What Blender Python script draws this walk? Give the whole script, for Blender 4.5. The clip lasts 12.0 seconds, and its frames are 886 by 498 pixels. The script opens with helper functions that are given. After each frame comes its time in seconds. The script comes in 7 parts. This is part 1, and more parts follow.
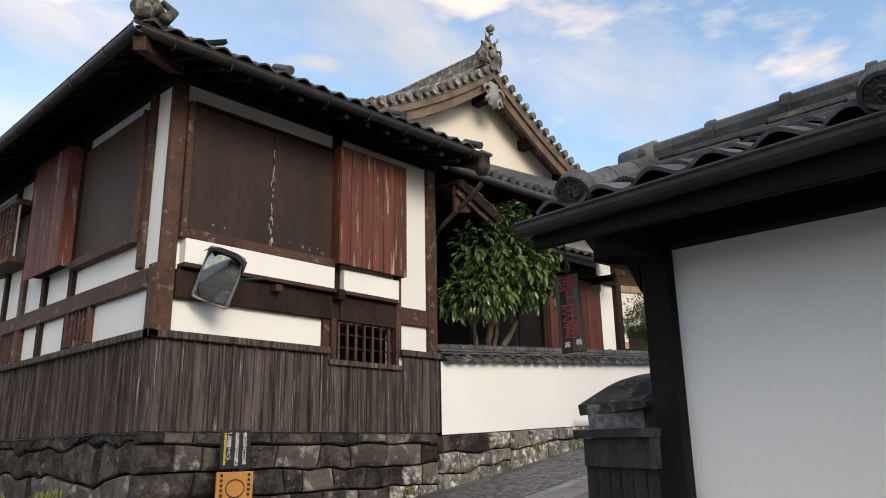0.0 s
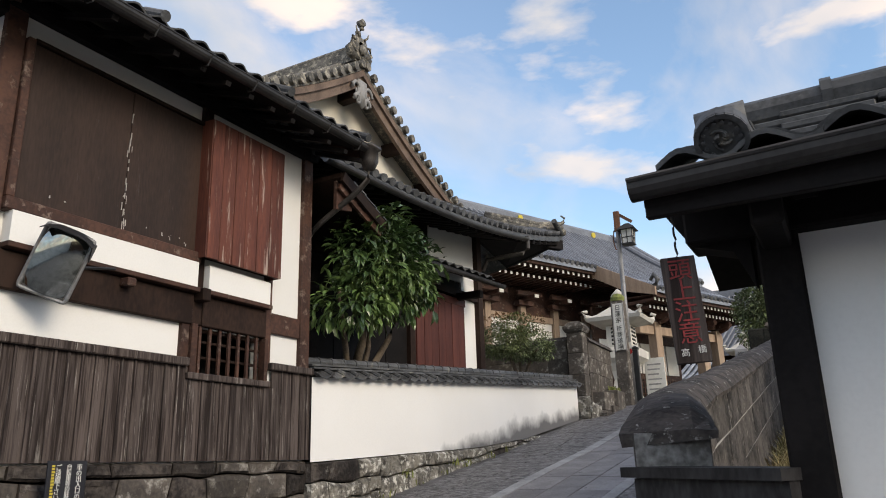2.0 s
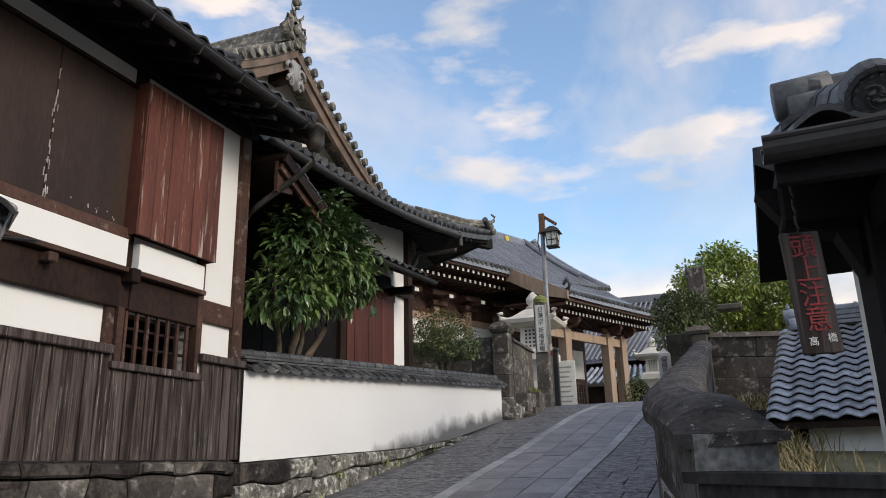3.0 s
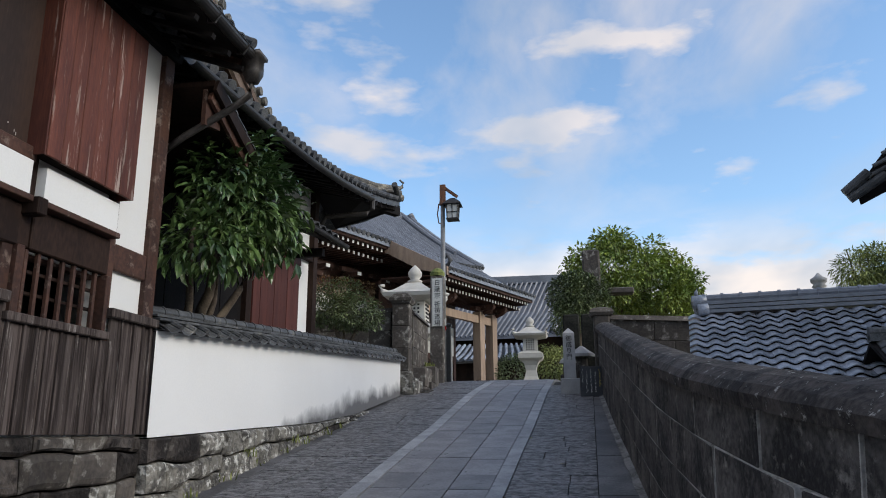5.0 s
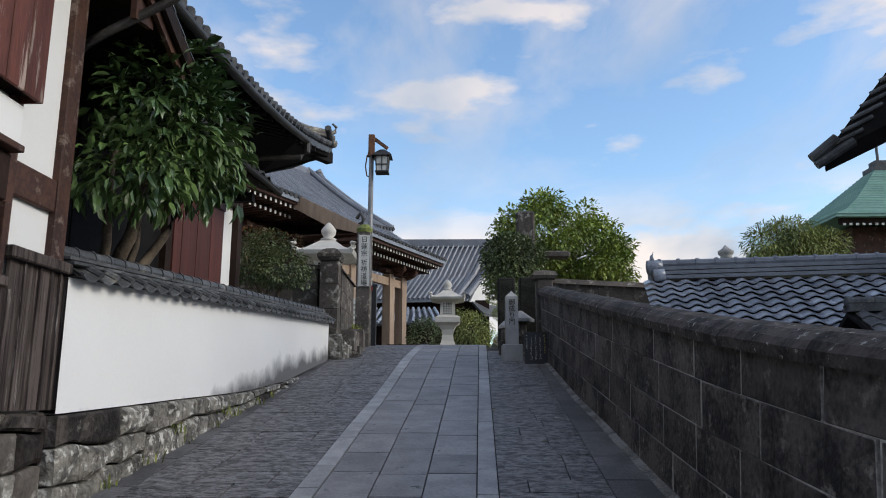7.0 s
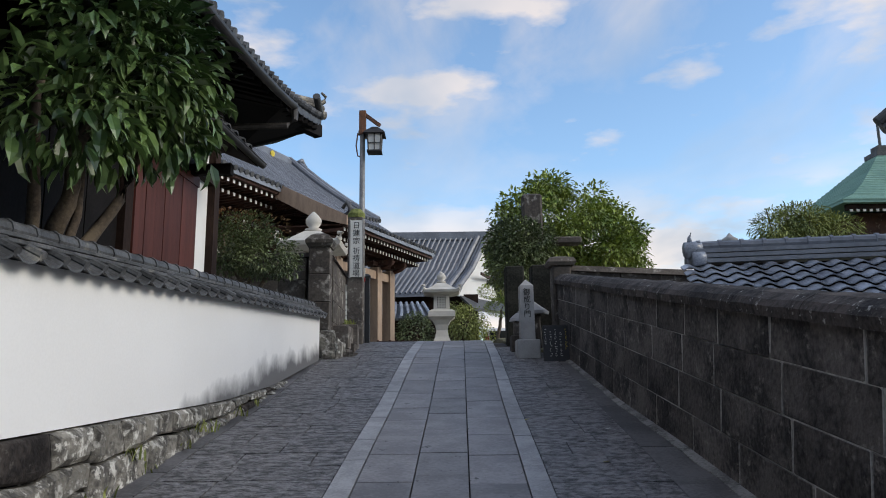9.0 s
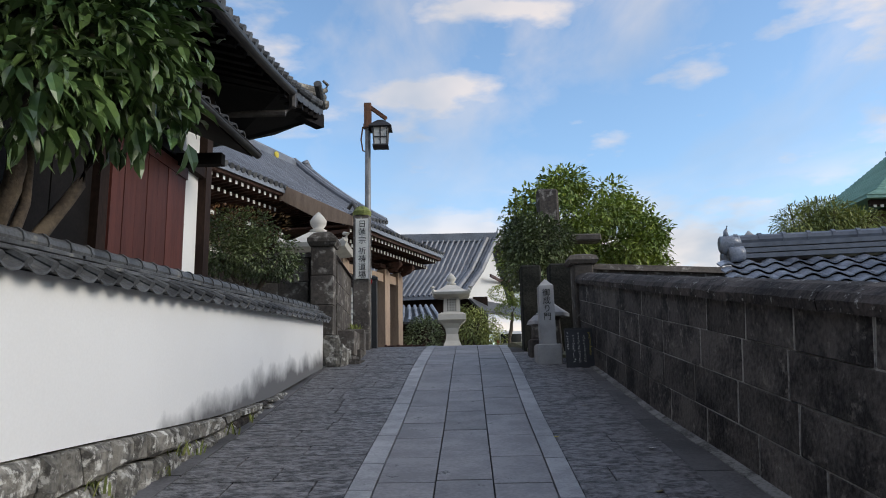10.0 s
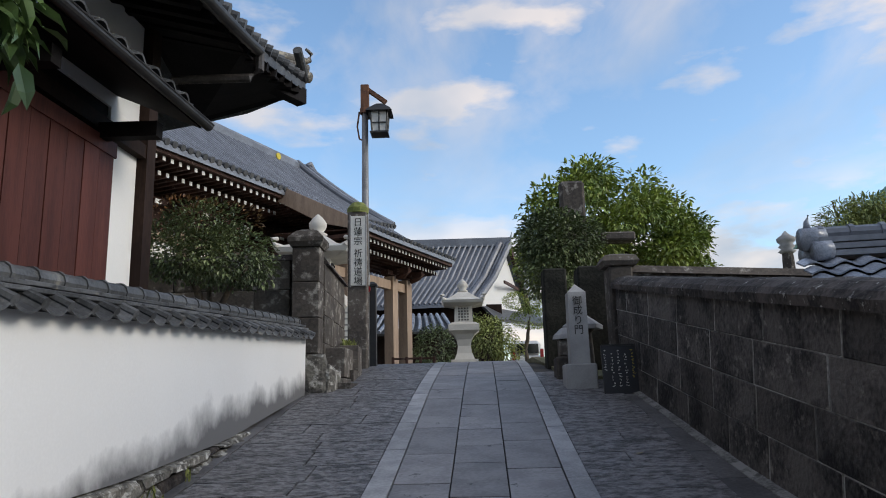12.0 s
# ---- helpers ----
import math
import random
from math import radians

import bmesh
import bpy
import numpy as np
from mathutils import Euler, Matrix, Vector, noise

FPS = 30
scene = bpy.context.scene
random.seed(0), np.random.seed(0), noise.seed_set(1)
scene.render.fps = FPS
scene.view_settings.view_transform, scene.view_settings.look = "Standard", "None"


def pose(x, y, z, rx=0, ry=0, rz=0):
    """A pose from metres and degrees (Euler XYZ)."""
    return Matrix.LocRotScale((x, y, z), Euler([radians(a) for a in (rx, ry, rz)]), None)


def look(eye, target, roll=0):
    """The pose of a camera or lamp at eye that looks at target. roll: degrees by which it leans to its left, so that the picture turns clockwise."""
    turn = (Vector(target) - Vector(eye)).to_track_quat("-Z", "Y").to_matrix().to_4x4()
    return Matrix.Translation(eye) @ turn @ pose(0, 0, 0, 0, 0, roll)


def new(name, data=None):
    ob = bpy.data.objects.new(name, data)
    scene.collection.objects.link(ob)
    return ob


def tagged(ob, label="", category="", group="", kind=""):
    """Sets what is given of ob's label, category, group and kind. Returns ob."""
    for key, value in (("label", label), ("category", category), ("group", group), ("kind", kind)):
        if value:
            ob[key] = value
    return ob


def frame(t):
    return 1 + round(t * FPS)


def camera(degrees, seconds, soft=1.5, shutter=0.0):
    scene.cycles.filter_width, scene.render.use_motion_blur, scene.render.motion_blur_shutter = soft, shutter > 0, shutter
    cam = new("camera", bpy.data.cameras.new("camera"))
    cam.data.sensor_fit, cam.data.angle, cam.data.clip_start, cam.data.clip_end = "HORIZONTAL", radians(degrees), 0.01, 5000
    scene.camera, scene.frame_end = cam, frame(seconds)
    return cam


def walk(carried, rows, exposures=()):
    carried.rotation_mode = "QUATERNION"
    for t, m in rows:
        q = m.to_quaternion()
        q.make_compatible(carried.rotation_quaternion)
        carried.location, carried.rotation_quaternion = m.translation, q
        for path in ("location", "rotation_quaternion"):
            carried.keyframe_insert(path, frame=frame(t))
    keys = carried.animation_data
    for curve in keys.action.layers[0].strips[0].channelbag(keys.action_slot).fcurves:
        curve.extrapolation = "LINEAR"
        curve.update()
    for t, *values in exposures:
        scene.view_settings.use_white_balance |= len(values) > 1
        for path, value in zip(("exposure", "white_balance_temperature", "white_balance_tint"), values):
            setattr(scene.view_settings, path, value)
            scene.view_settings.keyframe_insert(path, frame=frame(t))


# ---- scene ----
cam = camera(61.9, 12.0, soft=1.0)
METRES, EYE, TILT, LEAN, TURN = 10.0, 1.5, 0.0, 0.0, 43.0
ROWS = [
    (0.0, 0.0, 0.0, 0.0, 0.26, 15.13, 0.95),
    (0.5, -0.021, 0.0298, 0.0055, -2.87, 15.67, 1.27),
    (1.0, -0.0441, 0.058, 0.0097, -6.43, 16.01, 1.5),
    (1.5, -0.063, 0.0873, 0.0098, -10.27, 16.18, 1.59),
    (2.0, -0.0813, 0.1209, 0.0116, -14.25, 16.28, 1.58),
    (2.5, -0.099, 0.1505, 0.0134, -18.2, 16.24, 1.45),
    (3.0, -0.1205, 0.1812, 0.0139, -22.03, 16.11, 1.26),
    (5.0, -0.178, 0.3078, 0.022, -33.69, 13.99, 0.3),
    (5.5, -0.1844, 0.3446, 0.0252, -36.09, 13.17, 0.12),
    (6.0, -0.1824, 0.3841, 0.027, -38.39, 12.39, 0.01),
    (6.5, -0.1786, 0.4244, 0.0296, -40.46, 11.72, -0.03),
    (7.0, -0.1724, 0.464, 0.033, -42.11, 11.2, 0.01),
    (7.5, -0.1557, 0.5033, 0.0352, -43.22, 10.85, 0.14),
    (9.5, -0.0628, 0.6567, 0.0501, -43.24, 10.88, 0.98),
    (10.0, -0.0311, 0.6936, 0.0555, -42.82, 11.11, 1.21),
    (10.5, 0.0023, 0.7291, 0.0624, -42.42, 11.33, 1.39),
    (11.0, 0.0436, 0.7658, 0.0685, -42.11, 11.51, 1.48),
    (11.5, 0.0801, 0.8039, 0.0759, -41.89, 11.61, 1.53),
    (12.0, 0.1166, 0.8421, 0.086, -41.77, 11.7, 1.46),
]
walk(cam, [(t, pose(0, 0, EYE, TILT, LEAN, TURN) @ pose(METRES * x, METRES * y, METRES * z, 90 + pitch, roll, yaw)) for t, x, y, z, yaw, pitch, roll in ROWS],
     [(0.0, 0.90, 7700, 11), (3.0, 0.78, 7250, 11), (5.0, 0.58, 6600, 9), (12.0, 0.57, 6700, 9)])

# ---- light ----
SUN_EL, SUN_AZ = 26.0, 104.0      # degrees; azimuth clockwise from +y
world = bpy.data.worlds.new("world")
scene.world = world
world.use_nodes = True
wn, wl = world.node_tree.nodes, world.node_tree.links
wn.clear()


def wnode(kind, **sets):
    n = wn.new(kind)
    for k, v in sets.items():
        n.inputs[k].default_value = v
    return n


def wmath(op, a, b):
    n = wn.new("ShaderNodeMath")
    n.operation = op
    for i, v in enumerate((a, b)):
        if isinstance(v, (int, float)):
            n.inputs[i].default_value = v
        else:
            wl.new(v, n.inputs[i])
    return n.outputs[0]


sky = wn.new("ShaderNodeTexSky")
sky.sky_type = "NISHITA"
sky.sun_disc = False
sky.sun_elevation = radians(SUN_EL)
sky.sun_rotation = radians(SUN_AZ)
sky.air_density, sky.dust_density, sky.ozone_density = 1.0, 0.6, 1.6
tc = wn.new("ShaderNodeTexCoord")
sep = wn.new("ShaderNodeSeparateXYZ")
wl.new(tc.outputs["Generated"], sep.inputs[0])
up = wmath("ADD", wmath("MAXIMUM", sep.outputs["Z"], 0.0), 0.16)
comb = wn.new("ShaderNodeCombineXYZ")
wl.new(wmath("DIVIDE", sep.outputs["X"], up), comb.inputs[0])
wl.new(wmath("DIVIDE", sep.outputs["Y"], up), comb.inputs[1])
mapn = wn.new("ShaderNodeMapping")
mapn.inputs["Rotation"].default_value = (0, 0, radians(35))
mapn.inputs["Scale"].default_value = (1.0, 0.62, 1.0)
mapn.inputs["Location"].default_value = (3.1, 1.3, 0)
wl.new(comb.outputs[0], mapn.inputs[0])
cn = wnode("ShaderNodeTexNoise", Scale=2.3, Detail=8.0, Roughness=0.56, Distortion=0.35)
wl.new(mapn.outputs[0], cn.inputs["Vector"])
ramp = wn.new("ShaderNodeValToRGB")
ramp.color_ramp.elements[0].position, ramp.color_ramp.elements[1].position = 0.44, 0.68
wl.new(cn.outputs["Fac"], ramp.inputs[0])
# low cloud bank near the horizon
low = wn.new("ShaderNodeMapRange")
low.inputs["From Min"].default_value, low.inputs["From Max"].default_value = 0.285, 0.19
wl.new(sep.outputs["Z"], low.inputs["Value"])
bank = wnode("ShaderNodeTexNoise", Scale=4.2, Detail=8.0, Roughness=0.55)
mapb = wn.new("ShaderNodeMapping")
mapb.inputs["Scale"].default_value = (1.0, 1.0, 3.2)
wl.new(tc.outputs["Generated"], mapb.inputs[0])
wl.new(mapb.outputs[0], bank.inputs["Vector"])
bramp = wn.new("ShaderNodeValToRGB")
bramp.color_ramp.elements[0].position, bramp.color_ramp.elements[1].position = 0.37, 0.475
wl.new(bank.outputs["Fac"], bramp.inputs[0])
west = wn.new("ShaderNodeMapRange")
west.inputs["From Min"].default_value, west.inputs["From Max"].default_value = 0.75, -0.35
west.inputs["To Min"].default_value, west.inputs["To Max"].default_value = 0.0, 0.30
wl.new(wmath("ADD", sep.outputs["Y"], wmath("MULTIPLY", sep.outputs["X"], 0.35)), west.inputs["Value"])
veil = wmath("MINIMUM", wmath("ADD", wmath("MULTIPLY", ramp.outputs[0], 0.85), west.outputs[0]), 0.95)
# thin veil overhead, separate small puffs in the middle height
high = wn.new("ShaderNodeMapRange")
high.inputs["From Min"].default_value, high.inputs["From Max"].default_value = 0.26, 0.50
high.inputs["To Min"].default_value, high.inputs["To Max"].default_value = 0.22, 0.85
wl.new(sep.outputs["Z"], high.inputs["Value"])
veil = wmath("MULTIPLY", veil, high.outputs[0])
puff = wnode("ShaderNodeTexNoise", Scale=4.6, Detail=7.0, Roughness=0.52)
mapp = wn.new("ShaderNodeMapping")
mapp.inputs["Scale"].default_value = (1.0, 1.0, 2.7)
mapp.inputs["Location"].default_value = (0.4, 2.2, 0.7)
wl.new(tc.outputs["Generated"], mapp.inputs[0])
wl.new(mapp.outputs[0], puff.inputs["Vector"])
pramp = wn.new("ShaderNodeValToRGB")
pramp.color_ramp.elements[0].position, pramp.color_ramp.elements[1].position = 0.53, 0.645
wl.new(puff.outputs["Fac"], pramp.inputs[0])
veil = wmath("MAXIMUM", veil, wmath("MULTIPLY", pramp.outputs[0], 0.8))
cover = wmath("MAXIMUM", veil, wmath("MULTIPLY", wmath("MULTIPLY", low.outputs[0], bramp.outputs[0]), 0.9))
tone = wnode("ShaderNodeTexNoise", Scale=2.1, Detail=4.0)
wl.new(mapn.outputs[0], tone.inputs["Vector"])
tramp = wn.new("ShaderNodeValToRGB")
tramp.color_ramp.elements[0].position, tramp.color_ramp.elements[1].position = 0.38, 0.64
tramp.color_ramp.elements[0].color = (2.35, 2.6, 3.05, 1)
tramp.color_ramp.elements[1].color = (4.7, 4.15, 3.85, 1)
wl.new(tone.outputs["Fac"], tramp.inputs[0])
mixc = wn.new("ShaderNodeMix")
mixc.data_type = "RGBA"
wl.new(cover, mixc.inputs[0])
gain = wn.new("ShaderNodeMix")
gain.data_type = "RGBA"
gain.blend_type = "MULTIPLY"
gain.inputs[0].default_value = 1.0
gain.inputs[7].default_value = (0.98, 1.08, 1.14, 1)
wl.new(sky.outputs[0], gain.inputs[6])
wl.new(gain.outputs[2], mixc.inputs[6])
wl.new(tramp.outputs[0], mixc.inputs[7])
bg = wnode("ShaderNodeBackground", Strength=0.15)
wl.new(mixc.outputs[2], bg.inputs[0])
wo = wn.new("ShaderNodeOutputWorld")
wl.new(bg.outputs[0], wo.inputs[0])

sun_data = bpy.data.lights.new("sun", "SUN")
sun_data.energy, sun_data.angle, sun_data.color = 1.1, radians(25), (1.0, 0.93, 0.84)
sun = new("sun", sun_data)
az, el = radians(SUN_AZ), radians(SUN_EL)
sun.matrix_basis = look((math.sin(az) * math.cos(el) * 60, math.cos(az) * math.cos(el) * 60, 60 * math.sin(el)), (0, 0, 0))

# ---- materials ----


def mat(name, col, col2=None, rough=0.8, scale=3.0, fine=40.0, bump=0.3, depth=0.01, vary=0.15, metal=0.0, stretch=(1, 1, 1),
        spots=None, spot_at=0.62, spot_scale=5.0, island=False, spec=0.5, sharp=0.12):
    """Two-scale procedural surface. spots: a second stain colour that breaks through above a noise threshold."""
    m = bpy.data.materials.new(name)
    m.use_nodes = True
    n, l = m.node_tree.nodes, m.node_tree.links
    b = n["Principled BSDF"]
    b.inputs["Roughness"].default_value, b.inputs["Metallic"].default_value = rough, metal
    b.inputs["Specular IOR Level"].default_value = spec
    t = n.new("ShaderNodeTexCoord")
    mp = n.new("ShaderNodeMapping")
    mp.inputs["Scale"].default_value = stretch
    geo = n.new("ShaderNodeNewGeometry")
    info = n.new("ShaderNodeObjectInfo")
    shift = n.new("ShaderNodeVectorMath")
    shift.operation = "MULTIPLY_ADD"
    l.new(info.outputs["Random"], shift.inputs[0])
    shift.inputs[1].default_value = (7, 5, 3)
    l.new(geo.outputs["Position"], shift.inputs[2])
    l.new(shift.outputs[0], mp.inputs[0])
    big, small = n.new("ShaderNodeTexNoise"), n.new("ShaderNodeTexNoise")
    big.inputs["Scale"].default_value, big.inputs["Detail"].default_value = scale, 4
    small.inputs["Scale"].default_value, small.inputs["Detail"].default_value = fine, 3
    for x in (big, small):
        l.new(mp.outputs[0], x.inputs["Vector"])
    c2 = col2 or tuple(c * 0.6 for c in col)
    mix = n.new("ShaderNodeMix")
    mix.data_type = "RGBA"
    mix.inputs[6].default_value, mix.inputs[7].default_value = (*col, 1), (*c2, 1)
    add = n.new("ShaderNodeMath")
    add.operation = "MULTIPLY_ADD"
    l.new(small.outputs["Fac"], add.inputs[0])
    add.inputs[1].default_value = 0.6
    l.new(big.outputs["Fac"], add.inputs[2])
    rmp = n.new("ShaderNodeMapRange")
    rmp.inputs["From Min"].default_value, rmp.inputs["From Max"].default_value = 0.66, 0.94
    l.new(add.outputs[0], rmp.inputs["Value"])
    l.new(rmp.outputs[0], mix.inputs[0])
    out = mix.outputs[2]
    if spots:
        sn = n.new("ShaderNodeTexNoise")
        sn.inputs["Scale"].default_value, sn.inputs["Detail"].default_value, sn.inputs["Roughness"].default_value = spot_scale, 8, 0.68
        l.new(mp.outputs[0], sn.inputs["Vector"])
        sr = n.new("ShaderNodeMapRange")
        sr.inputs["From Min"].default_value, sr.inputs["From Max"].default_value = spot_at - 0.075, spot_at - 0.075 + sharp
        l.new(sn.outputs["Fac"], sr.inputs["Value"])
        mx = n.new("ShaderNodeMix")
        mx.data_type = "RGBA"
        l.new(sr.outputs[0], mx.inputs[0])
        l.new(out, mx.inputs[6])
        mx.inputs[7].default_value = (*spots, 1)
        out = mx.outputs[2]
    if vary:
        hsv = n.new("ShaderNodeHueSaturation")
        vr = n.new("ShaderNodeMapRange")
        vr.inputs["To Min"].default_value, vr.inputs["To Max"].default_value = 1 - vary, 1 + vary
        l.new(geo.outputs["Random Per Island"] if island else info.outputs["Random"], vr.inputs["Value"])
        l.new(vr.outputs[0], hsv.inputs["Value"])
        l.new(out, hsv.inputs["Color"])
        out = hsv.outputs[0]
    l.new(out, b.inputs["Base Color"])
    if bump:
        bp = n.new("ShaderNodeBump")
        bp.inputs["Strength"].default_value, bp.inputs["Distance"].default_value = bump, depth
        l.new(add.outputs[0], bp.inputs["Height"])
        l.new(bp.outputs[0], b.inputs["Normal"])
    return m


PLASTER = mat("plaster", (0.80, 0.79, 0.765), (0.765, 0.755, 0.73), 0.9, 0.8, 60, 0.06, 0.004, 0.03)
PLASTER_CREAM = mat("cream_plaster", (0.74, 0.69, 0.60), (0.69, 0.64, 0.55), 0.9, 0.9, 50, 0.12, 0.004, 0.02)
WOOD_DARK = mat("dark_wood", (0.034, 0.020, 0.015), (0.018, 0.011, 0.009), 0.7, 2.5, 30, 0.4, 0.006, 0.2, stretch=(1, 1, 0.4), spec=0.12)
WOOD_BROWN = mat("brown_wood", (0.085, 0.042, 0.030), (0.045, 0.024, 0.019), 0.65, 3, 26, 0.4, 0.006, 0.2, spots=(0.22, 0.16, 0.13), spot_at=0.64, spot_scale=6, spec=0.22)
WOOD_RED = mat("red_wood", (0.136, 0.046, 0.031), (0.078, 0.028, 0.021), 0.6, 2.5, 30, 0.45, 0.006, 0.25, stretch=(3, 3, 0.25), spots=(0.33, 0.25, 0.21), spot_at=0.655, spot_scale=4, sharp=0.06, spec=0.22)
WOOD_DOOR = mat("door_red_wood", (0.105, 0.034, 0.026), (0.07, 0.023, 0.018), 0.6, 2.5, 30, 0.3, 0.004, 0.15, stretch=(3, 3, 0.3), spec=0.22)
WOOD_GREY = mat("weathered_board", (0.098, 0.078, 0.071), (0.030, 0.022, 0.020), 0.85, 6, 24, 0.8, 0.008, 0.22, stretch=(2.6, 2.6, 0.12), spots=(0.27, 0.245, 0.225), spot_at=0.66, spot_scale=11, sharp=0.09, spec=0.2)
# black timber; on soffits and rafters it also stands in for eave shade
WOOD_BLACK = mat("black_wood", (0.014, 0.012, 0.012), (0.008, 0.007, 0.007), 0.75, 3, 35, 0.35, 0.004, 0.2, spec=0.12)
WOOD_WORN = mat("worn_black_wood", (0.050, 0.047, 0.047), (0.020, 0.018, 0.018), 0.75, 4, 40, 0.4, 0.004, 0.2, stretch=(1, 1, 0.4), spec=0.25)
SCREEN = mat("rain_screen", (0.050, 0.030, 0.023), (0.030, 0.019, 0.015), 0.6, 0.9, 25, 0.15, 0.003, 0.1, stretch=(2, 2, 0.35), spots=(0.12, 0.10, 0.09), spot_at=0.72, spot_scale=3, spec=0.22)
PEEL = mat("peeled_paint", (0.45, 0.42, 0.39), (0.3, 0.27, 0.25), 0.9, 8, 60, 0.3, 0.002)
WOOD_LIGHT = mat("pale_wood", (0.378, 0.270, 0.189), (0.270, 0.189, 0.135), 0.7, 2, 22, 0.2, 0.003, 0.1, stretch=(2, 2, 0.3))
BARGE = mat("barge_wood", (0.17, 0.115, 0.085), (0.09, 0.06, 0.045), 0.75, 3, 30, 0.4, 0.004, 0.1)
TILE = mat("roof_tile", (0.105, 0.108, 0.112), (0.055, 0.056, 0.058), 0.5, 4, 45, 0.35, 0.004, 0.3, spots=(0.20, 0.19, 0.165), spot_at=0.66, spot_scale=7, spec=0.22)
TILE_OLD = mat("old_roof_tile", (0.15, 0.14, 0.125), (0.07, 0.067, 0.062), 0.7, 4, 45, 0.4, 0.005, 0.3, spots=(0.34, 0.31, 0.25), spot_at=0.58, spot_scale=9, spec=0.22)
# glossy tile, its base lightened to carry the blue sky it reflects
TILE_SKY = mat("sky_lit_glazed_tile", (0.36, 0.39, 0.445), (0.22, 0.24, 0.28), 0.24, 3, 40, 0.15, 0.003, 0.25)
# paler and bluer than TILE: the far roofs' sky sheen is in the colour
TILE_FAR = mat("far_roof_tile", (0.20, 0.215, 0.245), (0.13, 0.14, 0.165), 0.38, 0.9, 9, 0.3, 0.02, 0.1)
COPPER = mat("green_copper", (0.20, 0.36, 0.30), (0.14, 0.28, 0.23), 0.6, 0.6, 6, 0.2, 0.01, 0.08)
METAL = mat("gutter_metal", (0.05, 0.047, 0.046), (0.03, 0.028, 0.028), 0.45, 4, 40, 0.15, 0.002, 0.1, metal=0.3)
PIPE = mat("pipe_metal", (0.085, 0.075, 0.068), (0.045, 0.04, 0.037), 0.5, 5, 40, 0.2, 0.002, 0.1, metal=0.4)
POLE = mat("galvanised", (0.26, 0.26, 0.26), (0.17, 0.17, 0.17), 0.5, 5, 40, 0.15, 0.002, 0.05, metal=0.4, spots=(0.2, 0.09, 0.04), spot_at=0.7)
RUST = mat("rusty_iron", (0.20, 0.085, 0.04), (0.09, 0.045, 0.03), 0.8, 8, 50, 0.3, 0.003)
IRON = mat("black_iron", (0.02, 0.02, 0.021), (0.012, 0.012, 0.013), 0.5, 6, 50, 0.2, 0.002)
STONE_DARK = mat("dark_stone", (0.072, 0.061, 0.054), (0.020, 0.017, 0.016), 0.85, 4, 22, 1.0, 0.03, 0.45, spots=(0.20, 0.185, 0.165), spot_at=0.67, spot_scale=6, spec=0.2)
# mossy stone with the shade under the bush put into its colour
STONE_SHADY = mat("mossy_shaded_stone", (0.034, 0.034, 0.028), (0.016, 0.016, 0.014), 0.9, 3, 24, 0.7, 0.02, 0.2, spec=0.15)
STONE_WALL = mat("wall_stone", (0.115, 0.104, 0.097), (0.028, 0.026, 0.026), 0.85, 2.6, 24, 1.0, 0.03, 0.28, spots=(0.24, 0.22, 0.20), spot_at=0.65, spot_scale=8, spec=0.2)
STONE_COPE = mat("coping_stone", (0.095, 0.081, 0.074), (0.028, 0.025, 0.024), 0.85, 4, 30, 0.8, 0.015, 0.2, spots=(0.38, 0.37, 0.34), spot_at=0.672, spot_scale=15, sharp=0.07, spec=0.2)
STONE_LIGHT = mat("pale_rubble", (0.22, 0.205, 0.175), (0.065, 0.060, 0.053), 0.9, 5, 26, 1.0, 0.03, 0.3, spots=(0.50, 0.485, 0.44), spot_at=0.60, spot_scale=9, sharp=0.08)
STONE_OLD = mat("old_masonry", (0.106, 0.092, 0.079), (0.055, 0.048, 0.044), 0.9, 1.8, 24, 0.6, 0.015, 0.3, spots=(0.30, 0.28, 0.25), spot_at=0.61, spot_scale=6, spec=0.22)
GRANITE = mat("pale_granite", (0.62, 0.59, 0.53), (0.50, 0.475, 0.43), 0.8, 2, 90, 0.2, 0.003, 0.06)
GRANITE_GREY = mat("grey_granite", (0.36, 0.355, 0.35), (0.26, 0.256, 0.252), 0.8, 3, 110, 0.2, 0.003, 0.1)
PAVE = mat("paving_slab", (0.25, 0.237, 0.24), (0.165, 0.155, 0.158), 0.55, 3, 30, 0.5, 0.008, 0.18, spots=(0.045, 0.043, 0.044), spot_at=0.715, spot_scale=5, sharp=0.03)
KERB = mat("kerb_granite", (0.36, 0.36, 0.37), (0.24, 0.24, 0.247), 0.6, 4, 45, 0.4, 0.005, 0.16, spots=(0.10, 0.10, 0.10), spot_at=0.69, spot_scale=6)
SETT = mat("chiselled_paving", (0.25, 0.242, 0.246), (0.060, 0.058, 0.061), 0.55, 9, 24, 1.0, 0.05, 0.07, stretch=(1, 1.7, 1), spots=(0.07, 0.067, 0.068), spot_at=0.70, spot_scale=7, sharp=0.1, spec=0.4)
BORDER = mat("worn_border_slab", (0.15, 0.145, 0.148), (0.075, 0.072, 0.074), 0.6, 1.8, 34, 0.6, 0.01, 0.2, spots=(0.24, 0.235, 0.23), spot_at=0.70, spot_scale=6)
EDGE = mat("pale_cement_edge", (0.27, 0.265, 0.26), (0.10, 0.098, 0.096), 0.9, 2.4, 40, 0.5, 0.008, 0, spots=(0.06, 0.06, 0.058), spot_at=0.6, spot_scale=5)
JOINT = mat("joint_earth", (0.045, 0.042, 0.040), (0.03, 0.028, 0.027), 0.95, 4, 60, 0.4, 0.01, 0)
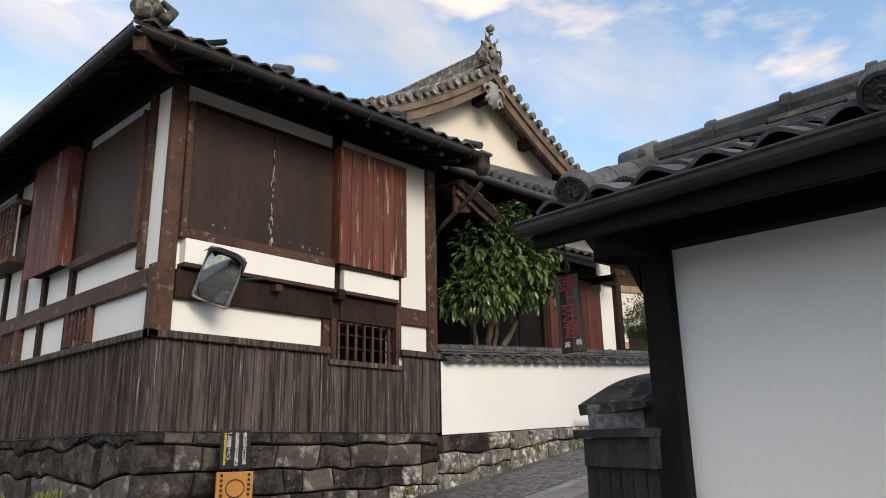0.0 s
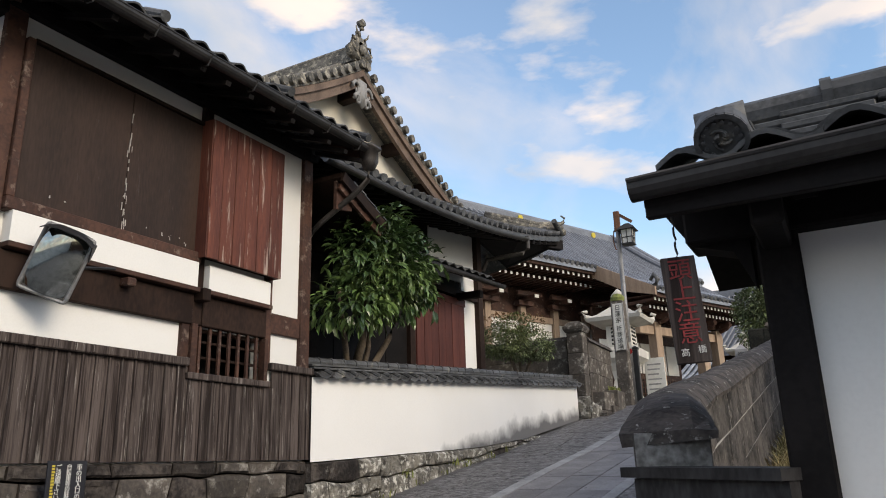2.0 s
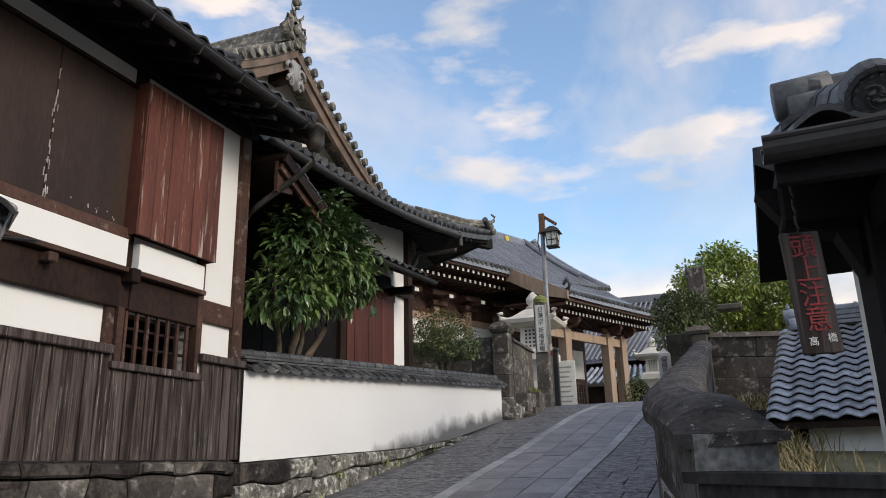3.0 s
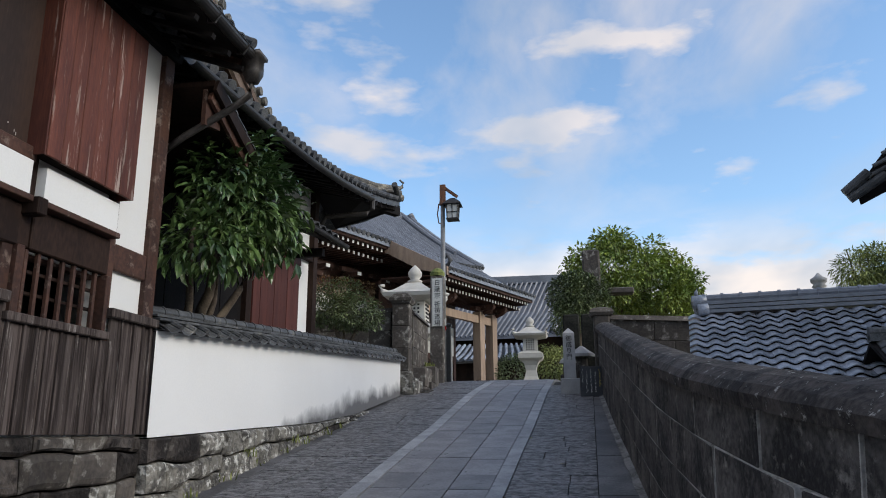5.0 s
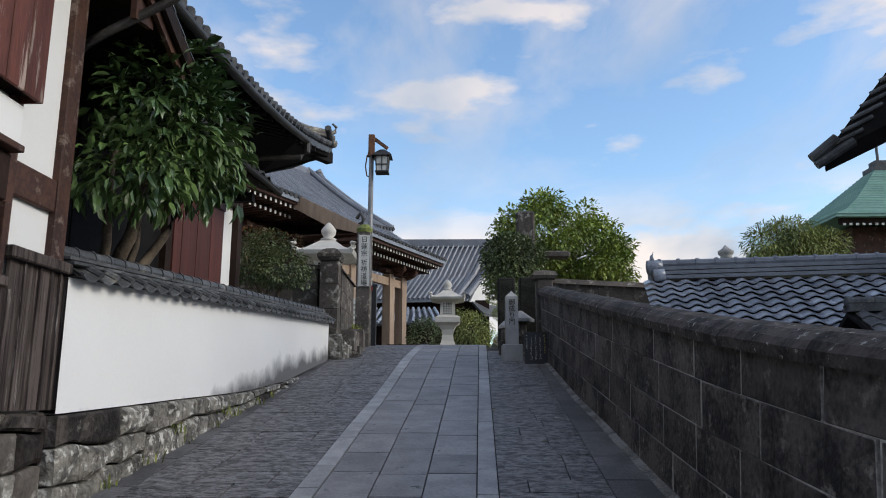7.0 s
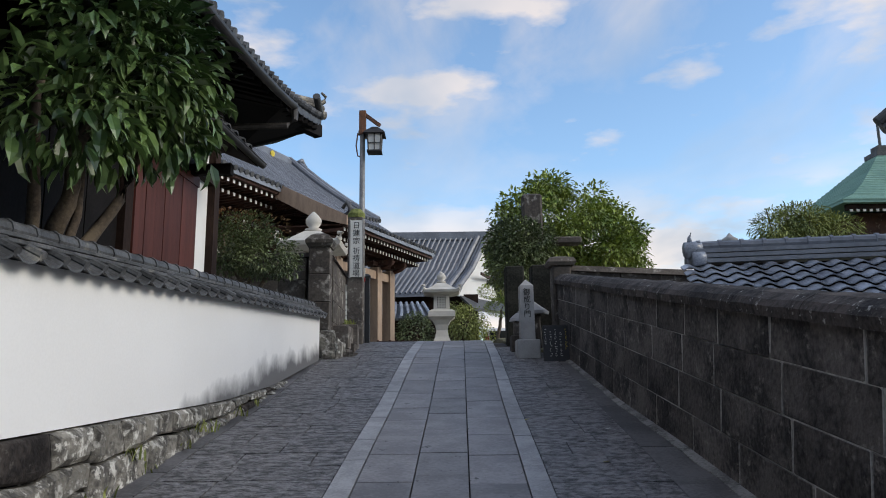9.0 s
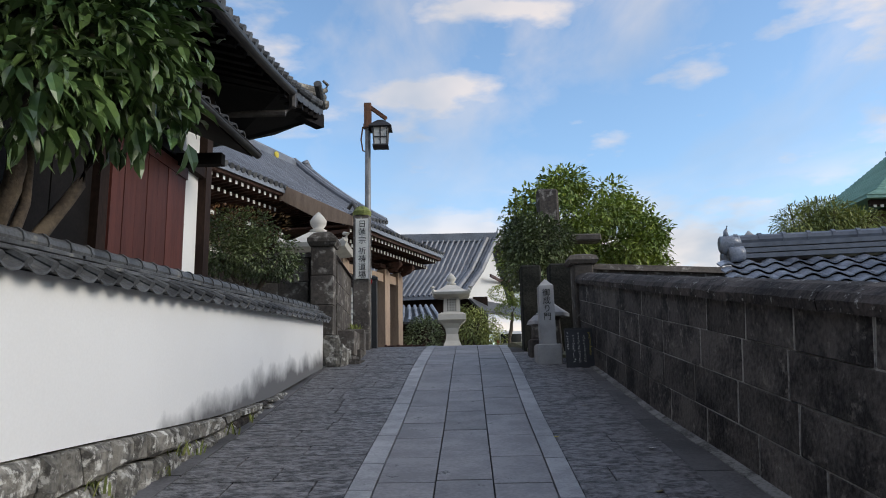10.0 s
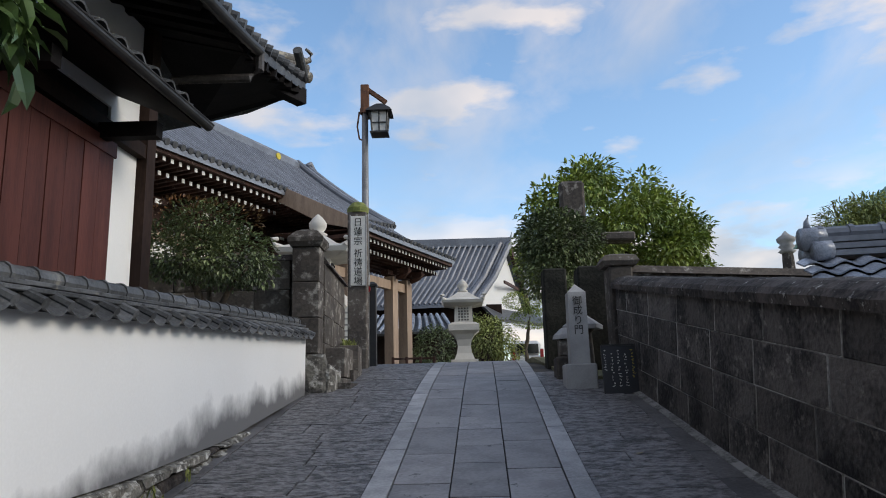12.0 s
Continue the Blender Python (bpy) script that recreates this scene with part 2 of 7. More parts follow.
MORTAR = mat("mortar", (0.46, 0.44, 0.415), (0.16, 0.15, 0.14), 0.95, 1.3, 30, 0.4, 0.006, 0)
EARTH = mat("earth", (0.158, 0.143, 0.090), (0.090, 0.098, 0.048), 0.95, 1.5, 30, 0.7, 0.03, 0)
BARK = mat("bark", (0.13, 0.10, 0.068), (0.06, 0.045, 0.034), 0.9, 6, 40, 0.8, 0.012, 0)
SIGN_BLACK = mat("black_sign", (0.018, 0.019, 0.024), (0.013, 0.013, 0.017), 0.5, 3, 40, 0.1, 0.002, 0)
SIGN_WHITE = mat("white_paint", (0.75, 0.74, 0.70), (0.66, 0.65, 0.6), 0.7, 6, 60, 0.1, 0.002, 0)
SIGN_YELLOW = mat("yellow_paint", (0.62, 0.50, 0.06), (0.55, 0.43, 0.05), 0.7, 6, 60, 0.1, 0.002, 0)
SIGN_ORANGE = mat("orange_board", (0.52, 0.24, 0.06), (0.45, 0.20, 0.05), 0.7, 4, 50, 0.1, 0.002, 0)
RED_PAINT = mat("red_lettering", (0.33, 0.035, 0.035), (0.24, 0.03, 0.03), 0.7, 6, 50, 0.1, 0.002, 0)
INK = mat("black_ink", (0.02, 0.02, 0.02), (0.012, 0.012, 0.012), 0.8, 6, 50, 0.1, 0.001, 0)
PAPER = mat("shoji_paper", (0.72, 0.70, 0.65), (0.64, 0.62, 0.57), 0.9, 2, 30, 0.05, 0.001, 0.03)
# near-black colour stands in for unlit space behind windows, doors and openings
DARKNESS = mat("unlit_room_black", (0.012, 0.011, 0.011), (0.008, 0.008, 0.008), 0.95, 2, 20, 0.1, 0.002, 0)
CAR_WHITE = mat("car_paint", (0.7, 0.7, 0.7), (0.65, 0.65, 0.65), 0.25, 2, 20, 0.0, 0.001, 0)
GLASS_DARK = mat("dark_glass", (0.02, 0.022, 0.025), (0.018, 0.02, 0.022), 0.08, 2, 20, 0.0, 0.001, 0)
TAIL = mat("tail_light", (0.4, 0.02, 0.02), (0.3, 0.02, 0.02), 0.3, 5, 20, 0.0, 0.001, 0)
MIRROR = mat("convex_mirror", (0.42, 0.44, 0.41), (0.28, 0.30, 0.28), 0.09, 3, 30, 0.02, 0.001, 0, metal=1.0)
MOSS = mat("moss", (0.240, 0.255, 0.075), (0.120, 0.150, 0.045), 0.95, 8, 60, 0.8, 0.01, 0.3, island=True)


def leaf_mat(name, a, b_, gloss=0.45):
    m = mat(name, a, b_, gloss, 1.2, 14, 0.1, 0.002, 0.4, island=True)
    return m


LEAF_BIG = leaf_mat("broad_leaf", (0.115, 0.180, 0.055), (0.040, 0.080, 0.028), 0.30)
LEAF_TREE = leaf_mat("tree_leaf", (0.320, 0.381, 0.072), (0.137, 0.207, 0.050), 0.5)
LEAF_DARK = leaf_mat("dark_leaf", (0.175, 0.215, 0.088), (0.080, 0.110, 0.050), 0.4)
LEAF_RED = leaf_mat("russet_leaf", (0.208, 0.098, 0.039), (0.130, 0.078, 0.033), 0.5)
LEAF_LIGHT = leaf_mat("bamboo_leaf", (0.318, 0.345, 0.105), (0.185, 0.226, 0.075), 0.55)
GRASS = leaf_mat("grass_blade", (0.36, 0.28, 0.14), (0.19, 0.17, 0.075), 0.7)

# ---- mesh helpers ----


class Mesh:
    """Collects vertices and faces of one part."""

    def __init__(self):
        self.v, self.f = [], []

    def add(self, verts, faces):
        o = len(self.v)
        self.v += [tuple(p) for p in verts]
        self.f += [tuple(i + o for i in fc) for fc in faces]
        return self

    def box(self, x0, x1, y0, y1, z0, z1):
        v = [(x, y, z) for x in (x0, x1) for y in (y0, y1) for z in (z0, z1)]
        return self.add(v, [(0, 1, 3, 2), (4, 6, 7, 5), (0, 4, 5, 1), (2, 3, 7, 6), (0, 2, 6, 4), (1, 5, 7, 3)])

    def cbox(self, x0, x1, y0, y1, z0, z1, c=0.01):
        """A box with chamfered edges."""
        bm = bmesh.new()
        bmesh.ops.create_cube(bm, size=1)
        for q in bm.verts:
            q.co = ((x0 + x1) / 2 + q.co.x * (x1 - x0), (y0 + y1) / 2 + q.co.y * (y1 - y0), (z0 + z1) / 2 + q.co.z * (z1 - z0))
        bmesh.ops.bevel(bm, geom=bm.edges[:], offset=c, segments=1, affect="EDGES")
        bm.verts.index_update()
        self.add([q.co for q in bm.verts], [[q.index for q in fc.verts] for fc in bm.faces])
        bm.free()
        return self

    def beam(self, a, b, w, h, up_=(0, 0, 1)):
        """A straight bar of section w by h from a to b."""
        a, b = Vector(a), Vector(b)
        d = (b - a).normalized()
        s = d.cross(Vector(up_)).normalized() * (w / 2)
        u = s.cross(d).normalized() * (h / 2)
        v = [p + i * s + j * u for p in (a, b) for i, j in ((-1, -1), (1, -1), (1, 1), (-1, 1))]
        return self.add(v, [(0, 1, 2, 3), (7, 6, 5, 4), (0, 4, 5, 1), (1, 5, 6, 2), (2, 6, 7, 3), (3, 7, 4, 0)])

    def tube(self, pts, r, n=10, r2=None, cap=True):
        """A round bar along points, tapering from r to r2."""
        pts = [Vector(p) for p in pts]
        r2 = r if r2 is None else r2
        o = len(self.v)
        for i, p in enumerate(pts):
            d = (pts[min(i + 1, len(pts) - 1)] - pts[max(i - 1, 0)]).normalized()
            s = d.cross(Vector((0, 0, 1)) if abs(d.z) < 0.95 else Vector((1, 0, 0))).normalized()
            u = s.cross(d)
            rr = r + (r2 - r) * i / max(1, len(pts) - 1)
            for k in range(n):
                a = 2 * math.pi * k / n
                self.v.append(tuple(p + s * rr * math.cos(a) + u * rr * math.sin(a)))
        for i in range(len(pts) - 1):
            for k in range(n):
                self.f.append((o + i * n + k, o + i * n + (k + 1) % n, o + (i + 1) * n + (k + 1) % n, o + (i + 1) * n + k))
        if cap:
            self.f.append(tuple(o + k for k in reversed(range(n))))
            self.f.append(tuple(o + (len(pts) - 1) * n + k for k in range(n)))
        return self

    def lathe(self, x, y, prof, n=16, square=False):
        """A turned (or square) body about a vertical axis from (radius, z) pairs."""
        if square:
            n = 4
        o = len(self.v)
        for r, z in prof:
            for k in range(n):
                a = 2 * math.pi * (k + (0.5 if square else 0)) / n
                rr = r * (1.4142 if square else 1)
                self.v.append((x + rr * math.cos(a), y + rr * math.sin(a), z))
        for i in range(len(prof) - 1):
            for k in range(n):
                self.f.append((o + i * n + k, o + i * n + (k + 1) % n, o + (i + 1) * n + (k + 1) % n, o + (i + 1) * n + k))
        self.f.append(tuple(o + k for k in reversed(range(n))))
        self.f.append(tuple(o + (len(prof) - 1) * n + k for k in range(n)))
        return self

    def prism(self, poly, off):
        """A polygon pushed along a vector."""
        n = len(poly)
        off = Vector(off)
        v = [Vector(p) for p in poly] + [Vector(p) + off for p in poly]
        return self.add(v, [tuple(range(n)), tuple(reversed(range(n, 2 * n)))] + [(i, i + n, (i + 1) % n + n, (i + 1) % n) for i in range(n)])

    def sheet(self, rows, thick=(0, 0, -0.05)):
        """A thick sheet from a grid of points."""
        m, n = len(rows), len(rows[0])
        t = Vector(thick)
        o = len(self.v)
        for dz in (Vector((0, 0, 0)), t):
            for r in rows:
                self.v += [tuple(Vector(p) + dz) for p in r]
        k = m * n
        for i in range(m - 1):
            for j in range(n - 1):
                a, b, c, d = o + i * n + j, o + i * n + j + 1, o + (i + 1) * n + j + 1, o + (i + 1) * n + j
                self.f += [(a, b, c, d), (d + k, c + k, b + k, a + k)]
        edge = [o + j for j in range(n)] + [o + i * n + n - 1 for i in range(1, m)] + [o + (m - 1) * n + j for j in range(n - 2, -1, -1)] + [o + i * n for i in range(m - 2, 0, -1)]
        for a, b in zip(edge, edge[1:] + edge[:1]):
            self.f.append((b, a, a + k, b + k))
        return self

    def mesh(self, name, material, smooth=False):
        me = bpy.data.meshes.new(name)
        me.from_pydata(self.v, [], self.f)
        bm = bmesh.new()
        bm.from_mesh(me)
        bmesh.ops.recalc_face_normals(bm, faces=bm.faces[:])
        bm.to_mesh(me)
        bm.free()
        me.materials.append(material)
        if smooth:
            for p in me.polygons:
                p.use_smooth = True
        return me


def part(name, m, material, parent=None, label="", smooth=False):
    """One mesh object under a thing or a part."""
    ob = new(name, m.mesh(name, material, smooth) if isinstance(m, Mesh) else m)
    if parent:
        ob.parent = parent
        ob.matrix_parent_inverse = parent.matrix_basis.inverted()
    if label:
        ob["label"] = label
    return ob


def thing(name, label, category, group="", kind="", at=(0, 0, 0)):
    ob = tagged(new(name), label, category, group, kind)
    ob.matrix_basis = Matrix.Translation(at)
    return ob


def lerp(table, y):
    """Piecewise linear table of (y, value)."""
    for (a, va), (b, vb) in zip(table, table[1:]):
        if y <= b:
            return va + (vb - va) * (y - a) / (b - a)
    return table[-1][1]


def wall_boxes(u0, u1, v0, v1, holes):
    """Rectangles (u0, u1, v0, v1) that fill a wall around its openings."""
    us = sorted({u0, u1, *[h[i] for h in holes for i in (0, 1)]})
    out = []
    for a, b in zip(us, us[1:]):
        cuts = sorted((h[2], h[3]) for h in holes if h[0] <= a and h[1] >= b)
        z = v0
        for lo, hi in cuts:
            if lo > z:
                out.append((a, b, z, lo))
            z = hi
        if v1 > z:
            out.append((a, b, z, v1))
    return out


def writing(text, size, m, material, parent, spacing=1.12, name="lettering", extrude=0.002, columns=1):
    """Characters set one under another; each column of the list is one line."""
    cu = bpy.data.curves.new(name, "FONT")
    cu.body = "\n".join(text)
    cu.size, cu.extrude = size, extrude
    cu.space_line = spacing
    cu.align_x, cu.align_y = "CENTER", "TOP"
    cu.materials.append(material)
    ob = new(name, cu)
    ob.matrix_basis = m
    ob.parent = parent
    ob.matrix_parent_inverse = parent.matrix_basis.inverted()
    return ob


def rock_mesh(name, material, seed):
    """A chipped stone block of unit size."""
    rnd = random.Random(seed)
    bm = bmesh.new()
    bmesh.ops.create_cube(bm, size=1)
    bmesh.ops.bevel(bm, geom=bm.edges[:], offset=0.15, segments=1, affect="EDGES")
    for q in bm.verts:
        q.co += Vector([rnd.uniform(-0.07, 0.07) for _ in range(3)])
    me = bpy.data.meshes.new(name)
    bm.to_mesh(me)
    bm.free()
    me.materials.append(material)
    return me


def ashlar_mesh(name, material, seed, chip=0.025):
    """A squared block of unit size with slightly broken arrises."""
    rnd = random.Random(seed)
    bm = bmesh.new()
    bmesh.ops.create_cube(bm, size=1)
    bmesh.ops.bevel(bm, geom=bm.edges[:], offset=chip, segments=1, affect="EDGES")
    for q in bm.verts:
        q.co += Vector([rnd.uniform(-0.3, 0.3) * chip for _ in range(3)])
    me = bpy.data.meshes.new(name)
    bm.to_mesh(me)
    bm.free()
    me.materials.append(material)
    return me


def place(name, me, m, parent, label=""):
    ob = new(name, me)
    ob.parent = parent
    ob.matrix_parent_inverse = parent.matrix_basis.inverted()
    ob.matrix_basis = m
    if label:
        ob["label"] = label
    return ob


def scaled(x, y, z, sx, sy, sz, rx=0, ry=0, rz=0):
    return pose(x, y, z, rx, ry, rz) @ Matrix.Diagonal((sx, sy, sz, 1))


def leaves(blobs, count, size, seed, droop=0.5, shape=0.42, shell=0.55, flat=False):
    """Many small folded leaves scattered through ellipsoid clumps (x, y, z, rx, ry, rz)."""
    rnd = random.Random(seed)
    m = Mesh()
    vol = [b[3] * b[4] * b[5] for b in blobs]
    for _ in range(count):
        b = rnd.choices(blobs, vol)[0]
        d = Vector((rnd.gauss(0, 1), rnd.gauss(0, 1), rnd.gauss(0, 1))).normalized()
        r = shell + (1.04 - shell) * rnd.random() ** 0.6
        c = Vector((b[0] + d.x * b[3] * r, b[1] + d.y * b[4] * r, b[2] + d.z * b[5] * r))
        way = (d + Vector((rnd.uniform(-1, 1), rnd.uniform(-1, 1), rnd.uniform(-1, 0.6) - droop)) * 0.8).normalized()
        side = way.cross(Vector((rnd.uniform(-0.5, 0.5), rnd.uniform(-0.5, 0.5), 1))).normalized()
        nrm = side.cross(way)
        s = size * rnd.uniform(0.6, 1.25)
        w = s * shape * 0.5
        a, tip = c, c + way * s - nrm * s * 0.18
        m1, m2 = c + way * s * 0.3, c + way * s * 0.68 - nrm * s * 0.04
        lift = nrm * w * 0.35
        m.add([a, m1 + side * w + lift, m2 + side * w * 0.85 + lift, tip, m2 - side * w * 0.85 + lift, m1 - side * w + lift, m2],
              [(0, 1, 2, 6), (6, 2, 3), (0, 6, 4, 5), (6, 3, 4)])
    return m


def plant(name, label, category, base, trunk_lines, blobs, count, size, leaf, seed, droop=0.5, shape=0.42, trunk_r=0.05, shell=0.55, extra=None):
    t = thing(name, label, category, at=base)
    m = Mesh()
    for line, r in trunk_lines:
        pts = []
        for (a, b) in zip(line, line[1:]):
            for k in range(4):
                p = Vector(a).lerp(Vector(b), k / 4)
                pts.append(p + Vector((noise.noise(p * 2.3), noise.noise(p * 2.1 + Vector((5, 0, 0))), 0)) * r * 0.9)
        pts.append(Vector(line[-1]))
        m.tube(pts, r, 8, r * 0.4)
    part("trunk", m, BARK, t, smooth=True)
    part("crown", leaf_mesh(leaves(blobs, count, size, seed, droop, shape, shell), leaf), None, t)
    if extra:
        tagged(part("young_growth", leaf_mesh(leaves(extra[0], extra[1], size, seed + 1, -0.8, shape, 0.9), extra[2]), None, t, "russet young shoots"), kind="stuff")
    return t


def leaf_mesh(m, material):
    me = bpy.data.meshes.new("leaf")
    me.from_pydata(m.v, [], m.f)
    me.materials.append(material)
    return me


# ---- ground and road ----
ROAD = [(-40, -0.5), (-6, -0.2), (0, 0.0), (2.6, 0.27), (4.4, 0.46), (7, 0.81), (9, 1.13), (11, 1.48), (13, 1.80), (15, 2.18), (17, 2.55), (20, 2.98), (21.5, 3.11), (23, 3.17), (26, 3.2), (400, 3.2)]


def road_z(y):
    return lerp(ROAD, y)


def drift(y):
    """Sideways run of the paved strip."""
    return 0.035 * (y - 11)


ys = [-1500, -300, -60, -20, -6, -2] + [i * 1.0 for i in range(0, 28)] + [32, 40, 60, 120, 400, 1500]
m = Mesh()
m.sheet([[(-1500, y, road_z(y) - 0.06), (-7.7, y, road_z(y) - 0.05), (-2.4, y, road_z(y) - 0.05), (1500, y, road_z(y) - 0.06)] for y in ys], (0, 0, -0.3))
ground = tagged(part("ground", m, JOINT), "dark earth and bedding under the sloping lane", "ground", kind="structure")

PAVING_THING = thing("road", "sloping stone-paved lane of worn grey slabs between granite kerbs", "road", kind="structure")

# ---- roof tile meshes ----


def pantile(w, length, material, wave=0.026, step=0.022):
    """One S-shaped roof tile: x across, y up the slope, z out."""
    n = 10
    m = Mesh()
    top = []
    for y, dz in ((0.0, step), (length * 1.06, 0.0)):
        row = []
        for i in range(n + 1):
            u = i / n
            z = wave * math.sin(2 * math.pi * (u - 0.08)) + 0.02
            row.append((u * w * 1.03, y, z + dz))
        top.append(row)
    m.sheet(top, (0, 0, -0.018))
    return m.mesh("roof_tile", material, False)


def round_tile(r, length, material):
    """Half-round cover tile with a closed front end."""
    m = Mesh()
    m.tube([(0, 0, 0), (0, length * 0.12, 0)], r * 1.06, 10)
    m.tube([(0, length * 0.12, 0), (0, length, 0)], r, 10)
    return m.mesh("cover_tile", material, False)


def disc_end(r, material):
    """Round tile end with a raised rim, a ring of beads and a three-comma swirl, facing -y."""
    m = Mesh()
    m.tube([(0, 0, 0), (0, 0.06, 0)], r, 20)
    for k in range(20):
        a, b = 2 * math.pi * k / 20, 2 * math.pi * (k + 1) / 20
        m.beam((0.9 * r * math.cos(a), -0.006, 0.9 * r * math.sin(a)), (0.9 * r * math.cos(b), -0.006, 0.9 * r * math.sin(b)), 0.012, r * 0.18, (math.cos(a), 0, math.sin(a)))
    for k in range(14):
        a = 2 * math.pi * k / 14
        c = Vector((0.66 * r * math.cos(a), 0, 0.66 * r * math.sin(a)))
        m.tube([c, c + Vector((0, -0.009, 0))], r * 0.075, 6)
    for k in range(3):
        pts = []
        for j in range(7):
            a = 2 * math.pi * k / 3 + j * 0.42
            q = r * (0.12 + 0.055 * j)
            pts.append((q * math.cos(a), -0.004, q * math.sin(a)))
        m.tube(pts, r * 0.13, 6, r * 0.03)
    return m.mesh("tile_end", material, False)


def slope_frame(a, b, c):
    """Axes on a roof plane: a to b along the eave, a to c up the slope. Returns origin matrix, width, length."""
    a, b, c = Vector(a), Vector(b), Vector(c)
    x = (b - a).normalized()
    y = (c - a) - x * (c - a).dot(x)
    ln = y.length
    y.normalize()
    z = x.cross(y)
    mm = Matrix((x, y, z)).transposed().to_4x4()
    mm.translation = a
    return mm, (b - a).length, ln


# ---- townhouse ----
HX, HY0, HY1 = -7.55, 3.58, 7.86
house = thing("house", "old two-storey townhouse of white plaster, dark timber and grey boards", "house", at=(-10, 5.5, 0.5))
for y0, y1, z0, z1 in wall_boxes(HY0, HY1, 1.7, 5.8, [(5.96, 7.04, 2.58, 3.12)]):
    part("front_wall", Mesh().box(HX - 0.16, HX, y0, y1, z0, z1), PLASTER, house, "white lime plaster")
for x0, x1, z0, z1 in wall_boxes(-15.2, HX - 0.16, 1.7, 5.8, [(-9.86, -9.16, 2.85, 3.2), (-12.4, -11.6, 2.85, 3.2)]):
    part("side_wall", Mesh().box(x0, x1, HY0, HY0 + 0.16, z0, z1), PLASTER, house, "white lime plaster")
m = Mesh()
m.box(-15.2, HX - 0.16, HY1 - 0.16, HY1, 1.7, 5.8)
m.box(-15.2, -15.05, HY0 + 0.16, HY1 - 0.16, 1.7, 5.8)
part("rear_wall", m, PLASTER, house)
# floor and partition coloured near-black so the windows look into darkness
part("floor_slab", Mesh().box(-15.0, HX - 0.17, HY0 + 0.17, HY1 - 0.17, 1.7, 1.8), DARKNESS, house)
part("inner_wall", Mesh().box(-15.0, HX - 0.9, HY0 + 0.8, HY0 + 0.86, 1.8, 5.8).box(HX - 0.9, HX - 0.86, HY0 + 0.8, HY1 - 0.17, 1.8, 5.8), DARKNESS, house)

# timber frame of the street front
X = HX
for name, y0, y1, z0, z1, out, mt in (
        ("corner_post", 3.56, 3.74, 2.74, 5.80, 0.06, WOOD_BROWN), ("post", 5.895, 6.035, 3.14, 5.80, 0.055, WOOD_DARK), ("post", 7.70, 7.88, 2.76, 5.80, 0.06, WOOD_BROWN),
        ("post", 7.05, 7.16, 2.76, 3.92, 0.05, WOOD_BROWN), ("post", 5.78, 5.885, 2.74, 3.14, 0.05, WOOD_BROWN)):
    part(name, Mesh().cbox(X - 0.02, X + out, y0, y1, z0, z1, 0.008), mt, house)
for y0, y1, z0, out in ((3.75, 5.895, 3.13, 0.075), (6.035, 7.045, 3.13, 0.075), (7.165, 7.695, 3.21, 0.05)):
    part("floor_beam", Mesh().cbox(X, X + out, y0, y1, z0, 3.46, 0.01), WOOD_DARK if y0 < 7 else WOOD_BROWN, house)
part("top_beam", Mesh().cbox(X, X + 0.09, 3.56, 7.9, 5.69, 5.86, 0.01), WOOD_BLACK, house)
part("eave_infill", Mesh().box(X - 0.12, X - 0.01, 3.56, 7.86, 5.8, 6.0), WOOD_BLACK, house)
part("eave_infill", Mesh().box(-15.2, X - 0.13, HY0 + 0.02, HY0 + 0.12, 5.8, 6.0), WOOD_BLACK, house)
part("gable_infill", Mesh().prism([(X, 7.74, 5.8), (X, 7.74, 6.05), (-9.36, 7.74, 6.95), (-15, 7.74, 6.85), (-15, 7.74, 5.8)], (0, 0.1, 0)), WOOD_BLACK, house)
part("verge_board", Mesh().beam((-6.72, 8.03, 5.66), (-9.36, 8.03, 6.98), 0.04, 0.2), WOOD_BROWN, house)
# projecting plaster aprons under the upper windows
for y0, y1, zb in ((3.80, 5.88, 3.52), (6.04, 7.03, 3.52)):
    a = part("apron", Mesh().box(X, X + 0.13, y0, y1, zb, 3.80), PLASTER, house)
    part("apron_rail", Mesh().cbox(X, X + 0.16, y0 - 0.02, y1 + 0.02, zb - 0.05, zb, 0.006), WOOD_BROWN, a)
part("bracket", Mesh().cbox(X, X + 0.2, 5.91, 6.02, 3.38, 3.52, 0.01), WOOD_DARK, house)
part("bracket", Mesh().cbox(X + 0.07, X + 0.2, 4.95, 5.05, 3.36, 3.44, 0.01), WOOD_BROWN, house)
# upper screened window
w = part("window_screen", Mesh().cbox(X, X + 0.05, 3.82, 4.93, 3.92, 5.44, 0.006).cbox(X, X + 0.055, 4.935, 5.91, 3.92, 5.44, 0.006), SCREEN, house, "dark brown closed rain shutter with peeling paint")
part("frame", Mesh().cbox(X, X + 0.12, 3.74, 5.93, 3.80, 3.92, 0.012), WOOD_BROWN, w, "reddish worn sill rail")
part("frame", Mesh().cbox(X, X + 0.10, 3.745, 3.82, 3.92, 5.46, 0.01), WOOD_BROWN, w)
part("frame", Mesh().cbox(X, X + 0.09, 3.82, 5.93, 5.44, 5.48, 0.006), WOOD_DARK, w)
rnd = random.Random(5)
m = Mesh()
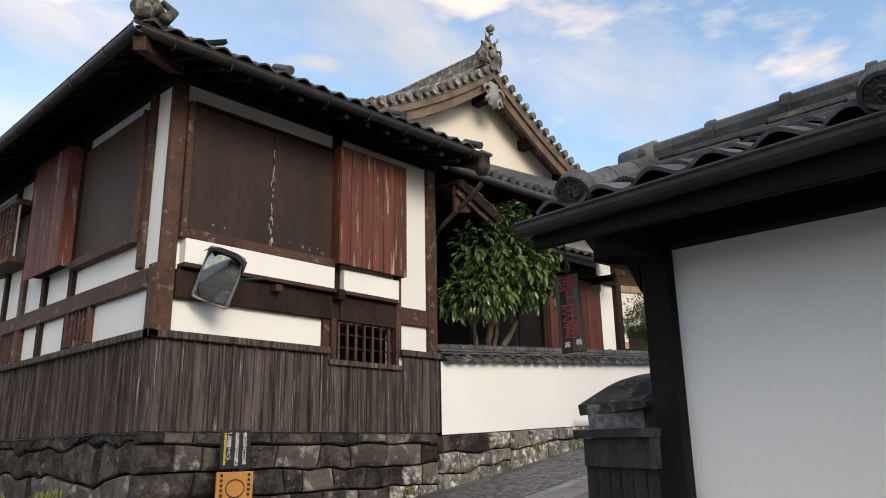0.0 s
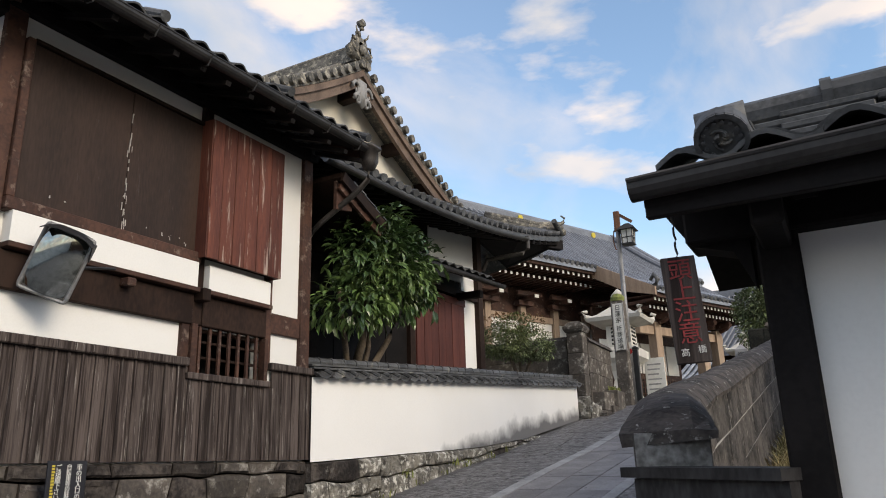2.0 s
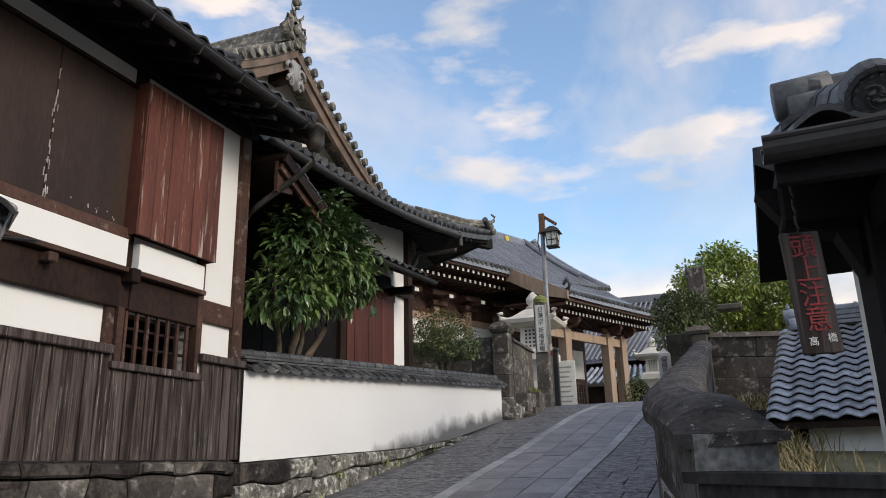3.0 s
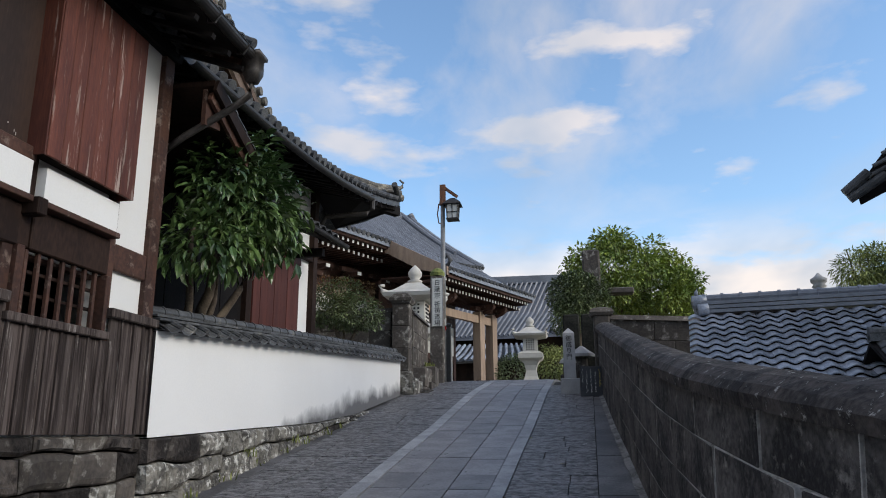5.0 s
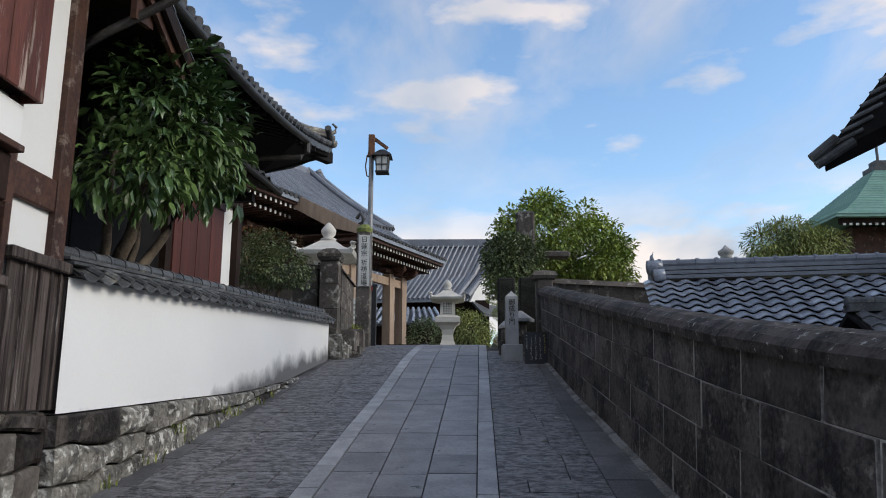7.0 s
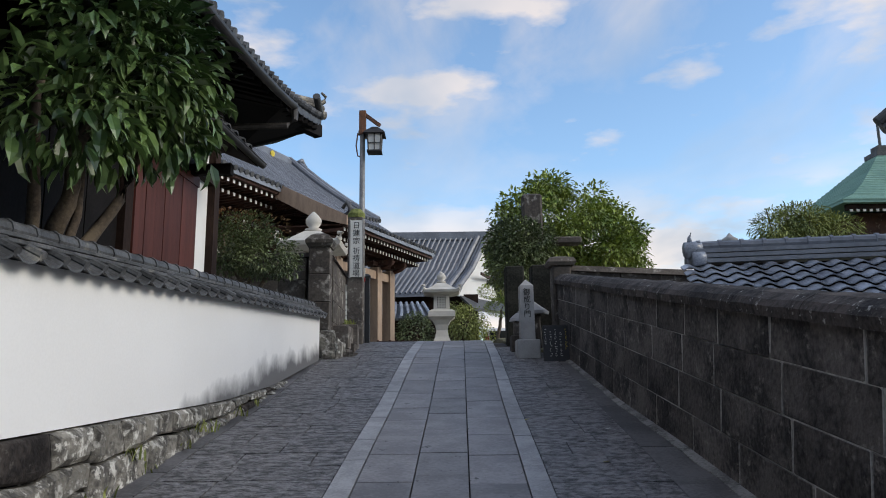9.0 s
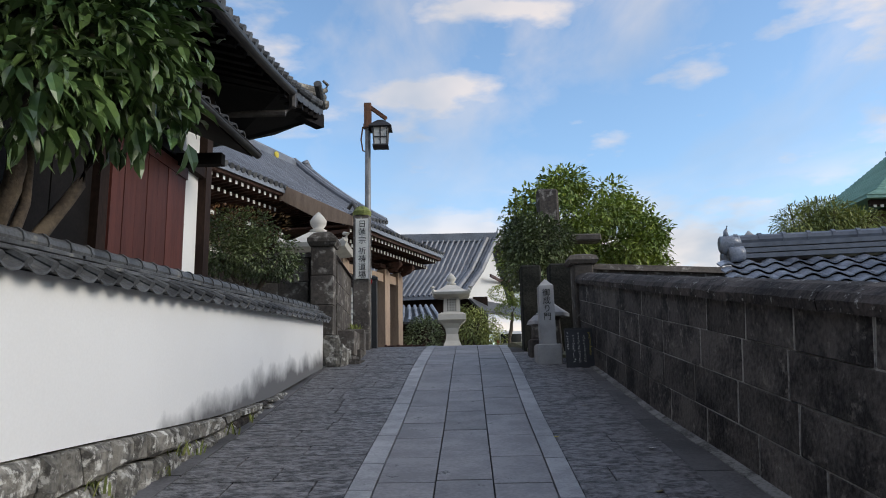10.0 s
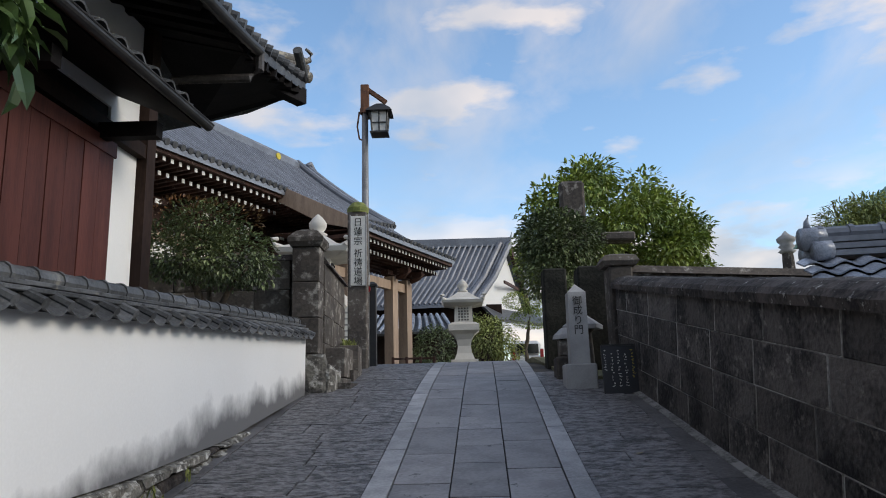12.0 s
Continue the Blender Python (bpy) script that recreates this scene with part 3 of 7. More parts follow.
for k in range(34):
    z = 3.94 + 1.25 * rnd.random() ** 1.8
    y = 4.93 + rnd.gauss(0, 0.012) if rnd.random() < 0.6 else 3.9 + rnd.random() * 1.9
    hh = rnd.uniform(0.01, 0.10) if abs(y - 4.93) < 0.05 else rnd.uniform(0.006, 0.03)
    if abs(y - 4.93) >= 0.05:
        z = 3.93 + rnd.random() * 0.10
    m.box(X + 0.05, X + 0.058, y, y + rnd.uniform(0.004, 0.012), z, z + hh)
tagged(part("paint_flakes", m, PEEL, w), kind="stuff")
# shutter box with vertical boards
sb = part("shutter_box", Mesh().box(X, X + 0.20, 5.90, 7.07, 3.90, 5.44), WOOD_DARK, house, "projecting red-brown shutter case")
edges = [5.885, 6.06, 6.26, 6.45, 6.65, 6.86, 7.085]
for a, b in zip(edges, edges[1:]):
    part("board", Mesh().cbox(X + 0.20, X + 0.226 + 0.006 * rnd.random(), a + 0.004, b - 0.004, 3.84 + rnd.uniform(-0.01, 0.01), 5.49, 0.005), WOOD_RED, sb)
part("side_board", Mesh().cbox(X, X + 0.222, 5.87, 5.885, 3.85, 5.49, 0.003), WOOD_RED, sb)
part("side_board", Mesh().cbox(X, X + 0.222, 7.085, 7.10, 3.85, 5.49, 0.003), WOOD_RED, sb)
# barred window
bw = part("barred_window", Mesh().cbox(X - 0.12, X - 0.03, 5.90, 7.10, 3.09, 3.13, 0.008), WOOD_BROWN, house, "small window with wooden bars")
part("jamb", Mesh().cbox(X - 0.02, X + 0.09, 5.89, 5.97, 2.60, 3.14, 0.008), WOOD_BROWN, bw)
part("jamb", Mesh().cbox(X - 0.02, X + 0.09, 7.02, 7.075, 2.60, 3.125, 0.006), WOOD_BROWN, bw)
part("sill", Mesh().cbox(X - 0.02, X + 0.11, 5.86, 7.12, 2.55, 2.62, 0.008), WOOD_GREY, bw)
for k in range(7):
    y = 6.045 + k * 0.147
    part("bar", Mesh().cbox(X + 0.01, X + 0.045, y - 0.018, y + 0.018, 2.62, 3.13, 0.004), WOOD_BROWN, bw)
for z in (2.80, 2.97):
    part("cross_bar", Mesh().cbox(X - 0.03, X + 0.005, 5.97, 7.02, z - 0.014, z + 0.014, 0.004), WOOD_DARK, bw)

# side face
Y = HY0
for name, x0, x1, z0, z1, mt in (("corner_post", HX - 0.14, HX + 0.05, 2.74, 3.5, WOOD_BROWN), ("post", -8.03, -7.90, 3.5, 5.8, WOOD_BROWN), ("post", -9.98, -9.84, 2.74, 5.8, WOOD_DARK),
                                ("post", -10.95, -10.82, 2.74, 3.9, WOOD_DARK), ("post", -11.85, -11.68, 2.74, 5.8, WOOD_BROWN), ("post", -12.6, -12.48, 2.74, 5.8, WOOD_DARK), ("post", -13.9, -13.75, 2.74, 5.8, WOOD_DARK)):
    part(name, Mesh().cbox(x0, x1, Y - 0.055, Y + 0.02, z0, z1, 0.008), mt, house)
part("floor_beam", Mesh().cbox(-15.2, HX - 0.15, Y - 0.07, Y, 3.24, 3.46, 0.01), WOOD_BROWN, house)
part("top_beam", Mesh().cbox(-15.2, HX + 0.05, Y - 0.08, Y, 5.62, 5.86, 0.01), WOOD_BLACK, house)
w = part("window_screen", Mesh().cbox(-9.84, -8.95, Y - 0.05, Y, 3.92, 5.46, 0.006).cbox(-8.945, -8.05, Y - 0.055, Y, 3.92, 5.46, 0.006), SCREEN, house, "dark brown closed rain shutter")
part("frame", Mesh().cbox(-9.84, -8.03, Y - 0.12, Y, 3.80, 3.92, 0.012), WOOD_BROWN, w)
part("frame", Mesh().cbox(-8.10, -8.035, Y - 0.1, Y, 3.92, 5.46, 0.01), WOOD_BROWN, w)
sb = part("shutter_box", Mesh().box(-11.2, -9.99, Y - 0.20, Y, 3.93, 5.5), WOOD_DARK, house)
edges = [-11.22, -11.0, -10.8, -10.6, -10.4, -10.2, -9.97]
for a, b in zip(edges, edges[1:]):
    part("board", Mesh().cbox(a + 0.004, b - 0.004, Y - 0.226, Y - 0.20, 3.86, 5.56, 0.005), WOOD_RED, sb)
part("side_board", Mesh().cbox(-9.99, -9.965, Y - 0.22, Y, 3.88, 5.56, 0.003), WOOD_RED, sb)
for x0, x1 in ((-9.88, -9.14), (-12.42, -11.58)):
    bw = part("barred_window", Mesh().cbox(x0, x0 + 0.05, Y - 0.07, Y + 0.02, 2.80, 3.24, 0.006), WOOD_BROWN, house)
    part("jamb", Mesh().cbox(x1 - 0.05, x1, Y - 0.07, Y + 0.02, 2.80, 3.24, 0.006), WOOD_BROWN, bw)
    n = int((x1 - x0) / 0.11)
    for k in range(1, n):
        x = x0 + (x1 - x0) * k / n
        part("bar", Mesh().cbox(x - 0.018, x + 0.018, Y - 0.045, Y - 0.01, 2.80, 3.24, 0.004), WOOD_BROWN, bw)
oriel = part("oriel_window", Mesh().box(-12.95, -11.60, Y - 0.34, Y, 4.22, 4.30), WOOD_BROWN, house, "projecting lattice window with paper panes")
part("head", Mesh().box(-12.95, -11.60, Y - 0.34, Y, 5.10, 5.18), WOOD_BROWN, oriel)
part("paper", Mesh().box(-12.89, -11.65, Y - 0.26, Y - 0.24, 4.3, 5.1), PAPER, oriel)
for k in range(9):
    x = -12.90 + k * 0.158
    part("bar", Mesh().cbox(x - 0.02, x + 0.02, Y - 0.33, Y - 0.28, 4.3, 5.1, 0.004), WOOD_BROWN, oriel)
part("rail", Mesh().box(-12.95, -11.60, Y - 0.32, Y - 0.29, 4.68, 4.72), WOOD_BROWN, oriel)

# weatherboards
wains = part("wainscot", Mesh().box(HX, HX + 0.03, 3.55, 7.92, 1.74, 2.58), WOOD_DARK, house, "weathered grey vertical boards")
part("cap_rail", Mesh().cbox(HX, HX + 0.12, 3.46, 5.86, 2.68, 2.765, 0.01), WOOD_GREY, wains)
part("cap_rail", Mesh().cbox(HX, HX + 0.12, 7.12, 7.92, 2.76, 2.845, 0.01), WOOD_GREY, wains)
y = 3.52
while y < 7.9:
    wd = rnd.uniform(0.13, 0.20)
    y1 = min(y + wd, 7.93)
    top = 2.545 if 5.84 < (y + y1) / 2 < 7.13 else (2.68 if y < 6 else 2.76)
    part("board", Mesh().cbox(HX + 0.03, HX + 0.052 + rnd.uniform(0, 0.008), y + 0.003, y1 - 0.003, 1.72, top, 0.004), WOOD_GREY, wains)
    part("batten", Mesh().cbox(HX + 0.05, HX + 0.078, y1 - 0.014, y1 + 0.014, 1.72, top, 0.003), WOOD_GREY, wains)
    y = y1
wains2 = part("wainscot", Mesh().box(-15.2, HX, Y - 0.03, Y, 1.74, 2.66), WOOD_DARK, house, "weathered grey vertical boards")
part("cap_rail", Mesh().cbox(-15.2, HX + 0.12, Y - 0.12, Y, 2.68, 2.765, 0.01), WOOD_GREY, wains2)
x = HX + 0.05
while x > -15.1:
    x1 = x - rnd.uniform(0.13, 0.20)
    part("board", Mesh().cbox(x1 + 0.003, x - 0.003, Y - 0.055 - rnd.uniform(0, 0.008), Y - 0.03, 1.72, 2.68, 0.004), WOOD_GREY, wains2)
    part("batten", Mesh().cbox(x1 - 0.014, x1 + 0.014, Y - 0.08, Y - 0.05, 1.72, 2.68, 0.003), WOOD_GREY, wains2)
    x = x1

# hipped roof: eaves, rafters, soffit, gutter
EX, EY, EZ, EYE_END = -6.70, 2.78, 5.66, 8.06
# roof underside and rafters near-black: the eave's shade is put into the colour
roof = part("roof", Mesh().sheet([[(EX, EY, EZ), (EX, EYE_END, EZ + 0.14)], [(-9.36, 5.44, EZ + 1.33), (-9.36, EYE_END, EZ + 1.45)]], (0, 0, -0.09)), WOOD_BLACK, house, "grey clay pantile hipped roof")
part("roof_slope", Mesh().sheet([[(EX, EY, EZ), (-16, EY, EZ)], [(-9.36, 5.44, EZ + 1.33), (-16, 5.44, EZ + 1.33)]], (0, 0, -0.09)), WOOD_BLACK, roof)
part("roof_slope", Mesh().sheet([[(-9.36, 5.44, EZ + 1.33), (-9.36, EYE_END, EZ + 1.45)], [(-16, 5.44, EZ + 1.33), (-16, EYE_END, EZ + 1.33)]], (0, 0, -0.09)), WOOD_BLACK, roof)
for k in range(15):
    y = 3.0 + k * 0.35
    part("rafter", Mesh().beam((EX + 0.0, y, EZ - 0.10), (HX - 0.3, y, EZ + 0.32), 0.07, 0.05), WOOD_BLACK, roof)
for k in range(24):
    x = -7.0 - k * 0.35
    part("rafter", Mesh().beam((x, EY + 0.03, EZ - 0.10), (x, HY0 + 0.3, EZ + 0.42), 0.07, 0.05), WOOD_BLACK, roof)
part("hip_rafter", Mesh().beam((EX + 0.02, EY - 0.02, EZ - 0.16), (HX, HY0 + 0.05, EZ + 0.2), 0.13, 0.2), WOOD_BROWN, roof)


def gutter_mesh(a, b, r):
    """Half-round gutter from a to b."""
    a, b = Vector(a), Vector(b)
    d = (b - a).normalized()
    s = d.cross(Vector((0, 0, 1))).normalized()
    rows = []
    for p in (a, b):
        rows.append([p + s * r * math.cos(t) - Vector((0, 0, 1)) * r * math.sin(t) for t in [math.pi * k / 8 for k in range(9)]])
    m_ = Mesh().sheet(rows, (0, 0, -0.008))
    m_.tube([a + s * r, b + s * r], 0.009, 6)
    m_.tube([a - s * r, b - s * r], 0.009, 6)
    return m_


gut = part("gutter", gutter_mesh((EX + 0.06, EY - 0.05, EZ - 0.04), (EX + 0.06, EYE_END - 0.05, EZ + 0.1), 0.07), METAL, house, "dark half-round metal gutter")
gut2 = part("gutter", gutter_mesh((EX + 0.1, EY - 0.06, EZ - 0.04), (-16, EY - 0.06, EZ - 0.06), 0.07), METAL, house)
for k in range(8):
    y = 3.1 + k * 0.66
    part("hook", Mesh().tube([(EX - 0.04, y, EZ - 0.02 + 0.02 * k), (EX + 0.0, y, EZ - 0.14 + 0.018 * k), (EX + 0.08, y, EZ - 0.15 + 0.018 * k), (EX + 0.14, y, EZ - 0.05 + 0.018 * k)], 0.008, 5), METAL, gut)
for k in range(9):
    x = -7.3 - k * 0.9
    part("hook", Mesh().tube([(x, EY + 0.04, EZ - 0.02), (x, EY, EZ - 0.14), (x, EY - 0.1, EZ - 0.14), (x, EY - 0.14, EZ - 0.04)], 0.008, 5), METAL, gut2)
hop = part("downpipe", Mesh().lathe(EX + 0.06, 8.0, [(0.05, EZ - 0.22), (0.09, EZ - 0.1), (0.09, EZ + 0.06), (0.12, EZ + 0.08), (0.12, EZ + 0.12)], square=True)
           .tube([(EX + 0.06, 8.0, EZ - 0.2), (EX + 0.04, 8.0, EZ - 0.36), (-6.84, 7.99, 5.16), (-7.38, 7.96, 4.84), (-7.54, 7.95, 4.72), (-7.59, 7.94, 4.55), (-7.60, 7.94, 2.6)], 0.04, 10), PIPE, house, "weathered metal downpipe with a square hopper", True)

# tiles along the eaves, each one a piece
EAVE_TILE = pantile(0.27, 0.30, TILE)
COVER = round_tile(0.055, 0.34, TILE)
for (a, b, c, rows) in (((EX + 0.03, EY, EZ + 0.03), (EX + 0.03, EYE_END, EZ + 0.17), (-9.36, EY, EZ + 1.36), 4), ((-16, EY, EZ + 0.03), (EX, EY, EZ + 0.03), (-16, 5.44, EZ + 1.36), 2)):
    fm, wdt, ln = slope_frame(a, b, c)
    for j in range(rows):
        for i in range(int((wdt - j * 0.3 * 0.9) / 0.27)):
            off = j * 0.28 if a[0] > -10 else 0.0
            place("roof_tile", EAVE_TILE, fm @ pose(i * 0.27 + off, j * 0.28, 0.01), roof)
fm, wdt, ln = slope_frame((EX + 0.05, EY, EZ + 0.08), (EX + 0.05, EYE_END, EZ + 0.2), (-9.36, EY, EZ + 1.4))
for k, pos in enumerate((1.75, 3.6, 5.2)):
    place("cover_tile", COVER, fm @ pose(pos, 0.0, 0.05), roof)
# hip ridge with stacked ornament
m = Mesh()
for k in range(16):
    p = Vector((EX - 0.02 - k * 0.16, EY + 0.02 + k * 0.16, EZ + 0.12 + k * 0.083))
    m.tube([p, p + Vector((-0.17, 0.17, 0.085))], 0.085, 10, 0.07)
part("hip_ridge", m, TILE_OLD, roof, "mossy round ridge tiles")
orn = Mesh()
orn.tube([(EX + 0.07, EY - 0.07, EZ + 0.18), (EX - 0.05, EY + 0.05, EZ + 0.2)], 0.10, 16)
orn.tube([(EX - 0.02, EY + 0.02, EZ + 0.34), (EX - 0.2, EY + 0.2, EZ + 0.36)], 0.11, 16)
orn.tube([(EX - 0.09, EY + 0.09, EZ + 0.4), (EX - 0.06, EY + 0.03, EZ + 0.56), (EX + 0.02, EY - 0.05, EZ + 0.70), (EX + 0.0, EY - 0.03, EZ + 0.82)], 0.07, 10, 0.055)
orn.tube([(EX - 0.2, EY + 0.05, EZ + 0.2), (EX - 0.3, EY + 0.1, EZ + 0.34), (EX - 0.2, EY + 0.12, EZ + 0.42)], 0.06, 8, 0.03)
orn.tube([(EX - 0.02, EY + 0.24, EZ + 0.2), (EX - 0.08, EY + 0.36, EZ + 0.36), (EX - 0.12, EY + 0.24, EZ + 0.46)], 0.07, 8, 0.03)
part("ridge_ornament", orn, TILE_OLD, roof, "lichen-spotted demon-tile ornament", True)
# little side roof over the passage
pent = part("side_roof", Mesh().sheet([[(-8.6, 7.9, 5.46), (-7.02, 7.9, 5.46)], [(-8.6, 8.92, 5.02), (-7.02, 8.92, 5.02)]], (0, 0, -0.06)), WOOD_DARK, house, "small tiled roof on the side wall")
part("barge_board", Mesh().beam((-7.0, 7.9, 5.40), (-7.0, 8.94, 4.95), 0.04, 0.15), WOOD_DARK, pent)
part("barge_board", Mesh().beam((-7.06, 7.9, 5.28), (-7.06, 8.90, 4.85), 0.04, 0.10), WOOD_BROWN, pent)
part("panel", Mesh().prism([(-7.10, 7.9, 4.95), (-7.10, 8.25, 5.02), (-7.10, 8.25, 5.20), (-7.10, 7.9, 5.36)], (-0.05, 0, 0)), WOOD_BROWN, pent)
fm, wdt, ln = slope_frame((-6.98, 8.96, 5.04), (-8.6, 8.96, 5.04), (-6.98, 7.9, 5.50))
for i in range(5):
    for j in range(3):
        place("roof_tile", EAVE_TILE, fm @ pose(i * 0.27, j * 0.29, 0), pent)

# stone footing of the house
foot = tagged(part("stone_footing", Mesh().box(-15.2, HX - 0.10, HY0 + 0.1, HY1 - 0.02, -0.4, 1.70), JOINT), "dark squared and rubble stone footing under the house", "foundation", kind="structure")
RUBL = [rock_mesh("stone", STONE_LIGHT, 30 + k) for k in range(4)]


def courses(u0, u1, heights, fn, wmin, wmax, seed, pick):
    r_ = random.Random(seed)
    z = 0
    for h in heights:
        u = u0
        while u < u1 - 0.02:
            w_ = min(r_.uniform(wmin, wmax), u1 - u)
            if u1 - u - w_ < 0.12:
                w_ = u1 - u
            fn(u, u + w_, z, z + h, r_, pick(u, z, r_))
            u += w_
        z += h


def fitted_stones(u0, u1, beds, wmin, wmax, spot, seed, pick, parent, wild=0.04, gap=0.010, bulge=0.05):
    """Irregular stones fitted between wavy bed lines; spot(u, z, d) gives the point at depth d out of the wall."""
    r2 = random.Random(seed)

    def bed(k, u):
        z_ = beds[k](u)
        if 0 < k < len(beds) - 1:
            q_ = u / 0.27
            i_ = math.floor(q_)
            n0, n1 = (noise.noise(Vector((i * 3.71, k * 7.3, seed * 1.9))) for i in (i_, i_ + 1))
            z_ += wild * 2.2 * (n0 + (n1 - n0) * (q_ - i_))
        return z_

    for k in range(len(beds) - 1):
        cut, lean = [u0], [0.0]
        while cut[-1] < u1:
            cut.append(cut[-1] + wmin + (wmax - wmin) * r2.random() ** 1.5)
            lean.append(r2.uniform(-wild, wild) * 1.2)
        cut[-1], lean[-1] = u1, 0.0
        for (a, b, la, lb) in zip(cut, cut[1:], lean, lean[1:]):
            if b - a < 0.06 or bed(k, (a + b) / 2) - bed(k + 1, (a + b) / 2) < 0.04:
                continue
            ring = []
            n_e = 4
            for i in range(n_e + 1):
                u = a + la + (b + lb - a - la) * i / n_e
                ring.append((u, bed(k, u)))
            for i in range(n_e + 1):
                u = b - lb + (a - la - b + lb) * i / n_e
                ring.append((u, bed(k + 1, u)))
            cu, cz = sum(p[0] for p in ring) / len(ring), sum(p[1] for p in ring) / len(ring)
            half = max(0.05, min(b - a, bed(k, cu) - bed(k + 1, cu)) / 2)
            out = r2.uniform(0.2, 1.0) * bulge
            rows_ = []
            for shrink, d in ((gap, -0.12), (gap, out * 0.1), (gap + 0.016, out * 0.1 + 0.018), (half * 0.45, out)):
                row = []
                for (u, z_) in ring:
                    f_ = 1 - shrink / half
                    jit = noise.noise(Vector((u * 9, z_ * 9, seed + d))) * (0.022 if d > 0 else 0)
                    row.append(spot(cu + (u - cu) * (1 - shrink / max(0.06, (b - a) / 2)), cz + (z_ - cz) * f_, d + jit))
                rows_.append(row)
            mm_s = Mesh()
            n_r = len(ring)
            mm_s.add([p for row in rows_ for p in row], [(i * n_r + j, i * n_r + (j + 1) % n_r, (i + 1) * n_r + (j + 1) % n_r, (i + 1) * n_r + j) for i in range(3) for j in range(n_r)]
                     + [tuple(range(3 * n_r, 4 * n_r))])
            part("stone", mm_s, pick(cu, cz, r2), parent)


def level(z_):
    return lambda u: z_


fitted_stones(3.5, 7.9, [level(1.715), level(1.57), level(1.29), level(1.02), level(0.70), level(0.3)], 0.22, 0.72, lambda u, z_, d: (HX + 0.02 + d, u, z_), 3,
              lambda u, z_, r2: STONE_LIGHT if u > 6.3 and z_ < 1.3 and r2.random() < 0.55 else (STONE_OLD if r2.random() < 0.25 else STONE_DARK), foot, 0.026)
fitted_stones(-14.5, HX - 0.02, [level(1.715), level(1.57), level(1.22), level(0.82), level(0.42), level(0.0), level(-0.4)], 0.22, 0.55, lambda u, z_, d: (u, HY0 - 0.02 - d, z_), 9,
              lambda u, z_, r2: STONE_OLD if z_ < 1.3 and r2.random() < 0.7 else STONE_DARK, foot, 0.08)

# ---- main building, turned a little towards the lane ----
LEAN_ = 0.062


def mx(x, y):
    return x + LEAN_ * (y - 12)


def mp(x, y, z):
    return (mx(x, y), y, z)


main = thing("temple_residence", "large old residence with a hipped gable roof and red doors", "house", at=(-12, 12, 2.6))


def mslab(x0, x1, y0, y1, z0, z1):
    """Box whose sides follow the turned building."""
    return Mesh().prism([mp(x0, y0, z0), mp(x1, y0, z0), mp(x1, y1, z0), mp(x0, y1, z0)], (0, 0, z1 - z0))


# near-black colour stands in for the dark interior
part("front_wall", mslab(-8.4, -8.25, 8.0, 14.25, 2.5, 6.6), WOOD_BLACK, main, "timber wall, coloured near-black for the dark interior behind the tree")
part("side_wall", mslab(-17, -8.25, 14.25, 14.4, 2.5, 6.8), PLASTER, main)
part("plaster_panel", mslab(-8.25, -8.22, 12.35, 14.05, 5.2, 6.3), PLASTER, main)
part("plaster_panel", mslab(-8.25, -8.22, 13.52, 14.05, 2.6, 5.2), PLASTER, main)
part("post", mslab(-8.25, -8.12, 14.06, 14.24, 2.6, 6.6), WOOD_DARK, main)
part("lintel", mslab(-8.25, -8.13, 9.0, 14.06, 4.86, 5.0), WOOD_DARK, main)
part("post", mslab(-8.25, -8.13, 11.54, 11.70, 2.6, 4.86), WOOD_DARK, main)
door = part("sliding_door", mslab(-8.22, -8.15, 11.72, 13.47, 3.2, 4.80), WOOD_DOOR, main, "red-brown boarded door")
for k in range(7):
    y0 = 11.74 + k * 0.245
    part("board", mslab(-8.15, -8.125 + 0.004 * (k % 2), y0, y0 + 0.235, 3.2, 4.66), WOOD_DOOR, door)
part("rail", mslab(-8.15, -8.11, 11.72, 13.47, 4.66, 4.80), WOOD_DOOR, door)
# shutter panels behind the tree, near-black for the same dark interior
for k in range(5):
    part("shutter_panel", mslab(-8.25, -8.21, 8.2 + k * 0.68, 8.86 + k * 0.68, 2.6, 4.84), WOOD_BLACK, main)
# pent roof over the doors
PR = part("pent_roof", Mesh().sheet([[mp(-7.38, 8.9, 4.92), mp(-7.38, 13.6, 5.05)], [mp(-8.25, 8.9, 5.30), mp(-8.25, 13.6, 5.43)]], (0, 0, -0.07)), WOOD_BLACK, main, "narrow tiled pent roof with dark rafters")
part("gutter", gutter_mesh(mp(-7.33, 8.9, 4.9), mp(-7.33, 13.65, 5.03), 0.05), METAL, PR)
part("bracket_beam", mslab(-8.25, -7.6, 13.16, 13.28, 4.76, 4.9), WOOD_BLACK, PR)
part("bracket_beam", mslab(-8.25, -7.6, 11.6, 11.72, 4.72, 4.86), WOOD_BLACK, PR)
fm, wdt, ln = slope_frame(mp(-7.36, 8.9, 4.95), mp(-7.36, 13.4, 5.08), mp(-8.25, 8.9, 5.33))
for i in range(16):
    for j in range(3):
        place("roof_tile", EAVE_TILE, fm @ pose(i * 0.277, j * 0.29, 0.01), PR)


# great roof
def eave_z(y):
    return 5.92 + 1.0 * max(0.0, (y - 9.0) / 8.1) ** 2.3


GY0, GY1 = 6.6, 16.55
yl = [GY0 + (GY1 - GY0) * k / 24 for k in range(25)]
rows = []
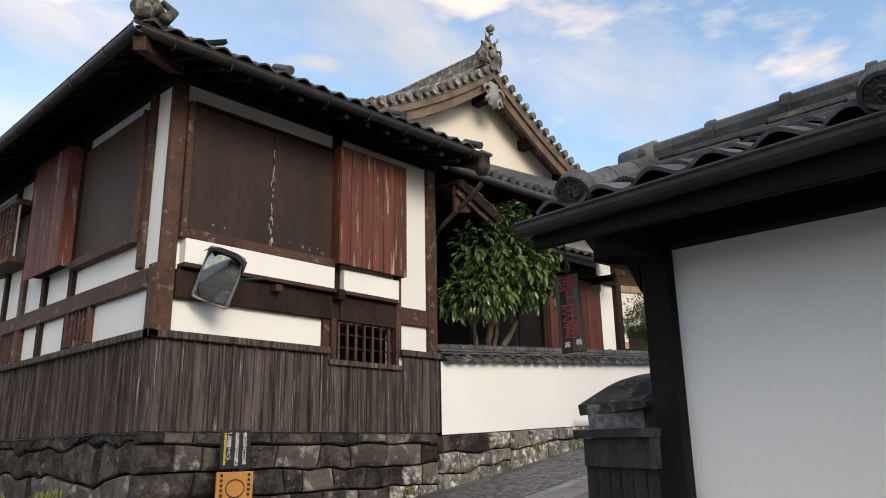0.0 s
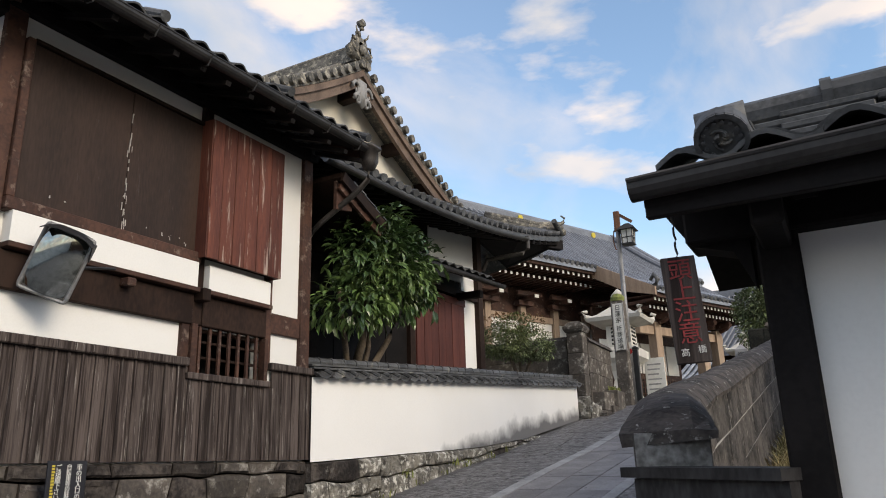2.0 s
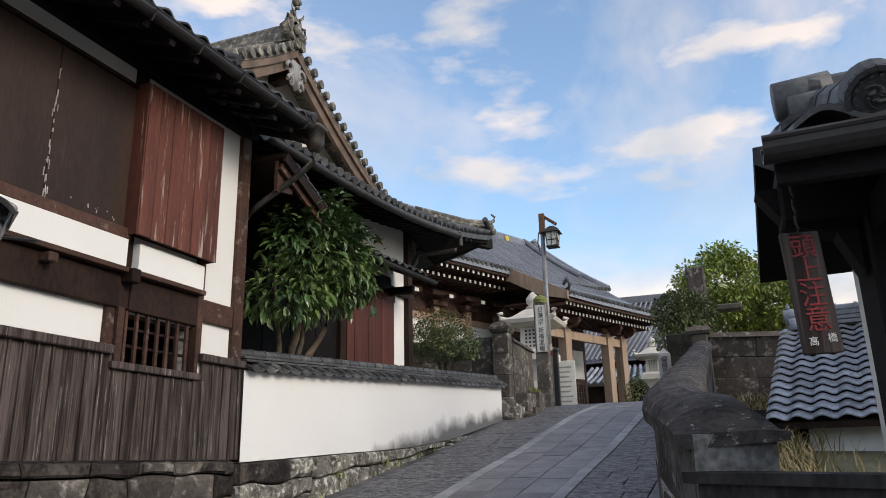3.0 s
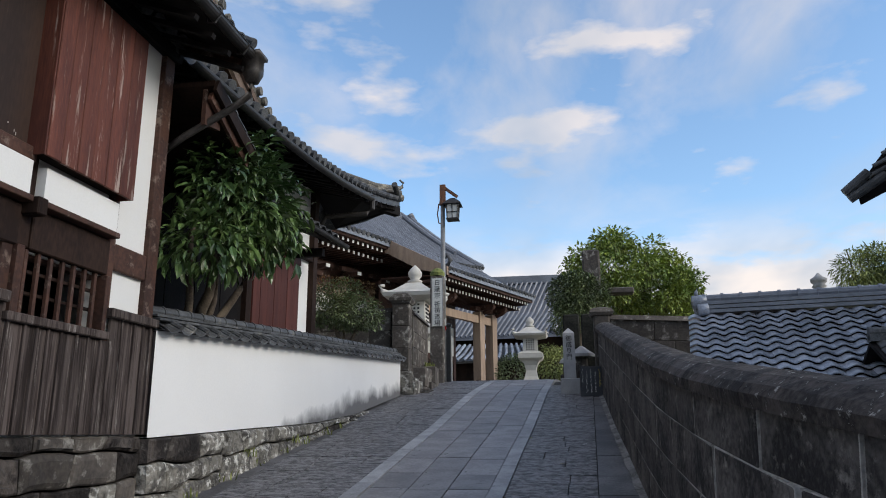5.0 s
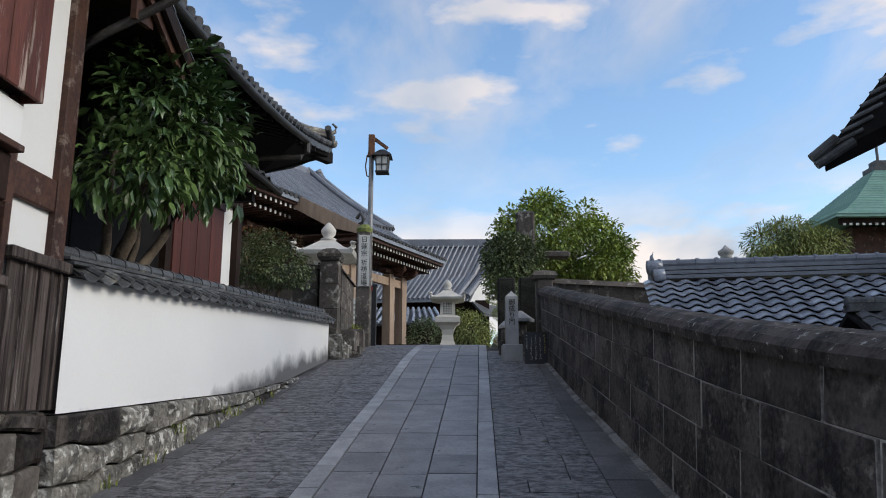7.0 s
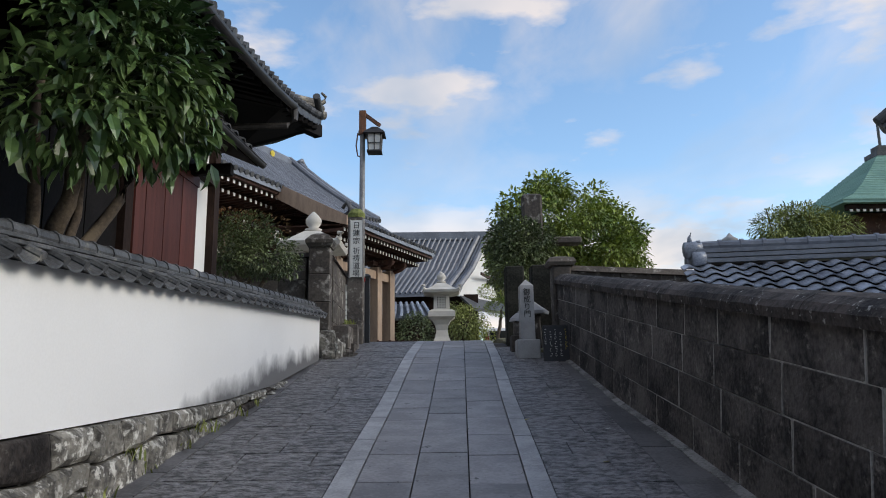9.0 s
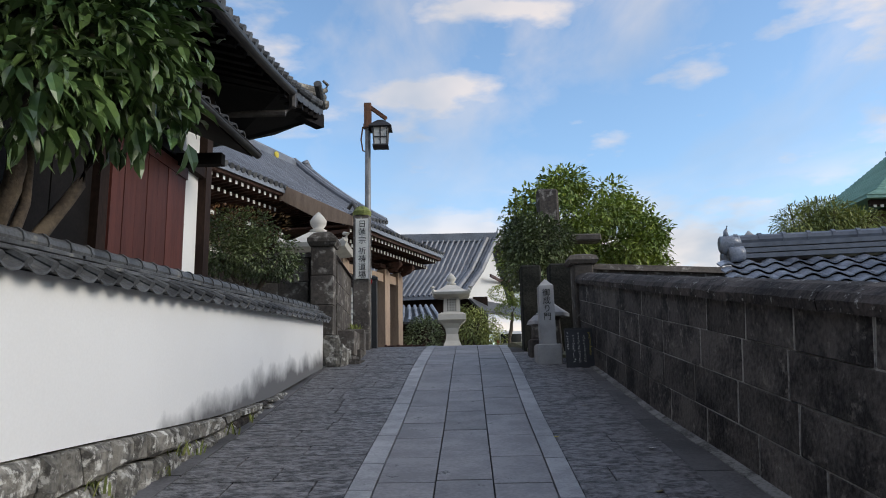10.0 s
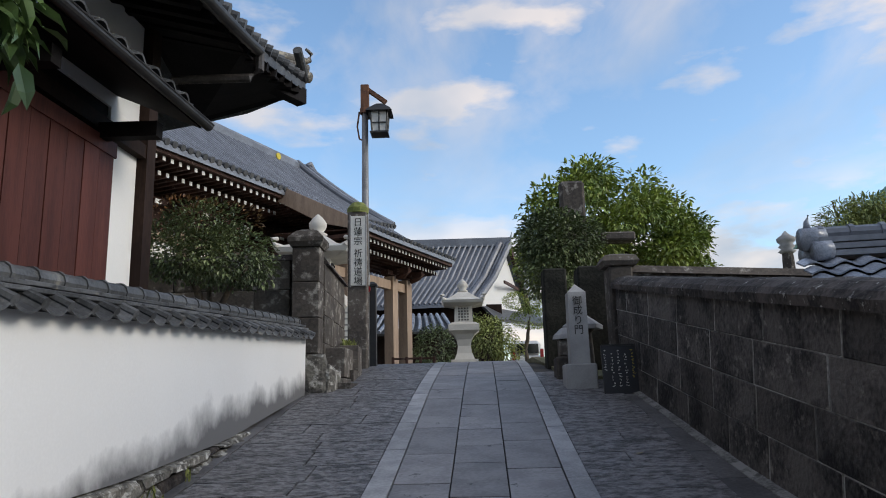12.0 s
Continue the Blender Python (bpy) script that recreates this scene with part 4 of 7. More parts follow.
for s in range(7):
    q = s / 6
    row = []
    for y in yl:
        top = 7.65 + 0.25 * max(0, (y - 12) / 5)
        yy = 11.9 + (y - 11.9) * (1 - 0.30 * q)
        z = eave_z(y) * (1 - q) + top * q - 0.32 * q * (1 - q)
        row.append(mp(-7.2 - 2.6 * q + (0.02 * max(0, (y - 14) / 3.1) ** 2) * (1 - q), yy, z))
    rows.append(row)
groof = part("roof", Mesh().sheet(rows, (0, 0, -0.12)), TILE, main, "old grey tile roof with upswept corner")
rows2 = []
for s in range(7):
    q = s / 6
    row = []
    for k in range(15):
        x = -7.2 - 11 * k / 14
        lift = 6.77 - 0.8 * min(1, k / 5) ** 0.6
        zz = lift * (1 - q) + 7.9 * q - 0.3 * q * (1 - q)
        row.append(mp(min(x, -7.2 - 2.6 * q), 16.55 - 1.4 * q, zz))
    rows2.append(row)
part("side_slope", Mesh().sheet(rows2, (0, 0, -0.12)), TILE, groof)
# upper slopes either side of the ridge, running back from the gable
GX = -9.55
apex = (12.05, 9.95)


def verge(q, right=True):
    """Point (y, z) of the curved verge from the apex (0) to its foot (1)."""
    y = apex[0] + (4.0 if right else -3.9) * q
    return y, apex[1] - 2.25 * (q * 1.12 - 0.12 * q * q * (2 - q)) - 0.12 * math.sin(math.pi * q)


for right in (True, False):
    rows = []
    for k in range(11):
        y, z = verge(k / 10, right)
        rows.append([(mx(GX, y), y, z), (mx(GX - 9, y), y, z)])
    up_sl = part("upper_slope", Mesh().sheet(rows, (0, 0, -0.12)), TILE_OLD, groof)
    for base, wid, lo, hi in ((-0.14, 0.08, 0.16, 0.50), (-0.06, 0.06, 0.13, 0.28)):
        ring = [verge(k / 12, right) for k in range(13)]
        poly = [(mx(GX, y) + base, y, z - lo) for y, z in ring] + [(mx(GX, y) + base, y, z - hi) for y, z in reversed(ring)]
        n_p = len(poly)
        bb = Mesh()
        v_ = [Vector(p) for p in poly] + [Vector(p) + Vector((wid, 0, 0)) for p in poly]
        h_ = n_p // 2
        fc = []
        for k in range(h_ - 1):
            a_, b_, c_, d_ = k, k + 1, n_p - 2 - k, n_p - 1 - k
            fc += [(a_, b_, c_, d_), (d_ + n_p, c_ + n_p, b_ + n_p, a_ + n_p)]
        fc += [(k, (k + 1) % n_p, (k + 1) % n_p + n_p, k + n_p) for k in range(n_p)]
        bb.add(v_, fc)
        part("barge_board", bb, BARGE, groof, "curved weathered barge board")
    # verge cover tiles with round ends
    cov = Mesh()
    cov.tube([(-0.02, 0, 0), (0.05, 0, 0)], 0.095, 14)
    cov.tube([(0.05, 0, 0), (0.5, 0, 0.02)], 0.08, 10)
    me = cov.mesh("verge_tile", TILE_OLD)
    for k in range(17):
        y, z = verge((k + 0.4) / 17, right)
        place("verge_tile", me, pose(mx(GX, y) + 0.06, y, z + 0.03, 0, 0, 180 + 3.5), up_sl)
    if not right:
        # tile runs on the visible slope
        for k in range(17):
            y, z = verge((k + 0.9) / 17, False)
            part("cover_run", Mesh().tube([(mx(GX, y) - 0.4, y, z + 0.05), (mx(GX - 8, y), y, z + 0.05)], 0.06, 8), TILE_OLD, up_sl)
    rr = Mesh()
    for off, r in ((0.45, 0.10), (0.85, 0.085)):
        pts = []
        for k in range(13):
            y, z = verge(k / 12 * 0.99, right)
            pts.append((mx(GX, y) - off, y, z + 0.12))
        rr.tube(pts, r, 8)
    part("descending_ridge", rr, TILE_OLD, up_sl)
part("gable_wall", Mesh().prism([(mx(GX - 0.6, 8.4), 8.4, 7.3), (mx(GX - 0.6, 16.0), 16.0, 7.6), (mx(GX - 0.6, 12.05), 12.05, 9.75)], (-0.15, 0, 0)), PLASTER_CREAM, main, "cream plaster gable")
for y, z in ((12.05, 9.3), (13.6, 8.62), (14.9, 8.05), (10.5, 8.62), (9.2, 8.05)):
    part("purlin", Mesh().box(mx(GX - 0.6, y), mx(GX - 0.16, y), y - 0.11, y + 0.11, z - 0.14, z + 0.1), WOOD_DARK, main)
gg = Mesh()
for s in (-1, 1):
    for k, (r0, dz) in enumerate(((0.20, 0.0), (0.15, -0.24))):
        pts = []
        for j in range(14):
            a = j * 0.5
            r = r0 * (1 - j / 16)
            pts.append((mx(GX, 12.05) - 0.02, 12.05 + s * (0.2 - 0.03 * k + r * math.cos(a) * 0.8), 9.28 + dz + r * math.sin(a)))
        gg.tube(pts, 0.045, 6, 0.02)
gg.prism([(mx(GX, 12.05) - 0.06, 11.9, 9.55), (mx(GX, 12.05) - 0.06, 12.2, 9.55), (mx(GX, 12.05) - 0.06, 12.22, 9.1), (mx(GX, 12.05) - 0.06, 12.05, 8.9), (mx(GX, 12.05) - 0.06, 11.88, 9.1)], (0.05, 0, 0))
part("gable_pendant", gg, GRANITE_GREY, main, "carved grey scroll pendant", True)
# ridge and its end ornament
rd = Mesh()
for k in range(4):
    rd.box(mx(GX, 12.05) - 9, mx(GX, 12.05) - 0.1, 12.05 - 0.17 + 0.02 * k, 12.05 + 0.17 - 0.02 * k, 10.02 + k * 0.09, 10.1 + k * 0.09)
rd.tube([(mx(GX, 12.05) - 9, 12.05, 10.42), (mx(GX, 12.05) - 0.05, 12.05, 10.42)], 0.09, 10)
part("ridge", rd, TILE_OLD, groof)
fx = mx(GX, 12.05) - 0.05
fin = Mesh()
fin.prism([(fx, 11.72, 10.05), (fx, 12.38, 10.05), (fx, 12.46, 10.25), (fx, 12.28, 10.45), (fx, 12.22, 10.62), (fx, 11.88, 10.62), (fx, 11.82, 10.45), (fx, 11.64, 10.25)], (-0.14, 0, 0))
for s in (-1, 1):
    fin.tube([(fx - 0.03, 12.05 + s * 0.2, 10.2), (fx, 12.05 + s * 0.36, 10.32), (fx, 12.05 + s * 0.32, 10.5), (fx, 12.05 + s * 0.22, 10.46)], 0.05, 8, 0.03)
    fin.tube([(fx, 12.05 + s * 0.1, 10.6), (fx + 0.02, 12.05 + s * 0.2, 10.7), (fx + 0.02, 12.05 + s * 0.24, 10.8)], 0.035, 6, 0.012)
fin.tube([(fx - 0.08, 12.05, 10.6), (fx - 0.06, 12.0, 10.74), (fx, 12.06, 10.84), (fx, 12.02, 10.96)], 0.075, 10, 0.055)
fin.tube([(fx - 0.06, 12.02, 10.94), (fx + 0.08, 12.02, 10.96)], 0.085, 12)
fin.tube([(fx - 0.01, 12.05, 10.3), (fx + 0.06, 12.05, 10.3)], 0.12, 12)
part("ridge_ornament", fin, TILE_OLD, groof, "tall demon-tile finial", True)
# tile ends along the curved eave
END = round_tile(0.065, 0.55, TILE)
for k in range(43):
    y = 7.0 + k * 0.222
    lift = 0.02 * max(0, (y - 14) / 3.1) ** 2
    p = Vector(mp(-7.17 + lift, y, eave_z(y) + 0.05))
    q = Vector(mp(-7.2 - 0.5, 11.9 + (y - 11.9) * 0.94, eave_z(y) + 0.22))
    d = (q - p).to_track_quat("Y", "Z").to_matrix().to_4x4()
    place("cover_tile", END, Matrix.Translation(p) @ d, groof)
for k in range(12):
    x = -7.2 - k * 0.24
    place("cover_tile", END, pose(mx(x, 16.55), 16.57, 6.80 - 0.16 * k ** 0.6 + 0.02, 22, 0, 180), groof)
gpts = [Vector(mp(-7.12 + 0.02 * max(0, (y - 14) / 3.1) ** 2, y, eave_z(y) - 0.12)) for y in [8 + 0.4 * k for k in range(17)]]
grows = []
for p in gpts:
    grows.append([p + Vector((0.065 * math.cos(t_), 0, -0.065 * math.sin(t_))) for t_ in [math.pi * k / 8 for k in range(9)]])
part("gutter", Mesh().sheet(grows, (0, 0, -0.008)), METAL, main)
part("gutter_pipe", Mesh().tube([gpts[-1] + Vector((0, 0.05, 0.05)), gpts[-1] + Vector((0, 0.05, -0.22)), gpts[-1] + Vector((-0.1, 0.02, -0.32)), mp(-8.0, 14.3, 5.82), mp(-8.12, 14.3, 5.6)], 0.05, 8), PIPE, main)
# rafters, hip beam and soffit coloured near-black for the shade below the eave
for k in range(28):
    y = 7.6 + k * 0.32
    zz = eave_z(y) - 0.16
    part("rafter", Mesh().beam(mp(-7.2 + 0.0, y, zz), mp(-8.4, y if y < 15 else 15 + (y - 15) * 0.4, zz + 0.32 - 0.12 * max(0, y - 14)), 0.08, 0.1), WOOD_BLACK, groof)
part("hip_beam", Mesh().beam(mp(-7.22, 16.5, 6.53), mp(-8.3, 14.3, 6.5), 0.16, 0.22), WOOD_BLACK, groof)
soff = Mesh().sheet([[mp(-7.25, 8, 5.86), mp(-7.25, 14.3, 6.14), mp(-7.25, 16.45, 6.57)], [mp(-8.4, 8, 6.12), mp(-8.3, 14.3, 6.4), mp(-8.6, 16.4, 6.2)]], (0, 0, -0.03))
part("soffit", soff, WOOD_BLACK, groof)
tipm = Mesh()
for k, (dz, r) in enumerate(((0.05, 0.08), (0.15, 0.075), (0.24, 0.07))):
    tipm.tube([mp(-7.14 - 0.03 * k, 16.6 - 0.05 * k, 6.82 + dz), mp(-7.6, 16.1, 6.83 + dz - 0.04), mp(-8.6, 15.4, 7.1 + dz * 0.8)], r, 8)
tipm.tube([mp(-7.25, 16.5, 7.04), mp(-7.15, 16.6, 7.14), mp(-7.13, 16.63, 7.24), mp(-7.2, 16.57, 7.3)], 0.05, 8, 0.02)
part("corner_ornament", tipm, TILE_OLD, groof, "upturned corner tiles", True)

# ---- white wall along the lane ----
WB = [(7.9, 1.69), (9, 1.74), (10, 1.79), (11, 1.83), (12.2, 1.89), (14, 2.06), (16.75, 2.50)]


def wx(y):
    return -7.45 + 0.062 * (y - 7.9)


def wtop(y):
    return 2.74 + 0.0565 * (y - 7.9)


ww = thing("garden_wall", "white plastered wall with a tile coping and a stained foot", "wall", kind="structure", at=(-7.3, 12, 1.5))
yy = [7.9 + (16.75 - 7.9) * k / 30 for k in range(31)]
m = Mesh()
for a, b in zip(yy, yy[1:]):
    m.add([(wx(a), a, lerp(WB, a)), (wx(b), b, lerp(WB, b)), (wx(b), b, wtop(b)), (wx(a), a, wtop(a)), (wx(a) - 0.3, a, lerp(WB, a)), (wx(b) - 0.3, b, lerp(WB, b)), (wx(b) - 0.3, b, wtop(b)), (wx(a) - 0.3, a, wtop(a))],
          [(0, 1, 2, 3), (5, 4, 7, 6), (4, 5, 1, 0), (3, 2, 6, 7)])
a, b = yy[0], yy[-1]
m.add([(wx(b), b, lerp(WB, b)), (wx(b) - 0.3, b, lerp(WB, b)), (wx(b) - 0.3, b, wtop(b)), (wx(b), b, wtop(b))], [(0, 1, 2, 3)])

# plaster with a damp, mouldy foot: the stain is a rising tide line of its own along the wall
STAINED = mat("stained_plaster", (0.80, 0.79, 0.77), (0.765, 0.755, 0.735), 0.9, 0.7, 50, 0.06, 0.004, 0.0)
n_, l_ = STAINED.node_tree.nodes, STAINED.node_tree.links
bs = n_["Principled BSDF"]
src = bs.inputs["Base Color"].links[0].from_socket
tco = n_.new("ShaderNodeTexCoord")
sp = n_.new("ShaderNodeSeparateXYZ")
l_.new(tco.outputs["Object"], sp.inputs[0])


def smath(op, p, q, r=None):
    nn = n_.new("ShaderNodeMath")
    nn.operation = op
    for i, v in enumerate((p, q, r)):
        if v is None:
            continue
        if isinstance(v, (int, float)):
            nn.inputs[i].default_value = v
        else:
            l_.new(v, nn.inputs[i])
    return nn.outputs[0]


# height above the sloping foot, and how far along the wall
foot_z = smath("MAXIMUM", smath("MULTIPLY_ADD", sp.outputs["Y"], 0.12, 0.42), 1.69)
hgt = smath("SUBTRACT", sp.outputs["Z"], foot_z)
nz = n_.new("ShaderNodeTexNoise")
nz.inputs["Scale"].default_value, nz.inputs["Detail"].default_value, nz.inputs["Roughness"].default_value = 2.6, 7, 0.6
mpn = n_.new("ShaderNodeMapping")
mpn.inputs["Scale"].default_value = (1, 0.9, 0.7)
l_.new(tco.outputs["Object"], mpn.inputs[0])
l_.new(mpn.outputs[0], nz.inputs["Vector"])
rise = n_.new("ShaderNodeMapRange")
rise.inputs["From Min"].default_value, rise.inputs["From Max"].default_value = 9.5, 13.5
rise.inputs["To Min"].default_value, rise.inputs["To Max"].default_value = -0.02, 0.33
l_.new(sp.outputs["Y"], rise.inputs["Value"])
lvl = smath("ADD", smath("SUBTRACT", rise.outputs[0], hgt), smath("MULTIPLY", smath("SUBTRACT", nz.outputs["Fac"], 0.5), 0.5))
st = n_.new("ShaderNodeMapRange")
st.inputs["From Min"].default_value, st.inputs["From Max"].default_value = -0.04, 0.2
l_.new(lvl, st.inputs["Value"])
mxs = n_.new("ShaderNodeMix")
mxs.data_type = "RGBA"
l_.new(st.outputs[0], mxs.inputs[0])
l_.new(src, mxs.inputs[6])
mxs.inputs[7].default_value = (0.15, 0.148, 0.15, 1)
l_.new(mxs.outputs[2], bs.inputs["Base Color"])
part("plaster", m, STAINED, ww, "white plaster with grey mould along its foot")
m = Mesh()
for a, b in zip(yy, yy[1:]):
    m.add([(wx(a) + 0.07, a, wtop(a) + 0.01), (wx(b) + 0.07, b, wtop(b) + 0.01), (wx(b) - 0.15, b, wtop(b) + 0.16), (wx(a) - 0.15, a, wtop(a) + 0.16), (wx(a) - 0.37, a, wtop(a) + 0.01), (wx(b) - 0.37, b, wtop(b) + 0.01)],
          [(0, 1, 2, 3), (3, 2, 5, 4), (0, 4, 5, 1)])
part("coping_bed", m, TILE, ww)
# coping tiles: eave row, flat courses, round cap
cap = Mesh()
cap.tube([(0, 0, 0), (0, 0.255, 0)], 0.062, 10)
cap.tube([(0, 0.235, 0), (0, 0.265, 0)], 0.073, 10)
CAP = cap.mesh("cap_tile", TILE)
flat = Mesh().cbox(-0.10, 0.0, 0.0, 0.30, -0.014, 0.014, 0.004)
FLAT = flat.mesh("flat_tile", TILE)
eav = Mesh()
eav.sheet([[(0, 0.0, 0.0), (0, 0.06, -0.035), (0, 0.12, -0.045), (0, 0.18, -0.035), (0, 0.25, 0.01)], [(-0.17, 0.0, 0.09), (-0.17, 0.06, 0.055), (-0.17, 0.12, 0.045), (-0.17, 0.18, 0.055), (-0.17, 0.25, 0.1)]], (0, 0, -0.018))
eav.tube([(0.008, 0.25, 0.0), (-0.16, 0.25, 0.085)], 0.035, 8)
EAV = eav.mesh("eave_tile", TILE)
slope_deg = math.degrees(math.atan(0.0565))
k = 0
y = 7.9
while y < 16.68:
    rz = -math.degrees(math.atan(0.062))
    place("eave_tile", EAV, pose(wx(y) + 0.12, y, wtop(y) + 0.03, slope_deg, 0, rz + rnd.uniform(-1, 1)), ww)
    place("flat_tile", FLAT, pose(wx(y) + 0.035, y, wtop(y) + 0.115 + rnd.uniform(-0.003, 0.003), slope_deg, 0, rz), ww)
    place("flat_tile", FLAT, pose(wx(y) + 0.0, y, wtop(y) + 0.155 + rnd.uniform(-0.003, 0.003), slope_deg, 0, rz), ww)
    place("cap_tile", CAP, pose(wx(y) - 0.13, y, wtop(y) + 0.205, slope_deg, 0, rz), ww)
    y += 0.252
# rubble footing
wf = tagged(part("wall_footing", Mesh().prism([(wx(7.9) - 0.35, 7.9, 0.4), (wx(7.9) - 0.06, 7.9, 0.4), (wx(16.7) - 0.06, 16.7, 0.4), (wx(16.7) - 0.35, 16.7, 0.4)], (0, 0, 1.2)), JOINT), "mossy pale rubble footing of the white wall", "foundation", kind="structure")
for ya, yb, seed in ((7.88, 9.3, 17), (9.3, 14.6, 18)):
    beds = [lambda u: lerp(WB, u) - 0.004, lambda u: lerp(WB, u) * 0.62 + (road_z(u) - 0.05) * 0.38, lambda u: lerp(WB, u) * 0.28 + (road_z(u) - 0.05) * 0.72, lambda u: road_z(u) - 0.12]
    fitted_stones(ya, yb, beds if seed == 17 else [beds[0], lambda u: lerp(WB, u) * 0.5 + (road_z(u) - 0.05) * 0.5, beds[3]], 0.18, 0.62, lambda u, z_, d: (wx(u) + 0.03 + d, u, z_), seed,
                  lambda u, z_, r2: STONE_DARK if (u < 9.0 and z_ > 1.45) or r2.random() < 0.1 else STONE_LIGHT, wf, 0.06, bulge=0.06)

# ---- terraces behind the walls ----
m = Mesh().sheet([[(-16, 7.9, 2.55), (wx(7.9) - 0.28, 7.9, 2.55)], [(-16, 17.3, 2.75), (wx(17.3) - 0.28, 17.3, 2.75)]], (0, 0, -1.5))
tagged(part("garden_terrace", m, EARTH), "raised bare earth bed behind the white wall", "ground", kind="structure")
m = Mesh().sheet([[(-2.3, 3.9, 0.9), (6, 3.9, 0.9), (40, 3.9, 0.9)], [(-2.35, 9, 1.3), (6, 9, 1.2), (40, 9, 1.2)], [(-2.4, 17.4, 2.7), (-0.6, 17.4, 2.4), (40, 17.4, 2.3)]], (0, 0, -1.2))
tagged(part("yard", m, EARTH), "dry earth yard with withered grass below the stone wall", "ground", kind="structure")
m = Mesh().sheet([[(-3.3, 17.4, 2.66), (60, 17.4, 2.7)], [(-3.4, 22, 3.2), (60, 22, 3.2)], [(-3.0, 60, 3.24), (60, 60, 3.24)]], (0, 0, -1.2))
tagged(part("temple_ground", m, EARTH), "planted ground beyond the masonry wall", "ground", kind="structure")

# ---- left masonry by the entrance ----
lm = thing("masonry_wall", "old brown stone block wall with a capped corner pillar", "wall", kind="structure", at=(-7.1, 18, 2.6))
part("wall_core", Mesh().box(-9.6, -7.2, 17.36, 17.55, 2.4, 4.42).box(-7.12, -6.84, 17.2, 19.3, 2.4, 4.3), JOINT, lm)
OLD = [ashlar_mesh("stone_block", STONE_OLD, 50 + k) for k in range(4)]


def left_a(u0, u1, z0, z1, r_, me):
    place("stone_block", me, scaled((u0 + u1) / 2, 17.38, 4.4 - (z0 + z1) / 2, (u1 - u0) * 0.99, 0.16, (z1 - z0) * 0.985), lm)


courses(-9.6, -7.25, [0.42, 0.44, 0.42, 0.4], left_a, 0.5, 0.9, 11, lambda u, z, r_: r_.choice(OLD))


def left_b(u0, u1, z0, z1, r_, me):
    place("stone_block", me, scaled(-6.86, (u0 + u1) / 2, 4.36 - (z0 + z1) / 2 - 0.02 * (u0 - 17.4), 0.18, (u1 - u0) * 0.99, (z1 - z0) * 0.985), lm)


courses(17.42, 19.3, [0.38, 0.36, 0.4, 0.4], left_b, 0.5, 0.8, 12, lambda u, z, r_: r_.choice(OLD))
for k in range(4):
    place("stone_block", OLD[k], scaled(-6.98, 17.26, 2.55 + 0.5 * k + 0.25, 0.38, 0.36, 0.495), lm)
part("pillar_cap", Mesh().lathe(-6.98, 17.26, [(0.21, 4.55), (0.25, 4.62), (0.25, 4.68), (0.16, 4.78), (0.08, 4.82)], square=True), STONE_OLD, lm)
part("coping", Mesh().prism([(-7.06, 17.45, 4.36), (-6.72, 17.45, 4.36), (-6.78, 17.45, 4.46), (-7.0, 17.45, 4.5)], (0, 1.9, -0.04)), STONE_COPE, lm)
part("coping", Mesh().prism([(-9.6, 17.28, 4.4), (-9.6, 17.6, 4.4), (-9.6, 17.5, 4.5), (-9.6, 17.36, 4.5)], (2.4, 0, 0)), STONE_COPE, lm)
for k, (x, y, z, sx, sy, sz, me) in enumerate(((-6.72, 17.1, 2.62, 0.34, 0.55, 0.5, RUBL[0]), (-6.66, 17.9, 2.95, 0.34, 0.8, 0.42, OLD[1]), (-6.62, 18.75, 3.05, 0.36, 0.85, 0.4, OLD[2]), (-6.62, 17.62, 2.62, 0.3, 0.5, 0.2, OLD[0]), (-6.6, 18.4, 2.75, 0.34, 0.9, 0.22, OLD[3]), (-6.78, 16.86, 2.75, 0.26, 0.2, 0.5, RUBL[2]), (-6.5, 17.35, 2.6, 0.34, 0.5, 0.1, OLD[1]))):
    place("stone_block", me, scaled(x, y, z, sx, sy, sz, 0, 0, 4 * (k % 3) - 4), lm)
place("boulder", RUBL[1], scaled(-6.62, 17.2, 2.68, 0.2, 0.22, 0.3), lm)

# ---- sign pillar and lamp ----
sp_ = thing("sign_pillar", "tall stone gate pillar with a mossy top and white signboard", "pillar", at=(-6.72, 19.8, 3.0))
part("shaft", Mesh().cbox(-6.80, -6.46, 19.8, 20.12, 2.9, 5.75, 0.02), STONE_OLD, sp_)
part("moss_cap", Mesh().lathe(-6.63, 19.95, [(0.19, 5.75), (0.2, 5.84), (0.12, 5.94), (0.03, 5.97)], 10), MOSS, sp_, "yellow-green moss")
part("signboard", Mesh().cbox(-6.735, -6.475, 19.76, 19.79, 4.40, 5.66, 0.006), SIGN_WHITE, sp_, "weathered white board with black writing")
part("signboard_edge", Mesh().box(-6.755, -6.735, 19.755, 19.80, 4.38, 5.68).box(-6.475, -6.455, 19.755, 19.80, 4.38, 5.68), GRANITE_GREY, sp_)
writing("日蓮宗", 0.165, pose(-6.605, 19.757, 5.62, 90), INK, sp_, 1.05)
writing("祈祷道場", 0.165, pose(-6.605, 19.757, 5.05, 90), INK, sp_, 1.0)
lamp = thing("street_lamp", "grey metal pole with a black lattice lantern on a rusty arm", "street lamp", at=(-6.55, 20.4, 3.0))
part("pole", Mesh().tube([(-6.55, 20.4, 2.9), (-6.55, 20.4, 8.1)], 0.075, 14, 0.06), POLE, lamp, "", True)
